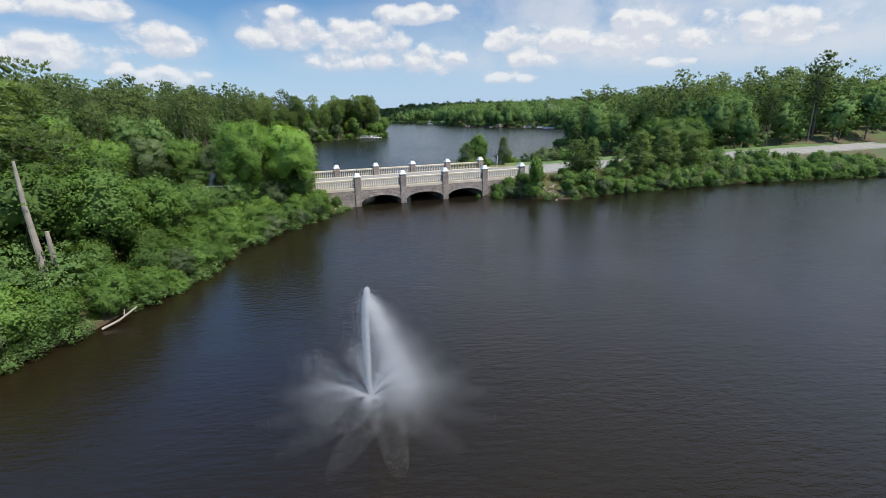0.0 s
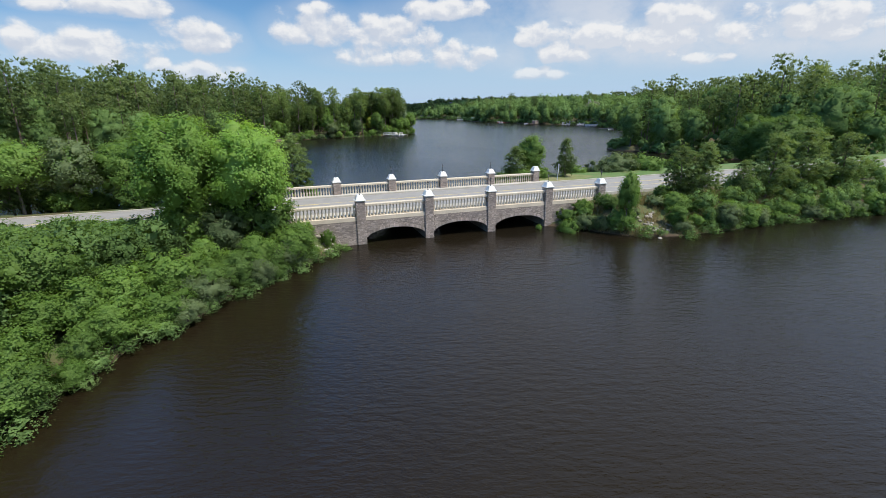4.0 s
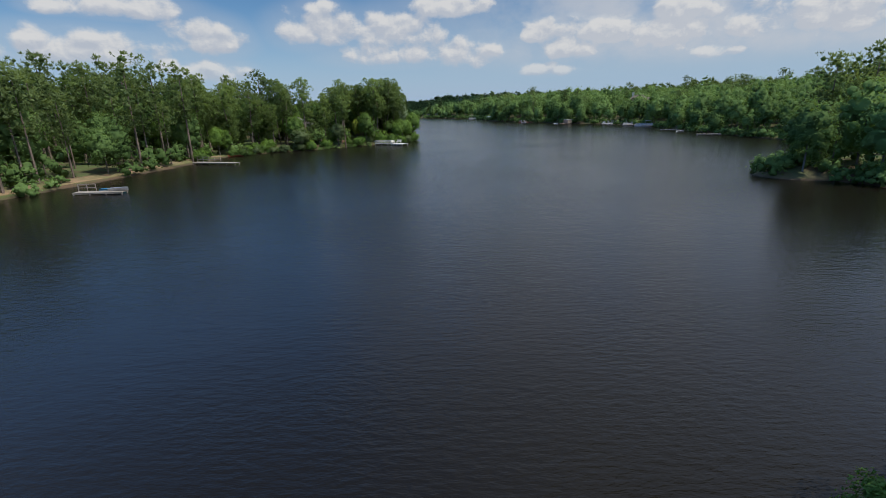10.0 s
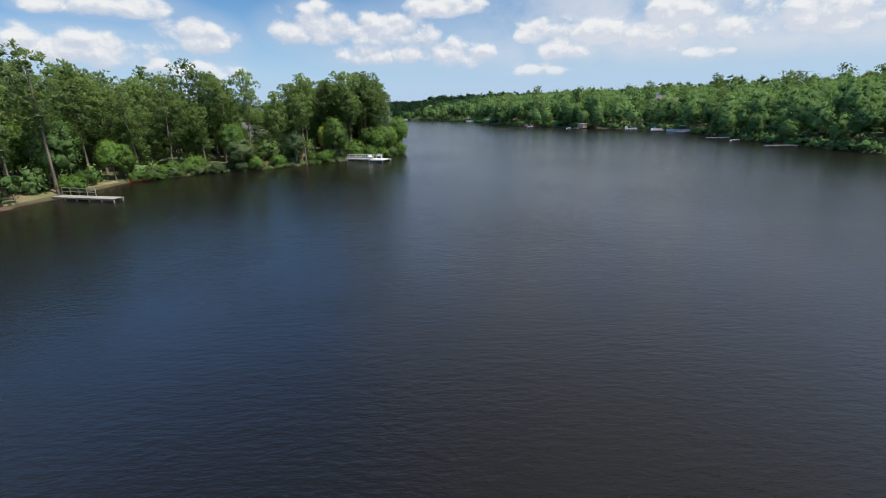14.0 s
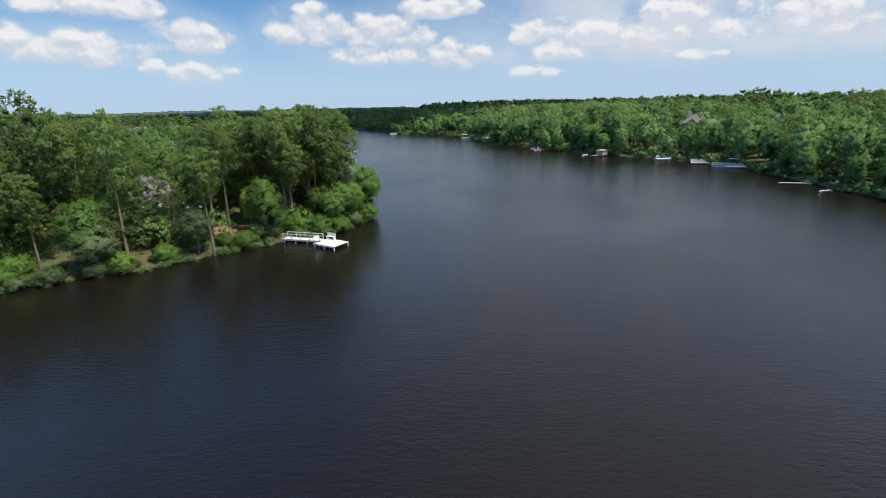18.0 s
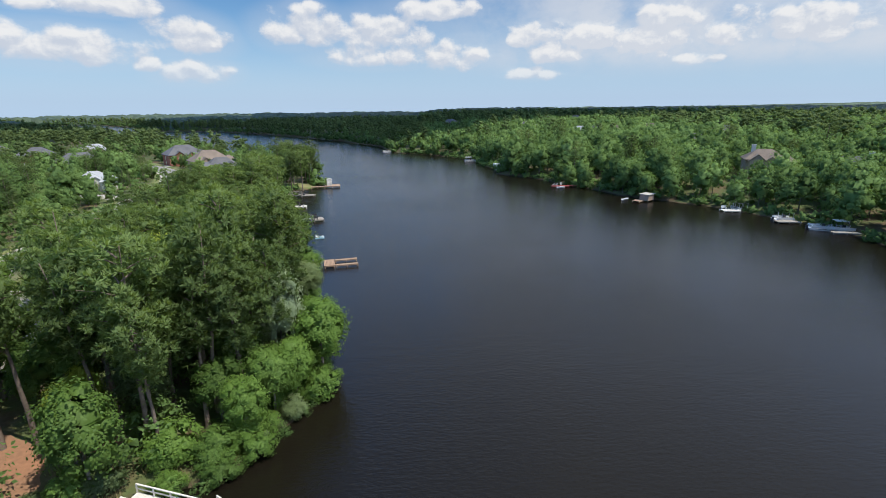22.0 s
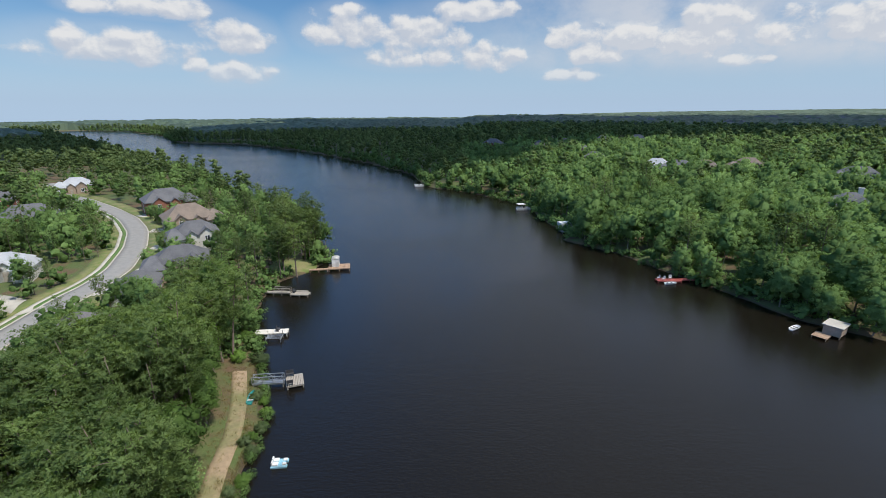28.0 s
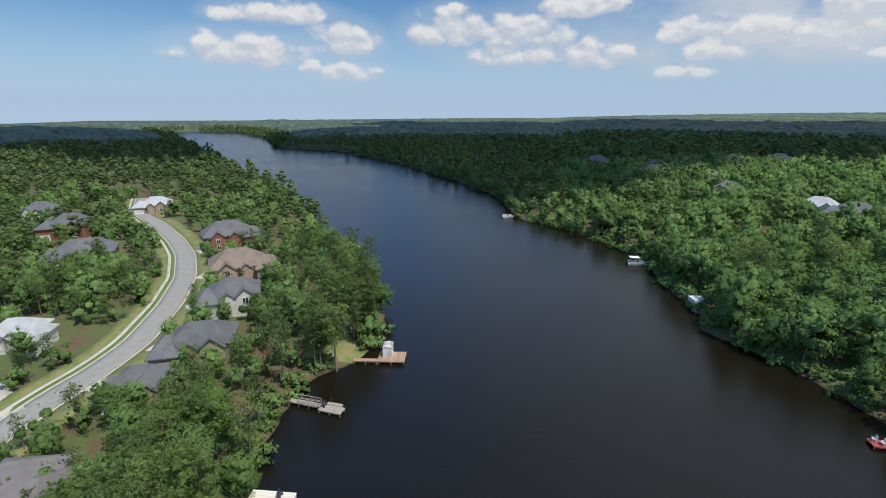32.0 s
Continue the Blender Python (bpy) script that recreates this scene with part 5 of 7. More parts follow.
# leafy growth under the pines
x, y = scatter(-62, 4, 132, 262, 4.6, R)
keep = free_ground(x, y, 0.5) & (to_path(x, y) < 50) & (from_water(x, y) > 3.5) & (R.random(len(x)) < 0.6)
for px, py in zip(x[keep], y[keep]):
    rest.append((px, py))


# woods further off: one body of stuff per kind, plant by plant
def low_tree(r, n, size, shape, lift, leaves=7, body=6, lobe=0.42, fill=0.85):
    q, _ = lobed_crown(r, n, leaves, size, shape, -0.8, lobe, 0.35, body, fill)
    q[..., 2] += lift
    return q


def grow(name, label, kinds, x, y, size, tone, corners, material, r):
    parts, tints = [], []
    pick = r.integers(len(kinds), size=len(x))
    z = height(x, y)
    a = r.uniform(0, 6.3, len(x))
    for k, q in enumerate(kinds):
        some = np.nonzero(pick == k)[0]
        c, s = np.cos(a[some])[:, None, None], np.sin(a[some])[:, None, None]
        sz = size[some][:, None, None]
        wx, wy = q[None, ..., 0] * sz, q[None, ..., 1] * sz
        nx, ny = q[None, ..., 3], q[None, ..., 4]
        nz = np.broadcast_to(q[None, ..., 5], wx.shape)
        at = np.stack([wx * c - wy * s + x[some][:, None, None], wx * s + wy * c + y[some][:, None, None], q[None, ..., 2] * sz + z[some][:, None, None], nx * c - ny * s, nx * s + ny * c, nz], -1)
        parts.append(at.reshape(-1, corners, 6))
        tints.append(np.repeat(tone[some], len(q)))
    ob = new(name, fast_mesh(name, np.concatenate(parts), corners, material, np.concatenate(tints)))
    return tagged(ob, label, "woods", kind="stuff")


def trunks(name, x, y, size, tall, base, material, r):
    a = np.arange(5) * 2 * np.pi / 5
    z = height(x, y)
    t, b = size * tall, size * base
    lo = np.stack([x[:, None] + b[:, None] * np.cos(a), y[:, None] + b[:, None] * np.sin(a), np.repeat(z[:, None] - 0.3, 5, 1)], -1)
    hi = np.stack([x[:, None] + 0.35 * b[:, None] * np.cos(a), y[:, None] + 0.35 * b[:, None] * np.sin(a), np.repeat((z + t)[:, None], 5, 1)], -1)
    quad = np.stack([lo, np.roll(lo, -1, 1), np.roll(hi, -1, 1), hi], 2).reshape(-1, 4, 3)
    ob = new(name, fast_mesh(name, quad, 4, material))
    return tagged(ob, "bare tree trunks of the woods", "woods", kind="stuff")


R2 = np.random.default_rng(21)
TOWN = [(float(R2.uniform(60, 900)) * q, float(R2.uniform(760, 1150)) * q) for q in R2.uniform(0.9, 1.25, 54)]
NEAR_BROAD = [low_tree(R2, 36, 0.16, (3.3, 3.3, 5.2 + 0.5 * (i % 3)), 5.6, 44, 5, 0.3, 0.62) for i in range(6)]
MID_BROAD = [low_tree(R2, 26, 0.2, (3.3, 3.3, 5.2 + 0.5 * (i % 3)), 5.6, 30, 4, 0.34, 0.62) for i in range(7)]
FAR_BROAD = [low_tree(R2, 13, 0.36, (3.6, 3.6, 5.0 + 0.5 * (i % 3)), 5.6, 14, 4, 0.42, 0.72) for i in range(6)]
LAST_BROAD = [low_tree(R2, 6, 0.7, (4.1, 4.1, 4.8), 5.3, 7, 4, 0.55, 0.85) for _ in range(5)]


MID_PINE, FAR_PINE, LAST_PINE = [], [], []
for i in range(6):
    MID_PINE.append(pad_tufts(R2, pine_pads(R2, 15.0, 2.6, 17, 0.36 + 0.06 * (i % 4), 0.16 + 0.07 * (i % 3)), 0.9, 6, 8, 0.5, 0.75, 4, 0.4, 0.13))
    FAR_PINE.append(pad_tufts(R2, pine_pads(R2, 15.0, 2.9, 8, 0.4 + 0.06 * (i % 3), 0.25), 1.3, 3, 4, 0.8, 0.75, 4, 0.82))
    LAST_PINE.append(pad_tufts(R2, pine_pads(R2, 13.5, 3.3, 5, 0.45, 0.3)[::2], 2.1, 3, 3, 1.3, 0.75, 4, 0.85))


def pine_share(x, y):
    """Pines stand thick on the left shore, broadleaf trees on the right."""
    share = np.where(x < 5, 0.62, 0.05)
    share = np.where((x < -45) & (y > 200), 0.42, share)
    share = np.where((x > 20) & (y < 130), 0.6, share)
    share = np.where(x > 150, 0.3, share)
    return np.clip(share + 0.22 * wobble(x, y, 23, 5), 0.03, 0.95)


for label, low, high, cell, broad, pine, scale in (
    ("near", 48, 88, 5.2, NEAR_BROAD, MID_PINE, 1.0),
    ("middle", 88, 150, 5.2, MID_BROAD, MID_PINE, 1.0),
    ("far", 150, 300, 6.0, FAR_BROAD, FAR_PINE, 0.85),
    ("remote", 300, 1000, 6.8, LAST_BROAD, LAST_PINE, 0.85),
):
    x, y = scatter(-720, 560, -64, 1080, cell, R2)
    d = to_path(x, y)
    seen = (np.abs(x - 5) < 60 + 1.05 * (y + 75)) & ((d < 600) | (from_water(x, y) < 26))
    seen &= ~((-x * UY + y * UX < 0) & (x > 15) & (y < 40))
    seen &= (y > 100) | (from_water(x, y) < np.where(x > 20, 80, 55))
    if label == "near":
        seen &= (y >= 150) | (x > -10) | (d >= 64) | (y < 122)
    keep = free_ground(x, y, 3.0) & (d >= low) & (d < high) & seen
    x, y, d = x[keep], y[keep], d[keep]
    piney = (y > 560 + 0.08 * x + 22 * wobble(x, y, 90, 3)) | ((x < -178 + 18 * wobble(x, y, 70, 8)) & (y > 405))
    is_pine = (R2.random(len(x)) < pine_share(x, y)) | (piney & (R2.random(len(x)) < 0.8))
    size = R2.uniform(0.68, 1.28, len(x)) * scale * np.where((x > 40) & (y < 62), 1.2, 1.0) * np.where(x < 0, np.interp(y, [170, 260], [1.0, 0.74]), 0.95)
    edge = from_water(x, y)
    size = size * np.where((edge < 5) & ~is_pine, 0.8, 1.0)
    is_pine &= (edge > 4) | (x < 0)
    size = size * np.where(is_pine, R2.uniform(0.9, 1.1, len(x)) * np.where(x > 20, 0.88, 1.0), 1.0)
    size = np.minimum(size, yard_top(x, y) / np.where(is_pine, 15.2, 11.0))
    tone = np.clip(R2.normal(0.5, 0.36, len(x)), 0, 1)
    b, p = ~is_pine, is_pine
    grow(f"{label}_broadleaf_woods", "mixed broadleaf woods in fresh spring leaf", broad, x[b], y[b], size[b], tone[b], 4, WOOD_LEAF, R2)
    grow(f"{label}_pine_woods", "dark green pine woods", pine, x[p], y[p], size[p], tone[p], 4, WOOD_NEEDLE, R2)
    if label in ("near", "middle"):
        trunks("pine_trunks", x[p], y[p], size[p], 13.5, 0.2, BARK, R2)
        trunks("broadleaf_trunks", x[b], y[b], size[b], 7.5, 0.16, GREY_BARK, R2)
        some = p & (R2.random(len(x)) < 0.75)
        under = [low_tree(R2, 7, 0.19, (2.0, 2.0, 1.9), 1.7, 14, 5, 0.46, 0.72) for _ in range(4)]
        ox, oy = R2.uniform(-2.4, 2.4, (2, some.sum()))
        wet = from_water(x[some] + ox, y[some] + oy) > 0.6
        grow("understorey", "leafy growth under the pines", under, (x[some] + ox)[wet], (y[some] + oy)[wet], R2.uniform(0.7, 1.5, wet.sum()), R2.random(wet.sum()), 4, WOOD_LEAF, R2)

rest += [(-15.2, -32.4), (-14.9, -31.0), (-15.6, -29.6), (-17.5, -31.9), (-16.4, -33.2), (-17.6, -30.0), (14.8, 19.2)]
bx, by, size = np.array(behind).T
size = np.minimum(size, yard_top(bx, by) / 2.8)
grow("pond_thickets", "fresh green thickets behind the shrubs of the pond bank", [q[R2.permutation(len(q))[:1900]] for _, q in THICKET], bx, by, size, R2.random(len(bx)), 4, WOOD_LEAF, R2)
bx, by = np.array(rest).T
thick = [q[R2.permutation(len(q))[:700]] for _, q in BUSH]
grow("bank_thickets", "leafy green thickets under the trees and along the road bank", thick, bx, by, np.where(by > 100, R2.uniform(1.2, 2.2, len(bx)), R2.uniform(0.8, 1.35, len(bx))), R2.random(len(bx)), 4, WOOD_LEAF, R2)

fringe = [(px - nx * d, py - ny * d) for px, py, nx, ny in along(POND[:9], 0.8) for d in (R2.uniform(-0.6, 0.3),) if math.hypot(px + 10.6, py + 34.2) > 1.4]
fringe += [(px + nx * d, py + ny * d) for px, py, nx, ny in along(POND[14:22][::-1], 1.0) for d in (R2.uniform(-0.5, 0.2),)]
fringe += [(px + nx * d, py + ny * d) for px, py, nx, ny in along(LAKE_LEFT[11:26], 1.3) for d in (R2.uniform(-0.5, 0.4),) if math.hypot(px + 13.9, py - 156.4) > 1.3]
bx, by = np.array(fringe).T
grow("bank_fringe", "low overhanging growth at the water's edge", [q[R2.permutation(len(q))[:560]] * np.array([1.15, 1.15, 0.9, 1, 1, 1]) for _, q in BUSH], bx, by, R2.uniform(0.3, 0.55, len(bx)), R2.random(len(bx)), 4, WOOD_LEAF, R2)

# low growth along the shores further off
x, y = scatter(-130, 130, 40, 420, 2.3, R2)
edge, d = from_water(x, y), to_path(x, y)
keep = (edge > -0.3) & (edge < 5) & (d > 46) & (free_ground(x, y, 0.5) | (edge < 0.5)) & (R2.random(len(x)) < np.where((x < -30) & (y < 142), 0.2, 0.7))
low_bush = [low_tree(R2, 9, 0.2, (1.5, 1.5, 1.0), 0.75, 9, 5, 0.48, 0.75) for _ in range(4)]
grow("shore_bushes", "low leafy bushes along the far shores", low_bush, x[keep], y[keep], R2.uniform(0.7, 1.4, keep.sum()), R2.random(keep.sum()), 4, WOOD_LEAF, R2)

x, y = scatter(-640, 130, 420, 1000, 4.2, R2)
edge = from_water(x, y)
keep = (edge > -0.5) & (edge < 7)
grow("remote_shore_bushes", "bushes along the remote lake shores", LAST_BROAD, x[keep], y[keep], R2.uniform(0.3, 0.55, keep.sum()), R2.random(keep.sum()) * 0.4, 4, WOOD_LEAF, R2)

# distant canopy out to the horizon, with haze painted into its colour
ANG = np.radians(np.linspace(-78, 78, 430))
RAD = 585 * 1.0175 ** np.arange(126)
aa, rr = np.meshgrid(ANG, RAD)
aa = aa + R2.uniform(-0.0025, 0.0025, aa.shape)
rr = rr * (1 + R2.uniform(-0.006, 0.006, rr.shape))
cx, cy = 5 + rr * np.sin(aa), 216 + rr * np.cos(aa)
bump = R2.random(cx.shape)
shore = from_water(cx, cy)
wood = ramp(shore, 12, 30)
wood[0] = 0
for hx, hy in TOWN:
    wood *= 0.3 + 0.7 * ramp(np.hypot(cx - hx, cy - hy), 10, 24)
cz = height(cx, cy) - 4 + wood * (11 + 4.5 * bump + 3 * wobble(cx, cy, 60, 2))
co = np.stack([cx, cy, cz], -1)
quads = np.stack([co[:-1, :-1], co[1:, :-1], co[1:, 1:], co[:-1, 1:]], 2).reshape(-1, 4, 3)
wet = (wood[:-1, :-1] + wood[1:, 1:]).ravel() > 0.3
# painted haze: the tone is raised with distance for a paler horizon band
far_haze = ramp(rr, 1150, 1700)
tone = np.clip(0.25 + 0.25 * wobble(cx, cy, 45, 4) + 0.3 * (bump - 0.5) + 0.55 * far_haze * (0.4 + wobble(cx, cy, 240, 6)), 0, 1)[:-1, :-1].ravel()
tagged(new("distant_woods", fast_mesh("distant_woods", quads[wet], 4, HAZY_LEAF, tone[wet])), "dark wooded country reaching to the horizon, haze painted into its colour", "woods", kind="stuff")


# ---- the fair-weather cloud whose shadow lies on the far woods ----
CLOUD_BASE = 1400.0
CLOUD_WHITE = surface("cloud_white", (0.9, 0.9, 0.92), 1.0, 0.02, 0.03, 0.0, dark=(0.86, 0.87, 0.9), coords="Position")
RC = np.random.default_rng(31)
px, py = scatter(-900, 1500, 380, 1500, 58, RC)
rim = np.interp(px, [-430, -250, -100, -13, 21, 140, 250, 600], [430, 500, 520, 430, 475, 564, 600, 640]) + 55 + 15 * wobble(px, py, 40, 3)
inside = (py > rim) & (py < np.where(px < -330, 800, 1250 + 90 * wobble(px, py, 160, 6)))
px, py = px[inside], py[inside]
toward = CLOUD_BASE / math.tan(SUN_EL)
heaps = np.stack([px + toward * math.sin(SUN_AZ), py + toward * math.cos(SUN_AZ), np.full(len(px), CLOUD_BASE)], -1)
ob = new("cloud", fast_mesh("cloud", lumps(RC, heaps, RC.uniform(50, 72, len(px)), 8, 0.4, 6), 4, CLOUD_WHITE))
tagged(ob, "broad white fair-weather cloud high over the woods", "cloud", kind="structure")


# ---- yards, paths and the street ----
ribbon("bank_path", "bare sandy clay strip between pines and shore", "path", PATH_BANK, 1.0, SANDY, 0.06)
ribbon("yard_bank", "dry grass and clay bank along the lake shore", "bank", [(-60.5, 64), (-56, 82), (-53, 96), (-51, 108), (-49.4, 118), (-48, 130)], (-1.2, 1.6), DRY_BANK, 0.06)
patch("straw_bed", "reddish pine-straw bed in the yard", "yard", -24.4, 159.0, 4.0, 2.9, 128, STRAW, 1.0)
patch("straw_bed", "pine straw under the yard pines", "yard", -20.0, 162.0, 2.6, 1.6, 10, STRAW, 2.3)
for px, py, long, wide, turn, seed in ((2.71, 7.23, 0.09, 0.07, 20, 0.4), (1.54, 6.27, 0.1, 0.05, 40, 1.1), (1.79, 6.34, 0.07, 0.04, 10, 2.0), (11.8, 10.54, 0.07, 0.05, 70, 3.1), (22.05, 17.0, 0.5, 0.035, -41, 0.9)):
    patch("road_stain", "small dark tar mark on the worn asphalt", "stain", px, py, long, wide, turn, TAR, seed, ROAD_Z + 0.004)
patch("dry_verge", "dry olive-brown grass at the end of the bridge", "verge", *uv(27.2, 12.6), 4.2, 3.0, 14, LAWN, 0.6, ROAD_Z + 0.066, (24.05, 10.15, 15.4))
ribbon("yard_lawn", "dry lawn under the pines beside the dock", "lawn", [(-42, 290), (-37, 290.5), (-31.6, 292)], 4.0, LAWN, 0.06)
ribbon("street", "pale grey residential street curving past the houses", "street", STREET, 2.5, ASPHALT, 0.12, 0.4)
for name, label, half, lift, mat in (
    ("street_kerb", "pale concrete kerb of the street", (2.5, 2.8), 0.2, PALE_CONCRETE), ("street_kerb", "pale concrete kerb of the street", (-2.8, -2.5), 0.2, PALE_CONCRETE),
    ("street_verge", "green grass verge beside the street", (2.8, 3.7), 0.16, GREEN_LAWN), ("street_sidewalk", "pale concrete sidewalk along the street", (3.7, 4.5), 0.19, PALE_CONCRETE),
    ("front_lawn", "lawn between the street and the houses", (-7.0, -2.8), 0.15, LAWN), ("front_lawn", "lawn between the sidewalk and the trees", (4.5, 7.2), 0.15, LAWN),
):
    ribbon(name, label, name.split("_")[1], STREET, half, mat, lift, 0.4, 2)


ribbon("driveway", "pale concrete driveway beside the house on the point", "driveway", [(-33, 171), (-37, 178), (-46, 187), (-55, 194)], 1.7, PALE_CONCRETE, 0.12, 0.2, 2)
ribbon("driveway", "pale concrete turning place off the street", "driveway", [(-73, 258), (-82, 262), (-97, 264)], 2.2, PALE_CONCRETE, 0.12, 0.2, 2)

# ---- houses ----
def hip_roof(bm, w, d, z, rise, over, ridge):
    """A hipped roof with eaves of some thickness over a w by d body; ridge: half length of the ridge."""
    a, b = w / 2 + over, d / 2 + over
    low = [bm.verts.new((x, y, z - 0.12)) for x, y in ((-a, -b), (a, -b), (a, b), (-a, b))]
    eave = [bm.verts.new((x, y, z + 0.08)) for x, y in ((-a, -b), (a, -b), (a, b), (-a, b))]
    r0, r1 = bm.verts.new((-ridge, 0, z + rise)), bm.verts.new((ridge, 0, z + rise))
    bm.faces.new(low[::-1])
    for i in range(4):
        bm.faces.new((low[i], low[(i + 1) % 4], eave[(i + 1) % 4], eave[i]))
    bm.faces.new((eave[0], eave[1], r1, r0)), bm.faces.new((eave[2], eave[3], r0, r1))
    bm.faces.new((eave[1], eave[2], r1)), bm.faces.new((eave[3], eave[0], r0))


def gable(bm_wall, bm_roof, x, y, w, reach, z0, z, rise):
    """A gabled bay that stands out of the front towards -y."""
    h, over = w / 2, 0.3
    f = [bm_wall.verts.new(p) for p in ((x - h, y - reach, z0), (x + h, y - reach, z0), (x + h, y - reach, z), (x, y - reach, z + rise), (x - h, y - reach, z))]
    k = [bm_wall.verts.new((v.co.x, y + 1.5, v.co.z)) for v in f]
    bm_wall.faces.new(f)
    for i in range(5):
        bm_wall.faces.new((f[i], f[(i + 1) % 5], k[(i + 1) % 5], k[i]))
    for s in (-1, 1):
        p = [(x + s * (h + over), y - reach - over, z - rise * over / h), (x, y - reach - over, z + rise), (x, y + 2.6, z + rise), (x + s * (h + over), y + 2.6, z - rise * over / h)]
        lo = [bm_roof.verts.new((a, b, c + 0.04)) for a, b, c in p]
        hi = [bm_roof.verts.new((a, b, c + 0.2)) for a, b, c in p]
        bm_roof.faces.new(hi), bm_roof.faces.new(lo[::-1])
        for i in range(4):
            bm_roof.faces.new((lo[i], lo[(i + 1) % 4], hi[(i + 1) % 4], hi[i]))


bm = bmesh.new()
for x0, x1, z0, z1 in ((-0.6, 0.6, 0.0, 0.1), (-0.6, 0.6, 1.4, 1.5), (-0.6, -0.5, 0.1, 1.4), (0.5, 0.6, 0.1, 1.4), (-0.04, 0.04, 0.1, 1.4)):
    box(bm, x0, x1, -0.06, 0.05, z0, z1)
WINDOW_FRAME = mesh_of("window_frame", bm, WHITE_PAINT)
bm = bmesh.new()
box(bm, -0.5, 0.5, -0.02, 0.04, 0.1, 1.4)
WINDOW_PANE = mesh_of("pane", bm, PANE)
WALLS = {"brick": (BRICK, "red brick"), "tan": (TAN_BRICK, "tan brick"), "siding": (SIDING, "pale sided")}
ROOFS = {"grey": (SHINGLE, "dark grey shingle roof"), "brown": (BROWN_SHINGLE, "brown shingle roof"), "slate": (surface("taupe_shingles", (0.20, 0.185, 0.185), 0.92, 5.0, 0.25, 0.5, dark=(0.165, 0.155, 0.155), each=0.1), "taupe grey shingle roof"), "pale": (surface("pale_shingles", (0.42, 0.43, 0.44), 0.85, 6.0, 0.2, 0.3, dark=(0.34, 0.35, 0.36)), "pale grey roof")}
hr = random.Random(9)
for hx, hy, turn, w, d, h, walls, roof in HOUSE_PLAN:
    wall_mat, wall_word = WALLS[walls]
    roof_mat, roof_word = ROOFS[roof]
    base = min(ground_z(hx + a, hy + b) for a in (-5, 0, 5) for b in (-4, 0, 4))
    top = ground_z(hx, hy)
    house = thing("house", pose(hx, hy, top, 0, 0, turn), f"{wall_word} house with a {roof_word} among trees", "house", "lakeside houses")
    bw, br = bmesh.new(), bmesh.new()
    box(bw, -w / 2, w / 2, -d / 2, d / 2, base - top - 0.5, h)
    wing = hr.choice((-1, 1))
    side = min(2.6, w * 0.21)
    box(bw, wing * w * 0.5 - side, wing * w * 0.5 + side, -d / 2 - 2.2, d / 2 - 1.5, base - top - 0.5, h - 0.5)
    hip_roof(br, w, d, h, d * 0.38, 0.45, max(0.4, w / 2 - d * 0.42))
    bm = bmesh.new()
    hip_roof(bm, side * 2, d + 0.7, h - 0.5, 2.2, 0.4, 0.3)
    bmesh.ops.translate(bm, vec=(wing * w * 0.5, -1.85, 0), verts=bm.verts)
    part("wing_roof", bm, roof_mat, house)
    for gx, gw in ((-wing * w * 0.22, 4.2), (wing * w * 0.12, 2.8)):
        gable(bw, br, gx, -d / 2, gw, 0.9, base - top - 0.5, h - 0.3, gw * 0.42)
    part("wall", bw, wall_mat, house, f"{wall_word} walls")
    part("roof", br, roof_mat, house, roof_word)
    if hx > 90 and hy < 330:
        bm = bmesh.new()
        box(bm, -0.5, 0.5, -0.4, 0.4, h, h + d * 0.38 + 1.0)
        box(bm, -0.6, 0.6, -0.5, 0.5, h + d * 0.38 + 1.0, h + d * 0.38 + 1.2)
        part("chimney", bm, SIDING, house, "pale chimney", m=pose(-wing * w * 0.28, d * 0.12, 0))
    spots = []
    rows = (0.9,) if h < 4.3 else (0.8, 2.9 if h > 4.9 else 2.7)
    for z in rows:
        for k in range(5):
            x = -w / 2 + w * (k + 0.5) / 5
            spots += [(x, d / 2 + 0.02, z, 180), (x, -d / 2 - 0.02, z, 0)] if abs(x + wing * w * 0.22) > 2.4 and abs(x - wing * w * 0.12) > 1.7 else [(x, d / 2 + 0.02, z, 180)]
        spots += [(-w / 2 - 0.02, 0.5, z, -90), (w / 2 + 0.02, 0.5, z, 90)]
        spots += [(-wing * w * 0.22, -d / 2 - 0.92, z, 0)]
    for x, y, z, a in spots:
        if abs(x - wing * w * 0.5) < side + 0.1 and -d / 2 - 2.3 < y < d / 2 - 1.4:
            continue
        win = part("window", WINDOW_FRAME, None, house, "white framed window", m=pose(x, y, z, 0, 0, a))
        part("pane", WINDOW_PANE, None, win)
    bm = bmesh.new()
    box(bm, -0.5, 0.5, -0.05, 0.05, 0.05, 2.1)
    part("door", bm, DEAD_WOOD, house, "wooden front door", m=pose(wing * w * 0.12, -d / 2 - 0.93, 0))
    bm = bmesh.new()
    for k in range(4):
        box(bm, -side * 0.73, side * 0.73, -0.04 - 0.01 * (k % 2), 0.04, 0.05 + 0.55 * k, 0.56 + 0.55 * k)
    part("garage_door", bm, WHITE_PAINT, house, "white panelled garage door", m=pose(wing * w * 0.5, -d / 2 - 2.22, 0))
for i, (hx, hy, turn) in enumerate([(h[0], h[1], h[2]) for h in HOUSE_PLAN[2:8]]):
    a = radians(turn)
    near = min(STREET, key=lambda p: math.hypot(p[0] - hx, p[1] - hy))
    mid = (hx + (near[0] - hx) * 0.35, hy + (near[1] - hy) * 0.35)
    ribbon("driveway", "pale concrete driveway from the street to the garage", "driveway", [mid, (hx + (near[0] - hx) * 0.75, hy + (near[1] - hy) * 0.75)], 2.0, PALE_CONCRETE, 0.2, 0.3, 2)
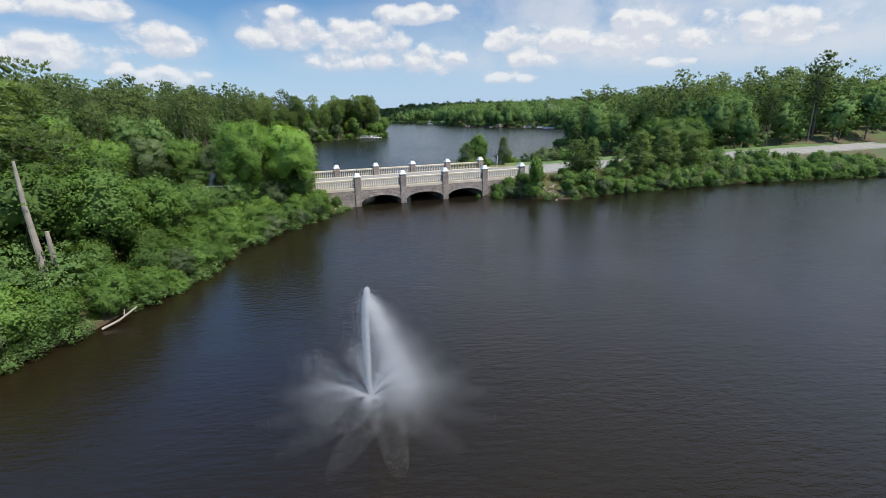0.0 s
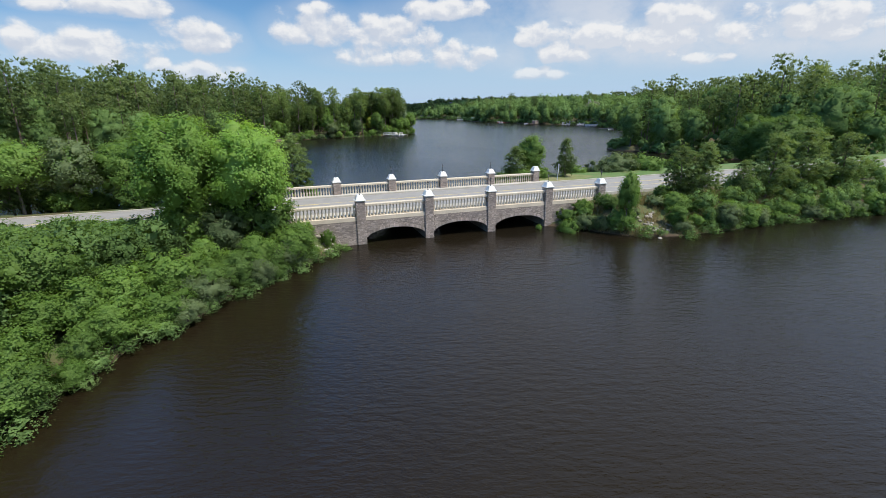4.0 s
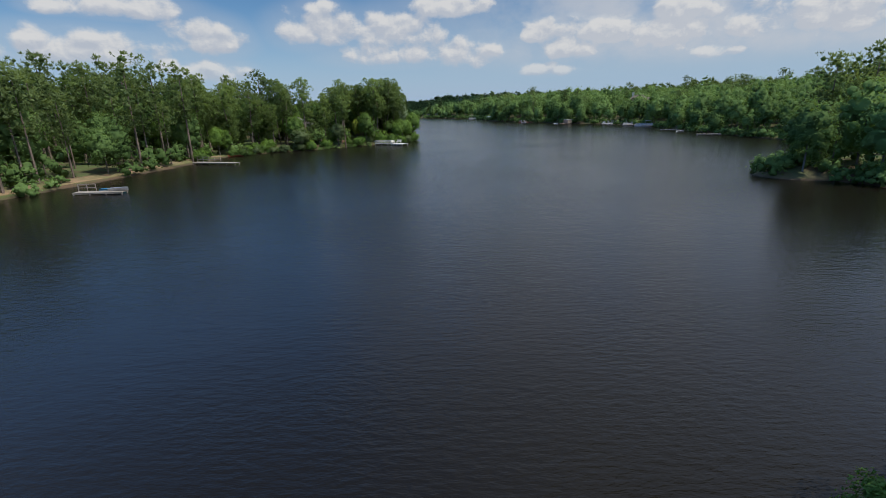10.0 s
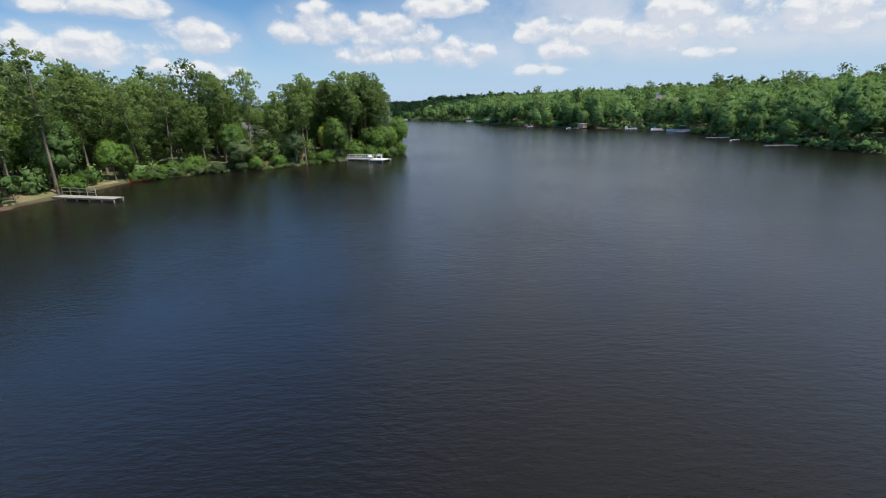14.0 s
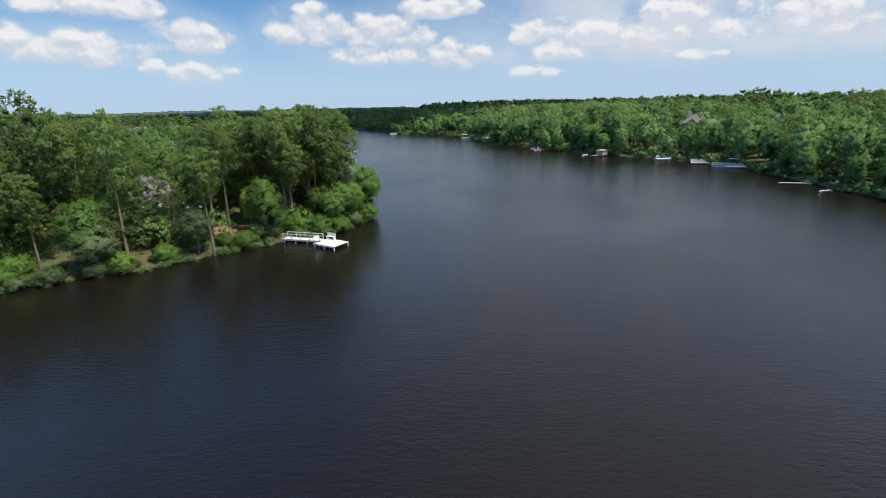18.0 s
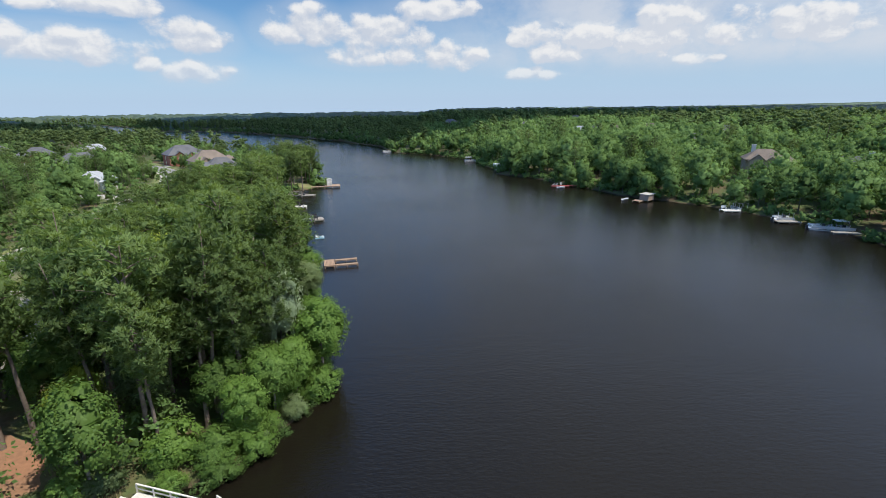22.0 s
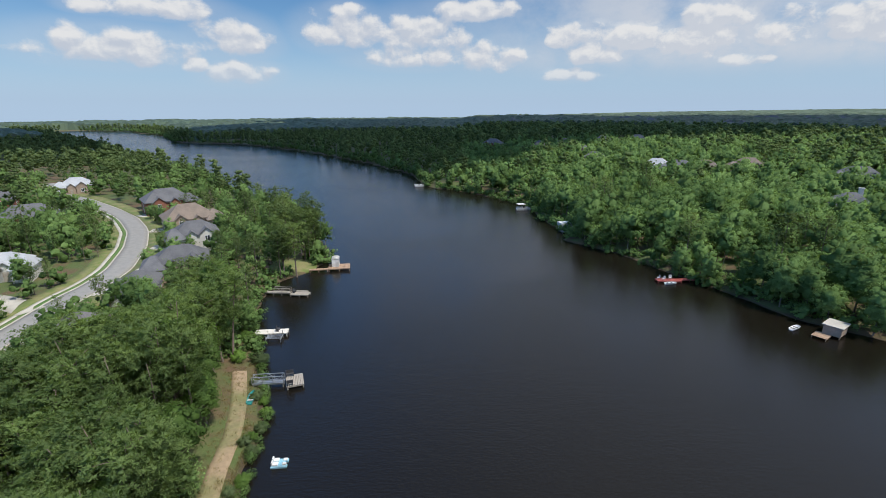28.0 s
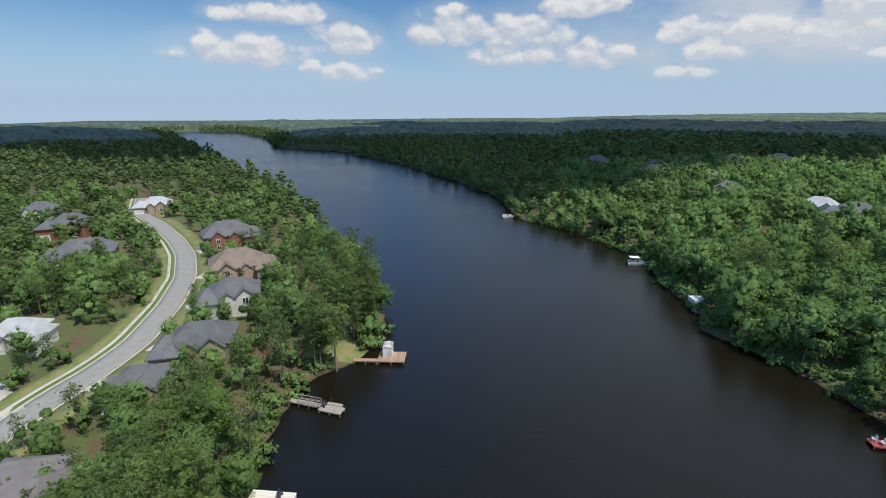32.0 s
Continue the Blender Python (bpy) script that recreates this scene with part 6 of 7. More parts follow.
# deck and white posts behind the house on the point
house_deck = thing("garden_deck", pose(-35, 166.6, ground_z(-35, 166.6), 0, 0, -30), "weathered timber deck with white rails behind the house", "deck")
for k in range(14):
    bm = bmesh.new()
    box(bm, -3 + 0.43 * k, -3 + 0.43 * k + 0.41, -1.3, 1.3, 1.5, 1.56)
    part("plank", bm, GREY_WOOD, house_deck)
for x in (-3, -1, 1, 3):
    bm = bmesh.new()
    box(bm, x - 0.07, x + 0.07, -1.32, -1.18, -0.5, 2.5)
    part("post", bm, WHITE_PAINT, house_deck)
bm = bmesh.new()
box(bm, -3.1, 3.1, -1.31, -1.19, 2.46, 2.56)
part("rail", bm, WHITE_PAINT, house_deck)


# ---- docks ----
bm = bmesh.new()
chamfer_box(bm, -0.5, 0.5, -0.5, 0.5, -0.5, 0.5, 0.08)
UNIT = {}


def slab(name, parent, x0, x1, y0, y1, z0, z1, mat, label=""):
    """A board or beam: one shared body of each material, stretched."""
    if mat.name not in UNIT:
        bmu = bmesh.new()
        box(bmu, -0.5, 0.5, -0.5, 0.5, -0.5, 0.5)
        UNIT[mat.name] = mesh_of("board_" + mat.name, bmu, mat)
    return part(name, UNIT[mat.name], mat, parent, label, m=Matrix.LocRotScale(((x0 + x1) / 2, (y0 + y1) / 2, (z0 + z1) / 2), None, (x1 - x0, y1 - y0, z1 - z0)))


def round_post(parent, x, y, z0, z1, r, mat, name="post"):
    key = "post_" + mat.name
    if key not in UNIT:
        bmu = bmesh.new()
        lathe(bmu, [(1.0, 0.0), (1.0, 0.97), (0.8, 1.0)], 8)
        UNIT[key] = mesh_of(key, bmu, mat, True)
    return part(name, UNIT[key], mat, parent, m=Matrix.LocRotScale((x, y, z0), None, (r, r, z1 - z0)))


def decking(parent, x0, x1, y0, y1, z, mat, across=True, wide=0.22):
    """Planks with gaps on joists, posts down into the water."""
    if across:
        n = max(2, round((x1 - x0) / wide))
        for i in range(n):
            a = x0 + (x1 - x0) * i / n
            slab("plank", parent, a, a + (x1 - x0) / n - 0.025, y0, y1, z - 0.05, z, mat)
    else:
        n = max(2, round((y1 - y0) / wide))
        for i in range(n):
            a = y0 + (y1 - y0) * i / n
            slab("plank", parent, x0, x1, a, a + (y1 - y0) / n - 0.025, z - 0.05, z, mat)
    slab("joist", parent, x0 + 0.02, x1 - 0.02, y0 + 0.02, y0 + 0.1, z - 0.22, z - 0.053, mat)
    slab("joist", parent, x0 + 0.02, x1 - 0.02, y1 - 0.1, y1 - 0.02, z - 0.22, z - 0.053, mat)
    for x in np.linspace(x0 + 0.15, x1 - 0.15, max(2, round((x1 - x0) / 2.2) + 1)):
        for y in (y0 + 0.12, y1 - 0.12):
            round_post(parent, x, y, -2.4, z - 0.06, 0.09, mat)


def railing(parent, x0, x1, y, z, mat, truss=False, tall=0.95):
    for x in np.linspace(x0, x1, max(2, round((x1 - x0) / 1.5) + 1)):
        slab("rail_post", parent, x - 0.04, x + 0.04, y - 0.04, y + 0.04, z, z + tall, mat)
    slab("rail", parent, x0, x1, y - 0.05, y + 0.05, z + tall, z + tall + 0.07, mat)
    slab("rail", parent, x0, x1, y - 0.03, y + 0.03, z + 0.47 * tall, z + 0.47 * tall + 0.08, mat)
    if truss:
        n = max(2, round((x1 - x0) / 1.1))
        for i in range(n):
            a, b = x0 + (x1 - x0) * i / n, x0 + (x1 - x0) * (i + 1) / n
            bmb = bmesh.new()
            p, q = ((a, y, z + 0.05), (b, y, z + tall)) if i % 2 else ((a, y, z + tall), (b, y, z + 0.05))
            tube(bmb, [p, q], [0.03, 0.03], 5)
            part("brace", bmb, mat, parent)


def bench(parent, x, y, z, turn, long, mat):
    m = pose(x, y, z, 0, 0, turn)
    bmb = bmesh.new()
    box(bmb, -long / 2, long / 2, -0.2, 0.2, 0.40, 0.46)
    box(bmb, -long / 2, long / 2, 0.18, 0.25, 0.46, 0.9)
    for sx in (-long / 2 + 0.08, long / 2 - 0.08):
        box(bmb, sx - 0.05, sx + 0.05, -0.18, 0.22, 0.0, 0.40)
    part("bench", bmb, mat, parent, m=m)


def dock(x, y, turn, label):
    return thing("dock", pose(x, y, 0, 0, 0, turn), label, "dock", "docks on the lake")


white_dock = dock(-8.2, 154.3, -32, "white painted timber dock with railed gangway and benches")
decking(white_dock, -0.2, 3.7, -1.5, 1.5, 0.56, WHITE_WOOD, False)
gang = thing("gangway", pose(-13.9, 156.4, 0, 0, 0, -17), "white railed timber gangway to the dock", "gangway")
decking(gang, 0, 5.9, -0.65, 0.65, 0.6, WHITE_WOOD)
railing(gang, 0.05, 5.8, -0.6, 0.6, WHITE_WOOD, tall=0.7), railing(gang, 0.05, 5.8, 0.6, 0.6, WHITE_WOOD, tall=0.7)
bench(white_dock, 0.6, 1.2, 0.56, 0, 1.5, WHITE_WOOD), bench(white_dock, 0.1, -0.9, 0.56, 90, 1.1, WHITE_WOOD)

h_dock = dock(-11.2, 207.2, 13, "tan floating dock with two finger piers")
decking(h_dock, 0, 1.8, -1.75, 1.75, 0.55, TAN_WOOD)
decking(h_dock, 1.85, 5.7, 1.0, 1.75, 0.5, TAN_WOOD), decking(h_dock, 1.85, 5.7, -1.75, -1.0, 0.5, TAN_WOOD)
gang = thing("gangway", pose(-11.2, 207.0, 0, 0, 0, 7), "galvanised truss gangway to the tan dock", "gangway")
decking(gang, -4.4, -0.1, -0.55, 0.55, 0.75, METAL), railing(gang, -4.4, -0.1, -0.5, 0.75, METAL, True), railing(gang, -4.4, -0.1, 0.5, 0.75, METAL, True)

grey_dock = dock(-19.6, 241.0, 22, "weathered grey square dock with dark seats")
decking(grey_dock, -1.1, 1.3, -1.5, 1.5, 0.6, GREY_WOOD)
bench(grey_dock, -0.5, 1.2, 0.6, 0, 1.1, DARK_SEAT), bench(grey_dock, -0.6, -1.2, 0.6, 180, 0.9, DARK_SEAT)
gang = thing("gangway", pose(-20.7, 240.5, 0, 0, 0, 8), "grey metal railed gangway", "gangway")
decking(gang, -4.4, -0.1, -0.5, 0.5, 0.75, METAL), railing(gang, -4.4, -0.1, -0.45, 0.75, METAL, True), railing(gang, -4.4, -0.1, 0.45, 0.75, METAL, True)

lift_dock = dock(-27.6, 255.2, 8, "white dock with a metal boat lift beside it")
decking(lift_dock, -3.6, 1.9, -0.2, 1.5, 0.7, WHITE_WOOD, False)
for x in (-1.2, 1.2):
    for y in (-2.3, -0.5):
        round_post(lift_dock, x, y, -2.2, 1.4, 0.06, METAL, "lift_post")
    slab("lift_beam", lift_dock, x - 0.07, x + 0.07, -2.4, -0.35, 0.45, 0.57, METAL)
for y in (-2.0, -1.6, -1.2, -0.8):
    slab("lift_bunk", lift_dock, -1.3, 1.3, y - 0.06, y + 0.06, 0.58, 0.66, METAL)
bench(lift_dock, 0.2, 0.7, 0.7, 90, 0.8, DARK_SEAT)

long_dock = dock(-29.6, 273.6, -3, "weathered grey dock with a railed gangway")
decking(long_dock, -1.8, 2.1, -1.0, 0.7, 0.55, GREY_WOOD), decking(long_dock, -1.2, 1.4, 0.75, 1.4, 0.6, GREY_WOOD)
decking(long_dock, -7.6, -1.85, -0.5, 0.5, 0.65, GREY_WOOD), railing(long_dock, -5.6, -1.9, 0.45, 0.65, GREY_WOOD, True), railing(long_dock, -5.6, -1.9, -0.45, 0.65, GREY_WOOD)
round_post(long_dock, -0.6, 1.2, 0.6, 1.9, 0.05, DARK_SEAT), bench(long_dock, -1.2, 0.2, 0.55, 90, 0.9, DARK_SEAT)

cover_dock = dock(-25.5, 290.6, 12, "brown timber dock with a white canvas boat cover")
decking(cover_dock, -2.6, 2.5, -1.7, 2.0, 0.7, TAN_WOOD), decking(cover_dock, -7.0, -2.65, -1.7, -0.7, 0.7, TAN_WOOD)
boat_cover = thing("boat_cover", pose(-26.6, 291.4, 0.7, 0, 0, 12), "white canvas cover on a square frame standing on the dock", "boat cover")
bm = bmesh.new()
box(bm, -0.85, 0.85, -1.2, 1.2, 0.0, 1.75)
part("side", bm, CANVAS, boat_cover, "grey-white canvas sides")
bm = bmesh.new()
for i in range(8):
    a0, a1 = math.pi * i / 8, math.pi * (i + 1) / 8
    p = [(-0.95 * math.cos(a), y, 1.75 + 0.4 * math.sin(a)) for a in (a0, a1) for y in (-1.3, 1.3)]
    q = [bm.verts.new(v) for v in (p[0], p[1], p[3], p[2])]
    bm.faces.new(q)
bmesh.ops.solidify(bm, geom=bm.faces[:], thickness=0.05)
part("top", bm, CANVAS, boat_cover, "rounded white canvas top")

tee_dock = dock(-58.5, 340, 8, "grey timber dock with a moored boat")
decking(tee_dock, -6, 2.2, -0.6, 0.6, 0.6, GREY_WOOD), decking(tee_dock, -2.2, -0.8, -2.6, -0.65, 0.6, GREY_WOOD)
old_dock = dock(-41.5, 115.2, -15, "weathered grey fishing dock with rails")
decking(old_dock, -5.5, 5.0, -0.8, 0.8, 0.5, GREY_WOOD), railing(old_dock, -5.4, 0.4, 0.75, 0.5, GREY_WOOD)
kayak_dock = dock(-42.2, 82.0, 3, "low weathered dock holding kayaks")
decking(kayak_dock, -4.0, 2.8, -0.9, 0.6, 0.4, GREY_WOOD), railing(kayak_dock, -3.9, -1.5, 0.5, 0.4, GREY_WOOD)


def hull(name, x, y, z, turn, long, wide, mat, label, category="boat", deep=0.45, group="boats"):
    """A small open boat with a pointed bow, thwarts and a hollow inside."""
    boat = thing(name, pose(x, y, z, 0, 0, turn), label, category, group)
    bm = bmesh.new()
    rows = []
    for i in range(9):
        t = i / 8
        half = wide / 2 * (0.82 + 0.18 * math.sin(t * 2.2)) * math.sqrt(max(0.002, 1 - max(0, (t - 0.45) / 0.55) ** 2.2))
        xx, rise = (t - 0.5) * long, 0.12 * t * t
        rows.append([bm.verts.new(p) for p in ((xx, -half, deep + rise), (xx, -half * 0.7, 0.06 + rise * 0.6), (xx, 0, rise * 0.4), (xx, half * 0.7, 0.06 + rise * 0.6), (xx, half, deep + rise), (xx, half * 0.86, deep + rise - 0.02), (xx, half * 0.6, deep * 0.4), (xx, -half * 0.6, deep * 0.4), (xx, -half * 0.86, deep + rise - 0.02))])
    for a, b in zip(rows[:-1], rows[1:]):
        for i in range(9):
            bm.faces.new((a[i], a[(i + 1) % 9], b[(i + 1) % 9], b[i]))
    bm.faces.new(rows[0][::-1]), bm.faces.new(rows[-1])
    part("hull", bm, mat, boat, smooth=False)
    for s in (-0.25, 0.1):
        slab("seat", boat, s * long - 0.12, s * long + 0.12, -wide * 0.38, wide * 0.38, deep - 0.1, deep - 0.05, WHITE_PAINT if mat != WHITE_PAINT else DARK_SEAT)
    return boat


def pontoon(x, y, turn, long=5.6, cover=True):
    boat = thing("pontoon_boat", pose(x, y, 0, 0, 0, turn), "white pontoon boat with a railed deck and canopy", "boat", "boats")
    for s in (-0.85, 0.85):
        bm = bmesh.new()
        tube(bm, [(-long / 2, s, 0.1), (long / 2 - 0.6, s, 0.1), (long / 2, s, 0.25)], [0.3, 0.3, 0.06], 10)
        part("pontoon", bm, METAL, boat, smooth=True)
    slab("deck", boat, -long / 2, long / 2 - 0.3, -1.2, 1.2, 0.42, 0.5, WHITE_PAINT)
    for s in (-1.17, 1.17):
        slab("side_panel", boat, -long / 2 + 0.3, long / 2 - 0.6, s - 0.03, s + 0.03, 0.55, 1.05, WHITE_PAINT)
        slab("rail", boat, -long / 2 + 0.3, long / 2 - 0.6, s - 0.04, s + 0.04, 1.1, 1.15, METAL)
    for sx in (-long * 0.32, long * 0.2):
        slab("seat", boat, sx - 0.4, sx + 0.4, -1.05, -0.5, 0.5, 0.95, CANVAS), slab("seat", boat, sx - 0.4, sx + 0.4, 0.5, 1.05, 0.5, 0.95, CANVAS)
    slab("console", boat, 0.1, 0.5, 0.3, 0.9, 0.5, 1.3, DARK_SEAT), slab("motor", boat, -long / 2 - 0.3, -long / 2, -0.2, 0.2, 0.1, 0.95, DARK_SEAT)
    if cover:
        slab("canopy", boat, -long * 0.42, 0.4, -1.15, 1.15, 2.3, 2.36, CANVAS)
        for px in (-long * 0.4, 0.3):
            for py in (-1.1, 1.1):
                round_post(boat, px, py, 0.5, 2.3, 0.025, METAL, "canopy_pole")
    return boat


def pedal_boat(x, y, turn, mat=None):
    mat = mat or PALE_BLUE
    boat = thing("pedal_boat", pose(x, y, 0, 0, 0, turn), "pale blue pedal boat with two white bucket seats", "boat", "boats")
    boat.scale = (0.8, 0.8, 0.8)
    bm = bmesh.new()
    for s in (-0.55, 0.55):
        chamfer_box(bm, -1.1, 1.1, s - 0.28, s + 0.28, -0.1, 0.32, 0.1)
    chamfer_box(bm, -0.9, 0.8, -0.4, 0.4, 0.1, 0.36, 0.05)
    part("hull", bm, mat, boat, "pale blue plastic hull")
    for s in (-0.42, 0.42):
        bm = bmesh.new()
        chamfer_box(bm, -0.75, -0.1, s - 0.3, s + 0.3, 0.36, 0.55, 0.05)
        box(bm, -0.85, -0.7, s - 0.28, s + 0.28, 0.4, 1.0, Matrix.Rotation(-0.15, 4, "Y"))
        part("seat", bm, WHITE_PAINT, boat, "white plastic bucket seat")
        bm = bmesh.new()
        chamfer_box(bm, 0.45, 1.0, s - 0.2, s + 0.2, 0.3, 0.62, 0.12)
        part("bow_cowl", bm, WHITE_PAINT, boat)
    return boat


pedal_boat(-15.8, 225.2, 8)
hull("rowing_boat", 63.0, 261.2, 0.0, 30, 2.6, 1.1, WHITE_PAINT, "small white boat moored beside the boathouse deck", deep=0.4)
hull("kayak", -43.2, 85.0, 0.02, 10, 3.4, 0.75, BLUE_PAINT, "blue kayak lying beside the low dock", deep=0.3)
hull("rowing_boat", -40.4, 82.2, 0.42, 5, 2.6, 0.9, METAL, "grey metal rowing boat lying on the low dock", deep=0.4)
hull("canoe", -44.6, 132.2, ground_z(-44.6, 132.2), 40, 3.6, 0.85, RED_PAINT, "red canoe pulled up on the bank", deep=0.4)
hull("dinghy", -23.8, 236.6, ground_z(-23.8, 236.6), 100, 2.8, 1.0, TEAL_PAINT, "teal dinghy lying upturned on the bank", deep=0.4)
hull("motor_boat", -56.6, 342.0, -0.05, 100, 4.8, 1.9, WHITE_PAINT, "white motor boat moored at a dock", deep=0.7)

# right shore
boathouse = thing("boathouse", pose(68.2, 259.2, 0, 0, 0, 38), "small tan boathouse with a flat pale roof over the water", "boathouse")
boathouse.scale = (0.85, 0.85, 0.85)
for sx in (-1.9, 1.9):
    slab("wall", boathouse, sx - 0.06, sx + 0.06, -1.5, 1.5, 0.5, 2.35, TAN_BRICK, "tan boarded wall")
for sy in (-1.5, 1.5):
    for k in range(13):
        slab("board", boathouse, -1.84 + 0.283 * k, -1.84 + 0.283 * k + 0.265, sy - 0.04, sy + 0.04, 0.5, 2.33, TAN_BRICK)
slab("roof", boathouse, -2.2, 2.2, -1.8, 1.8, 2.36, 2.5, PALE_CONCRETE, "flat pale roof")
slab("floor", boathouse, -1.85, 1.85, -1.45, 1.45, 0.4, 0.5, TAN_WOOD)
for sx in (-1.8, 1.8):
    for sy in (-1.4, 1.4):
        round_post(boathouse, sx, sy, -2.4, 0.42, 0.1, TAN_WOOD)
d = dock(65.6, 258.4, 38, "brown boarded deck beside the boathouse")
decking(d, -1.6, 1.0, -1.1, 1.1, 0.45, TAN_WOOD)
red_dock = dock(51.6, 284.6, 0, "red-stained timber dock with white chairs")
decking(red_dock, -3.8, 1.6, -1.1, 0.7, 0.5, RED_WOOD), decking(red_dock, 1.65, 5.4, -0.3, 0.7, 0.55, RED_WOOD)
for x, y in ((-3.2, 0.2), (-2.4, -0.5), (-0.6, 0.3)):
    chair = thing("deck_chair", pose(51.6 + x, 284.6 + y, 0.5, 0, 0, 30 * x), "white slatted chair standing on the red dock", "chair", "chairs on the red dock")
    slab("seat", chair, -0.28, 0.28, -0.25, 0.25, 0.36, 0.42, WHITE_PAINT), slab("backrest", chair, -0.28, 0.28, 0.22, 0.28, 0.42, 0.95, WHITE_PAINT)
    for sx in (-0.26, 0.22):
        slab("leg", chair, sx, sx + 0.04, -0.25, -0.21, 0, 0.36, WHITE_PAINT), slab("leg", chair, sx, sx + 0.04, 0.21, 0.25, 0, 0.36, WHITE_PAINT)
        slab("armrest", chair, sx, sx + 0.05, -0.25, 0.22, 0.58, 0.62, WHITE_PAINT)
hull("rowing_boat", 50.4, 282.9, 0.0, 5, 2.6, 1.0, WHITE_PAINT, "small white boat moored at the red dock", deep=0.4)
lift = dock(37.4, 328.4, 15, "grey dock with a white roofed boat lift")
decking(lift, -2.6, 0.6, -1.4, 0.4, 0.5, GREY_WOOD), decking(lift, 0.65, 4.2, 0.9, 1.7, 0.5, GREY_WOOD)
for x in (-1.6, 2.0):
    for y in (0.8, 3.2):
        round_post(lift, x, y, -2.2, 2.5, 0.08, WHITE_WOOD, "roof_post")
slab("lift_roof", lift, -2.0, 2.4, 0.5, 3.5, 2.5, 2.68, WHITE_PAINT, "flat white roof")
slab("fascia", lift, -2.0, 2.4, 0.5, 0.55, 1.7, 2.5, CANVAS), slab("fascia", lift, -2.0, -1.95, 0.55, 3.5, 1.7, 2.5, CANVAS)
pontoon(27.6, 361.5, 10, 5.8)
pontoon(-17.0, 415.6, 30, 5.0, False)
d = dock(83.2, 244.2, -4, "timber dock with metal boat-lift posts")
decking(d, -2.6, 1.6, -1.3, 1.2, 0.5, WHITE_WOOD, False)
for x in (0.4, 2.0, 2.6, 4.0):
    for y in (0.4, 2.2):
        round_post(d, x, y, -2.2, 2.1, 0.08, METAL, "lift_post")
for x in (0.4, 2.0, 2.6, 4.0):
    slab("lift_beam", d, x - 0.06, x + 0.06, 0.3, 2.3, 1.9, 2.0, METAL)
bench(d, -1.6, 0.8, 0.5, 0, 1.2, WHITE_PAINT)
hull("motor_boat", 84.9, 245.6, 0.2, 90, 3.6, 1.6, WHITE_PAINT, "white motor boat hanging in a lift", deep=0.6)
d = dock(88.2, 231.6, -8, "grey dock with a lifted white boat")
decking(d, -2.6, 2.4, -1.1, 1.0, 0.5, GREY_WOOD)
for x in (-0.6, 1.8):
    for y in (1.3, 3.0):
        round_post(d, x, y, -2.2, 2.0, 0.07, METAL, "lift_post")
pontoon(88.8, 233.6, -8, 4.6, False)
d = dock(92.4, 221.6, -15, "low grey dock beside moored boats")
decking(d, -2.2, 3.0, -1.0, 0.4, 0.5, GREY_WOOD)
pontoon(91.0, 225.2, -20, 5.4, False), pontoon(94.2, 223.6, -20, 4.6)
d = dock(88.0, 193.4, -18, "weathered narrow floating dock")
decking(d, -2.6, 3.6, -0.6, 0.6, 0.4, GREY_WOOD)
hull("rowing_boat", 87.6, 183.4, 0.0, 5, 2.6, 1.1, METAL, "small grey metal boat moored by the bank", deep=0.4)
d = dock(86.4, 165.6, -10, "weathered low dock under overhanging trees")
decking(d, -2.2, 4.6, -0.6, 0.6, 0.45, GREY_WOOD)


# ---- small things by the bridge ----
post = thing("marker_post", pose(21.4, 18.8, 2.1, 0, 3), "white round marker post beside the road", "post")
round_post(post, 0, 0, 0, 2.15, 0.06, WHITE_PAINT, "shaft")
bm = bmesh.new()
lathe(bm, [(0.07, 2.15), (0.07, 2.2), (0.025, 2.25)], 8)
part("cap", bm, WHITE_PAINT, post)

rr2 = random.Random(12)


def boulder(x, y, size):
    bm = bmesh.new()
    bmesh.ops.create_icosphere(bm, subdivisions=2, radius=size)
    for v in bm.verts:
        v.co *= 1 + 0.3 * noise.noise(v.co * 2.1 / size + Vector((x, y, 0))) + rr2.uniform(-0.04, 0.04)
        v.co.z *= 0.65
    ob = new("boulder", mesh_of("boulder", bm, ROCK))
    ob.matrix_basis = pose(x, y, ground_z(x, y) + size * 0.2, 0, 0, rr2.uniform(0, 360))
    return tagged(ob, "pale broken riprap stone on the bank", "boulder", "riprap stones by the bridge")


for _ in range(34):
    boulder(26.3 + rr2.gauss(0, 0.75), 2.7 + rr2.gauss(0, 0.9), rr2.uniform(0.09, 0.22))
for _ in range(14):
    boulder(-2.6 + rr2.gauss(0, 0.6), -2.4 + rr2.gauss(0, 0.8), rr2.uniform(0.12, 0.3))

snag = thing("dead_tree", pose(-16.28, -31.13, ground_z(-16.28, -31.13) - 0.3, 0, 0, 0), "leaning bleached dead pine trunk, broken off", "dead tree")
bm = bmesh.new()
tube(bm, [(0.12, 0, 0), (0.05, 0.05, 3.0), (-0.03, -0.02, 6.0), (0.0, 0.0, 8.7)], [0.24, 0.2, 0.15, 0.08], 9)
part("trunk", bm, DEAD_WOOD, snag)
bm = bmesh.new()
tube(bm, [(0.85, 0.1, 0), (0.82, 0.05, 2.2), (0.84, 0.0, 4.5)], [0.2, 0.17, 0.11], 8)
part("stump", bm, DEAD_WOOD, snag)
bm = bmesh.new()
tube(bm, [(0.5, 0.4, 0.1), (1.2, 1.0, 0.3), (1.9, 1.9, 0.7)], [0.075, 0.065, 0.045], 8)
tube(bm, [(1.4, 1.25, 0.4), (1.3, 1.7, 0.7)], [0.04, 0.02], 6)
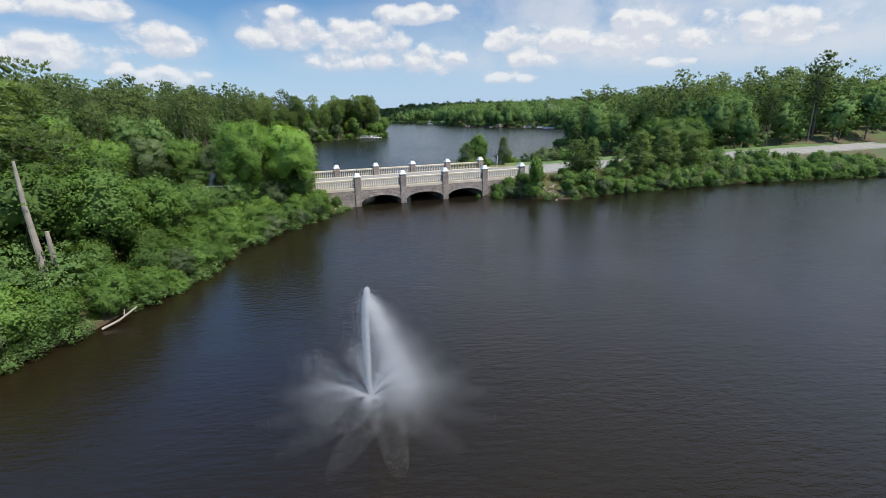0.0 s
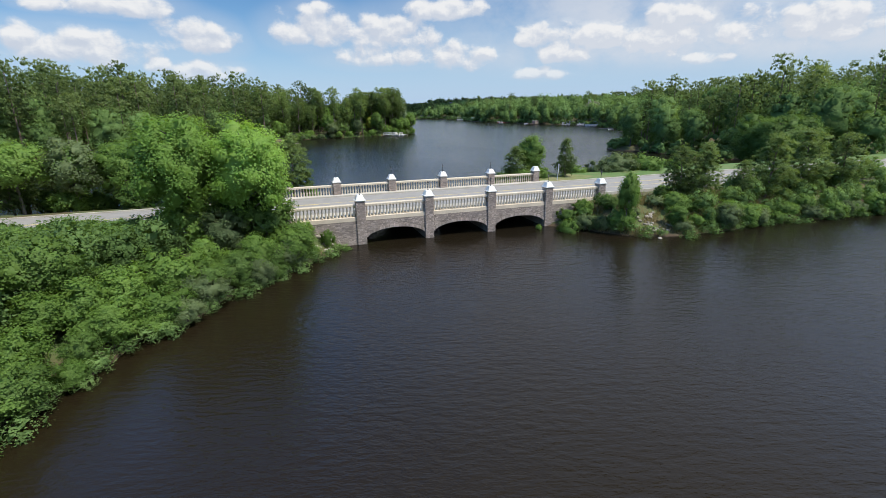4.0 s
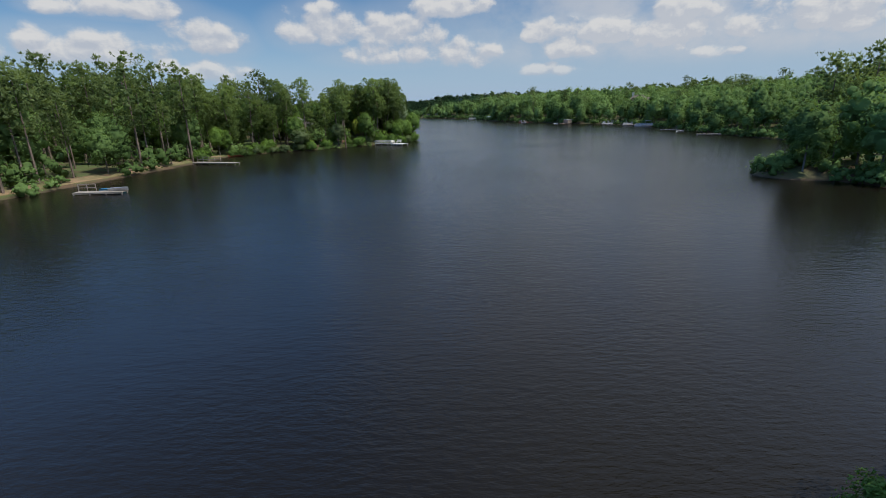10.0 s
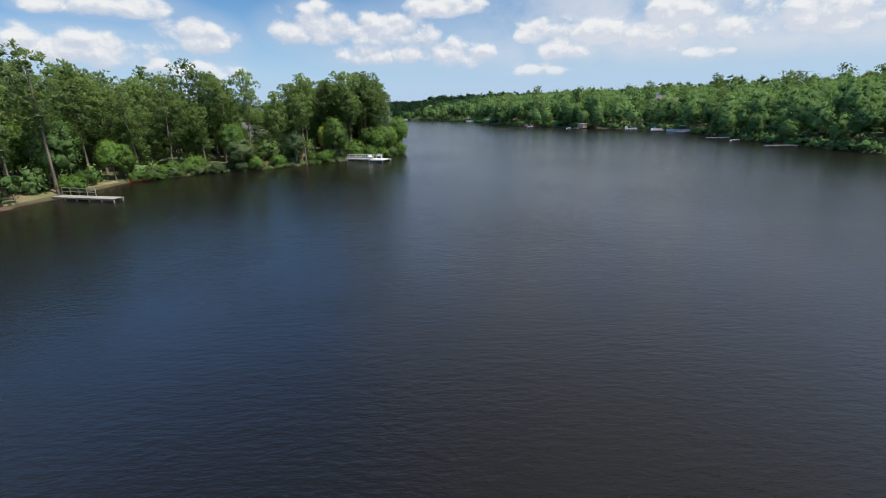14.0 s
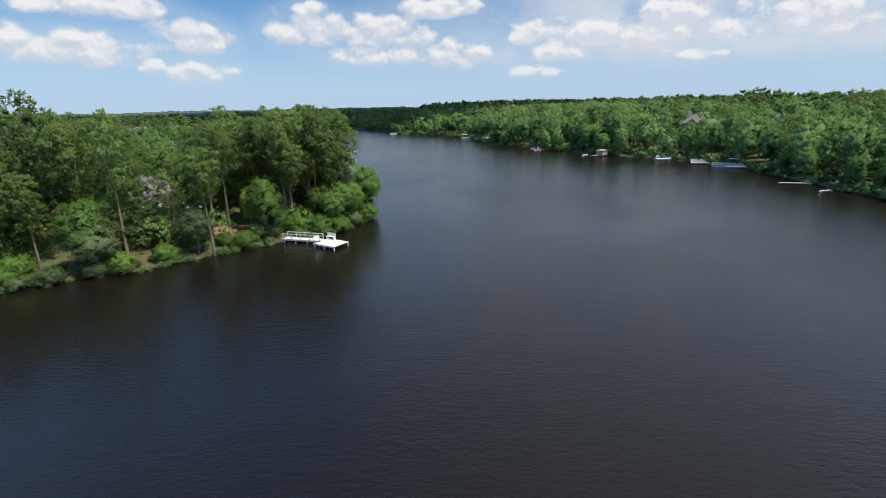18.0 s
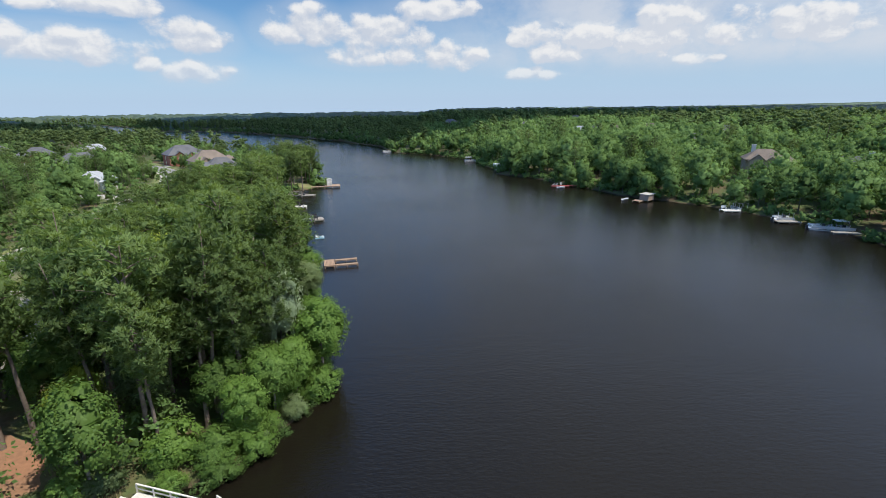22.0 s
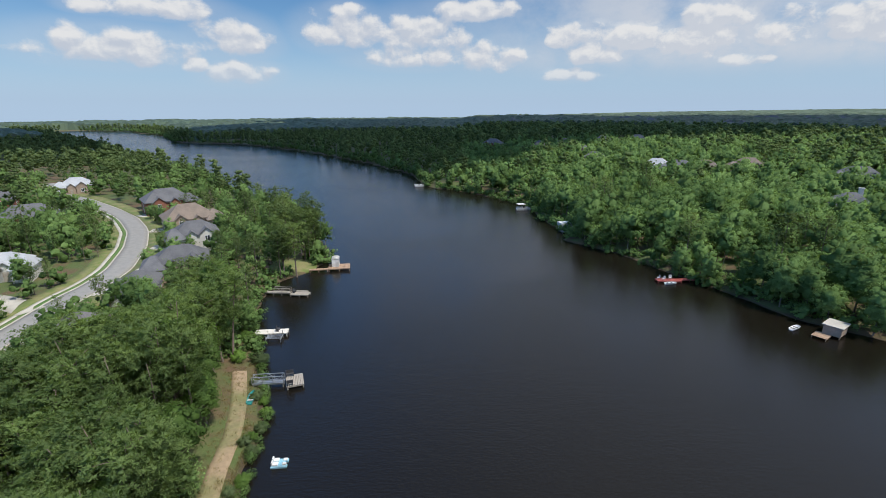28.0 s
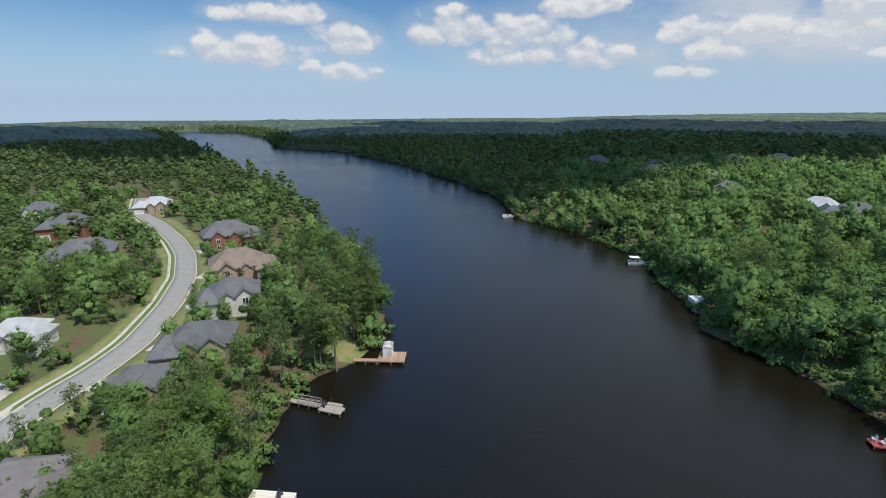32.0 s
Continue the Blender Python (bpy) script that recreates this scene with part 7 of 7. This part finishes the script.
tagged(new("log", mesh_of("log", bm, DEAD_WOOD, True)), "bleached fallen log reaching into the water", "log").matrix_basis = pose(-11.6, -35.2, 0.0, 0, 0, 10)


# ---- fountain ----
def make_spray():
    mat = bpy.data.materials.new("water_spray")
    mat.use_nodes = True
    k = Nodes(mat.node_tree)
    white, clear, both = k.add("ShaderNodeBsdfPrincipled"), k.add("ShaderNodeBsdfTransparent"), k.add("ShaderNodeMixShader")
    white.inputs["Base Color"].default_value, white.inputs["Roughness"].default_value = (0.94, 0.93, 0.91, 1), 0.5
    lucent, half = k.add("ShaderNodeBsdfTranslucent"), k.add("ShaderNodeMixShader")
    lucent.inputs[0].default_value = (0.94, 0.93, 0.91, 1)
    half.inputs[0].default_value = 0.5
    k.link(white.outputs[0], half.inputs[1]), k.link(lucent.outputs[0], half.inputs[2])
    island = k.add("ShaderNodeNewGeometry").outputs["Random Per Island"]
    k.link(k.math("ADD", 0.25, k.math("MULTIPLY", island, 0.4)), both.inputs[0])
    k.link(half.outputs[0], both.inputs[1]), k.link(clear.outputs[0], both.inputs[2])
    out = k.add("ShaderNodeOutputMaterial")
    k.link(both.outputs[0], out.inputs[0])
    return mat


SPRAY = make_spray()
RF = np.random.default_rng(3)


def drops(at, size, stretch):
    n = len(at)
    a = RF.normal(size=(n, 3))
    a /= np.linalg.norm(a, axis=1)[:, None]
    b = np.cross(a, RF.normal(size=(n, 3)))
    b /= np.linalg.norm(b, axis=1)[:, None]
    s = (size * RF.uniform(0.5, 1.5, n))[:, None]
    tri = np.stack([at - b * s, at + b * s, at + a * s * 1.6], 1)
    mid = at[:, None]
    tri[..., 2] = mid[..., 2] + (tri[..., 2] - mid[..., 2]) * stretch
    return tri


fountain = thing("fountain", pose(4.56, -43.2, 0), "floating pond fountain with a tall white jet and low spreading spray", "fountain")
bm = bmesh.new()
lathe(bm, [(0.45, -0.2), (0.5, 0.0), (0.42, 0.1), (0.16, 0.14), (0.12, 0.3), (0.07, 0.32)], 14)
part("float", bm, DARK_SEAT, fountain, "dark float with the nozzle")
n = 26000
t = RF.random(n) ** 0.85
jet = np.stack([RF.normal(size=n) * (0.026 + 0.075 * t * (1 - 0.8 * t**3)) - 0.12 * t + 0.25 * t**3, RF.normal(size=n) * (0.026 + 0.075 * t * (1 - 0.8 * t**3)), 0.25 + 4.9 * t], -1)
ob = part("jet", fast_mesh("jet", drops(jet, 0.013, 2.6), 3, SPRAY), None, fountain, "dense white upright water jet")
tagged(ob, kind="stuff")
n = 190000
t = RF.random(n) ** 0.62
wide = 0.10 + 0.72 * t
fall = np.stack([0.15 + 1.5 * t**1.4 + wide * RF.normal(size=n) * np.where(RF.random(n) < 0.5, 0.6, 1.25), wide * RF.normal(size=n) * 0.9, 4.75 * (1 - t**1.5) + RF.normal(size=n) * 0.15], -1)
fall[:, 2] = np.abs(fall[:, 2]) + 0.02
ob = part("falling_veil", fast_mesh("falling_veil", drops(fall, 0.0057, 1.8), 3, SPRAY), None, fountain, "fine veil of drops blown aside")
tagged(ob, kind="stuff")
n = 150000
arm = RF.integers(0, 13, n)
a = arm * 2 * np.pi / 13 + 0.3 + RF.normal(size=n) * 0.12
t = RF.random(n) ** 1.15
reach = (3.4 + 0.7 * np.cos(a + 2.2)) * (0.85 + 0.25 * np.sin(arm * 2.7))
peak = 3.2 + 1.2 * np.sin(arm * 1.9)
petal = np.stack([np.cos(a) * reach * t + 0.45 * t * t, np.sin(a) * reach * t, 0.28 + 0.62 * peak * t * (1.3 - 0.75 * t)], -1)
petal += RF.normal(size=(n, 3)) * (0.02 + 0.34 * t**1.8)[:, None]
petal[:, 2] = np.abs(petal[:, 2]) + 0.02
ob = part("low_spray", fast_mesh("low_spray", drops(petal, 0.0056, 1.5), 3, SPRAY), None, fountain, "low ring of arching spray")
tagged(ob, kind="stuff")
n = 150000
a, r0 = RF.uniform(0, 6.28, n), 0.4 + 4.2 * RF.random(n) ** 0.75
ray = 0.75 + 0.25 * np.sin(a * 13 + 1)
splash = np.stack([np.cos(a) * r0 * ray * 1.1 + 0.5, np.sin(a) * r0 * ray, 0.02 + 0.5 * RF.random(n) ** 2], -1)
ob = part("splash", fast_mesh("splash", drops(splash, 0.0042, 1.0), 3, SPRAY), None, fountain, "fine mist and flecks where the drops fall")
tagged(ob, kind="stuff")


# ---- tall grass and weeds on the open banks ----
def grass_blades(name, label, x, y, tall, material, r):
    n = len(x)
    z = height(x, y)
    a = r.uniform(0, 6.28, n)
    h = tall * r.uniform(0.5, 1.3, n)
    w = 0.012 + 0.02 * h
    lean = r.normal(size=(n, 2)) * 0.3 * h[:, None]
    base = np.stack([x, y, z - 0.05], -1)
    side = np.stack([np.cos(a) * w, np.sin(a) * w, np.zeros(n)], -1)
    tip = base + np.concatenate([lean, h[:, None]], 1)
    return tagged(new(name, fast_mesh(name, np.stack([base - side, base + side, tip], 1), 3, material, r.random(n))), label, "grass", kind="stuff")


def tufts(r, x0, x1, y0, y1, count, ok):
    x, y = r.uniform(x0, x1, count), r.uniform(y0, y1, count)
    keep = ok(x, y) & (from_water(x, y) > 0.1)
    x, y = np.repeat(x[keep], 16), np.repeat(y[keep], 16)
    return x + r.normal(size=len(x)) * 0.14, y + r.normal(size=len(x)) * 0.14


RG = np.random.default_rng(5)
DRY_GRASS = foliage("dry_grass", (0.19, 0.17, 0.07), (0.34, 0.27, 0.14), 0.3, 0.3, True)
FRESH_GRASS = foliage("fresh_grass", (0.07, 0.13, 0.03), (0.17, 0.22, 0.06), 0.3, 0.3, True)
x, y = tufts(RG, 18, 44, -1, 12, 1500, lambda x, y: (-x * UY + y * UX < -0.6))
grass_blades("dry_grass", "tall dry grass on the bridge embankment", x, y, 0.55, DRY_GRASS, RG)
x, y = tufts(RG, -40, 0, -44, 0, 1400, lambda x, y: from_water(x, y) < 2.5)
grass_blades("bank_grass", "green grass and weeds at the pond's edge", x, y, 0.5, FRESH_GRASS, RG)
x, y = tufts(RG, 18, 70, 16, 34, 1300, lambda x, y: (-x * UY + y * UX > 14.5) & (from_water(x, y) < 7))
grass_blades("verge_grass", "rough grass between the road and the lake", x, y, 0.4, FRESH_GRASS, RG)
x, y = tufts(RG, -48, -2, 130, 262, 2600, lambda x, y: from_water(x, y) < 2.6)
grass_blades("shore_grass", "tall grass and dry weeds along the lake shore", x, y, 0.7, DRY_GRASS, RG)


# ---- houses of the town far off on the right ----
bm = bmesh.new()
box(bm, -6, 6, -4.5, 4.5, -5, 6.2)
FAR_WALL = mesh_of("wall", bm, SIDING)
bm = bmesh.new()
hip_roof(bm, 12, 9, 6.2, 3.6, 0.5, 2.6)
FAR_ROOF = mesh_of("roof", bm, SHINGLE)
first = thing("town_house", pose(*TOWN[0], ground_z(*TOWN[0]) + 2.2, 0, 0, 20), "pale sided house with a grey roof among far trees", "house", "houses of the far town")
part("wall", FAR_WALL, None, first)
part("roof", FAR_ROOF, None, first)
for i, (hx, hy) in enumerate(TOWN[1:]):
    copy_thing(first, pose(hx, hy, ground_z(hx, hy) + 2.2, 0, 0, 37 * i % 180))

x, y = tufts(RG, -31, -12, 195, 247, 2600, lambda x, y: off_line(PATH_BANK, x, y) < 2.1)
grass_blades("path_grass", "dry grass and weeds over the sandy bank path", x, y, 0.35, DRY_GRASS, RG)
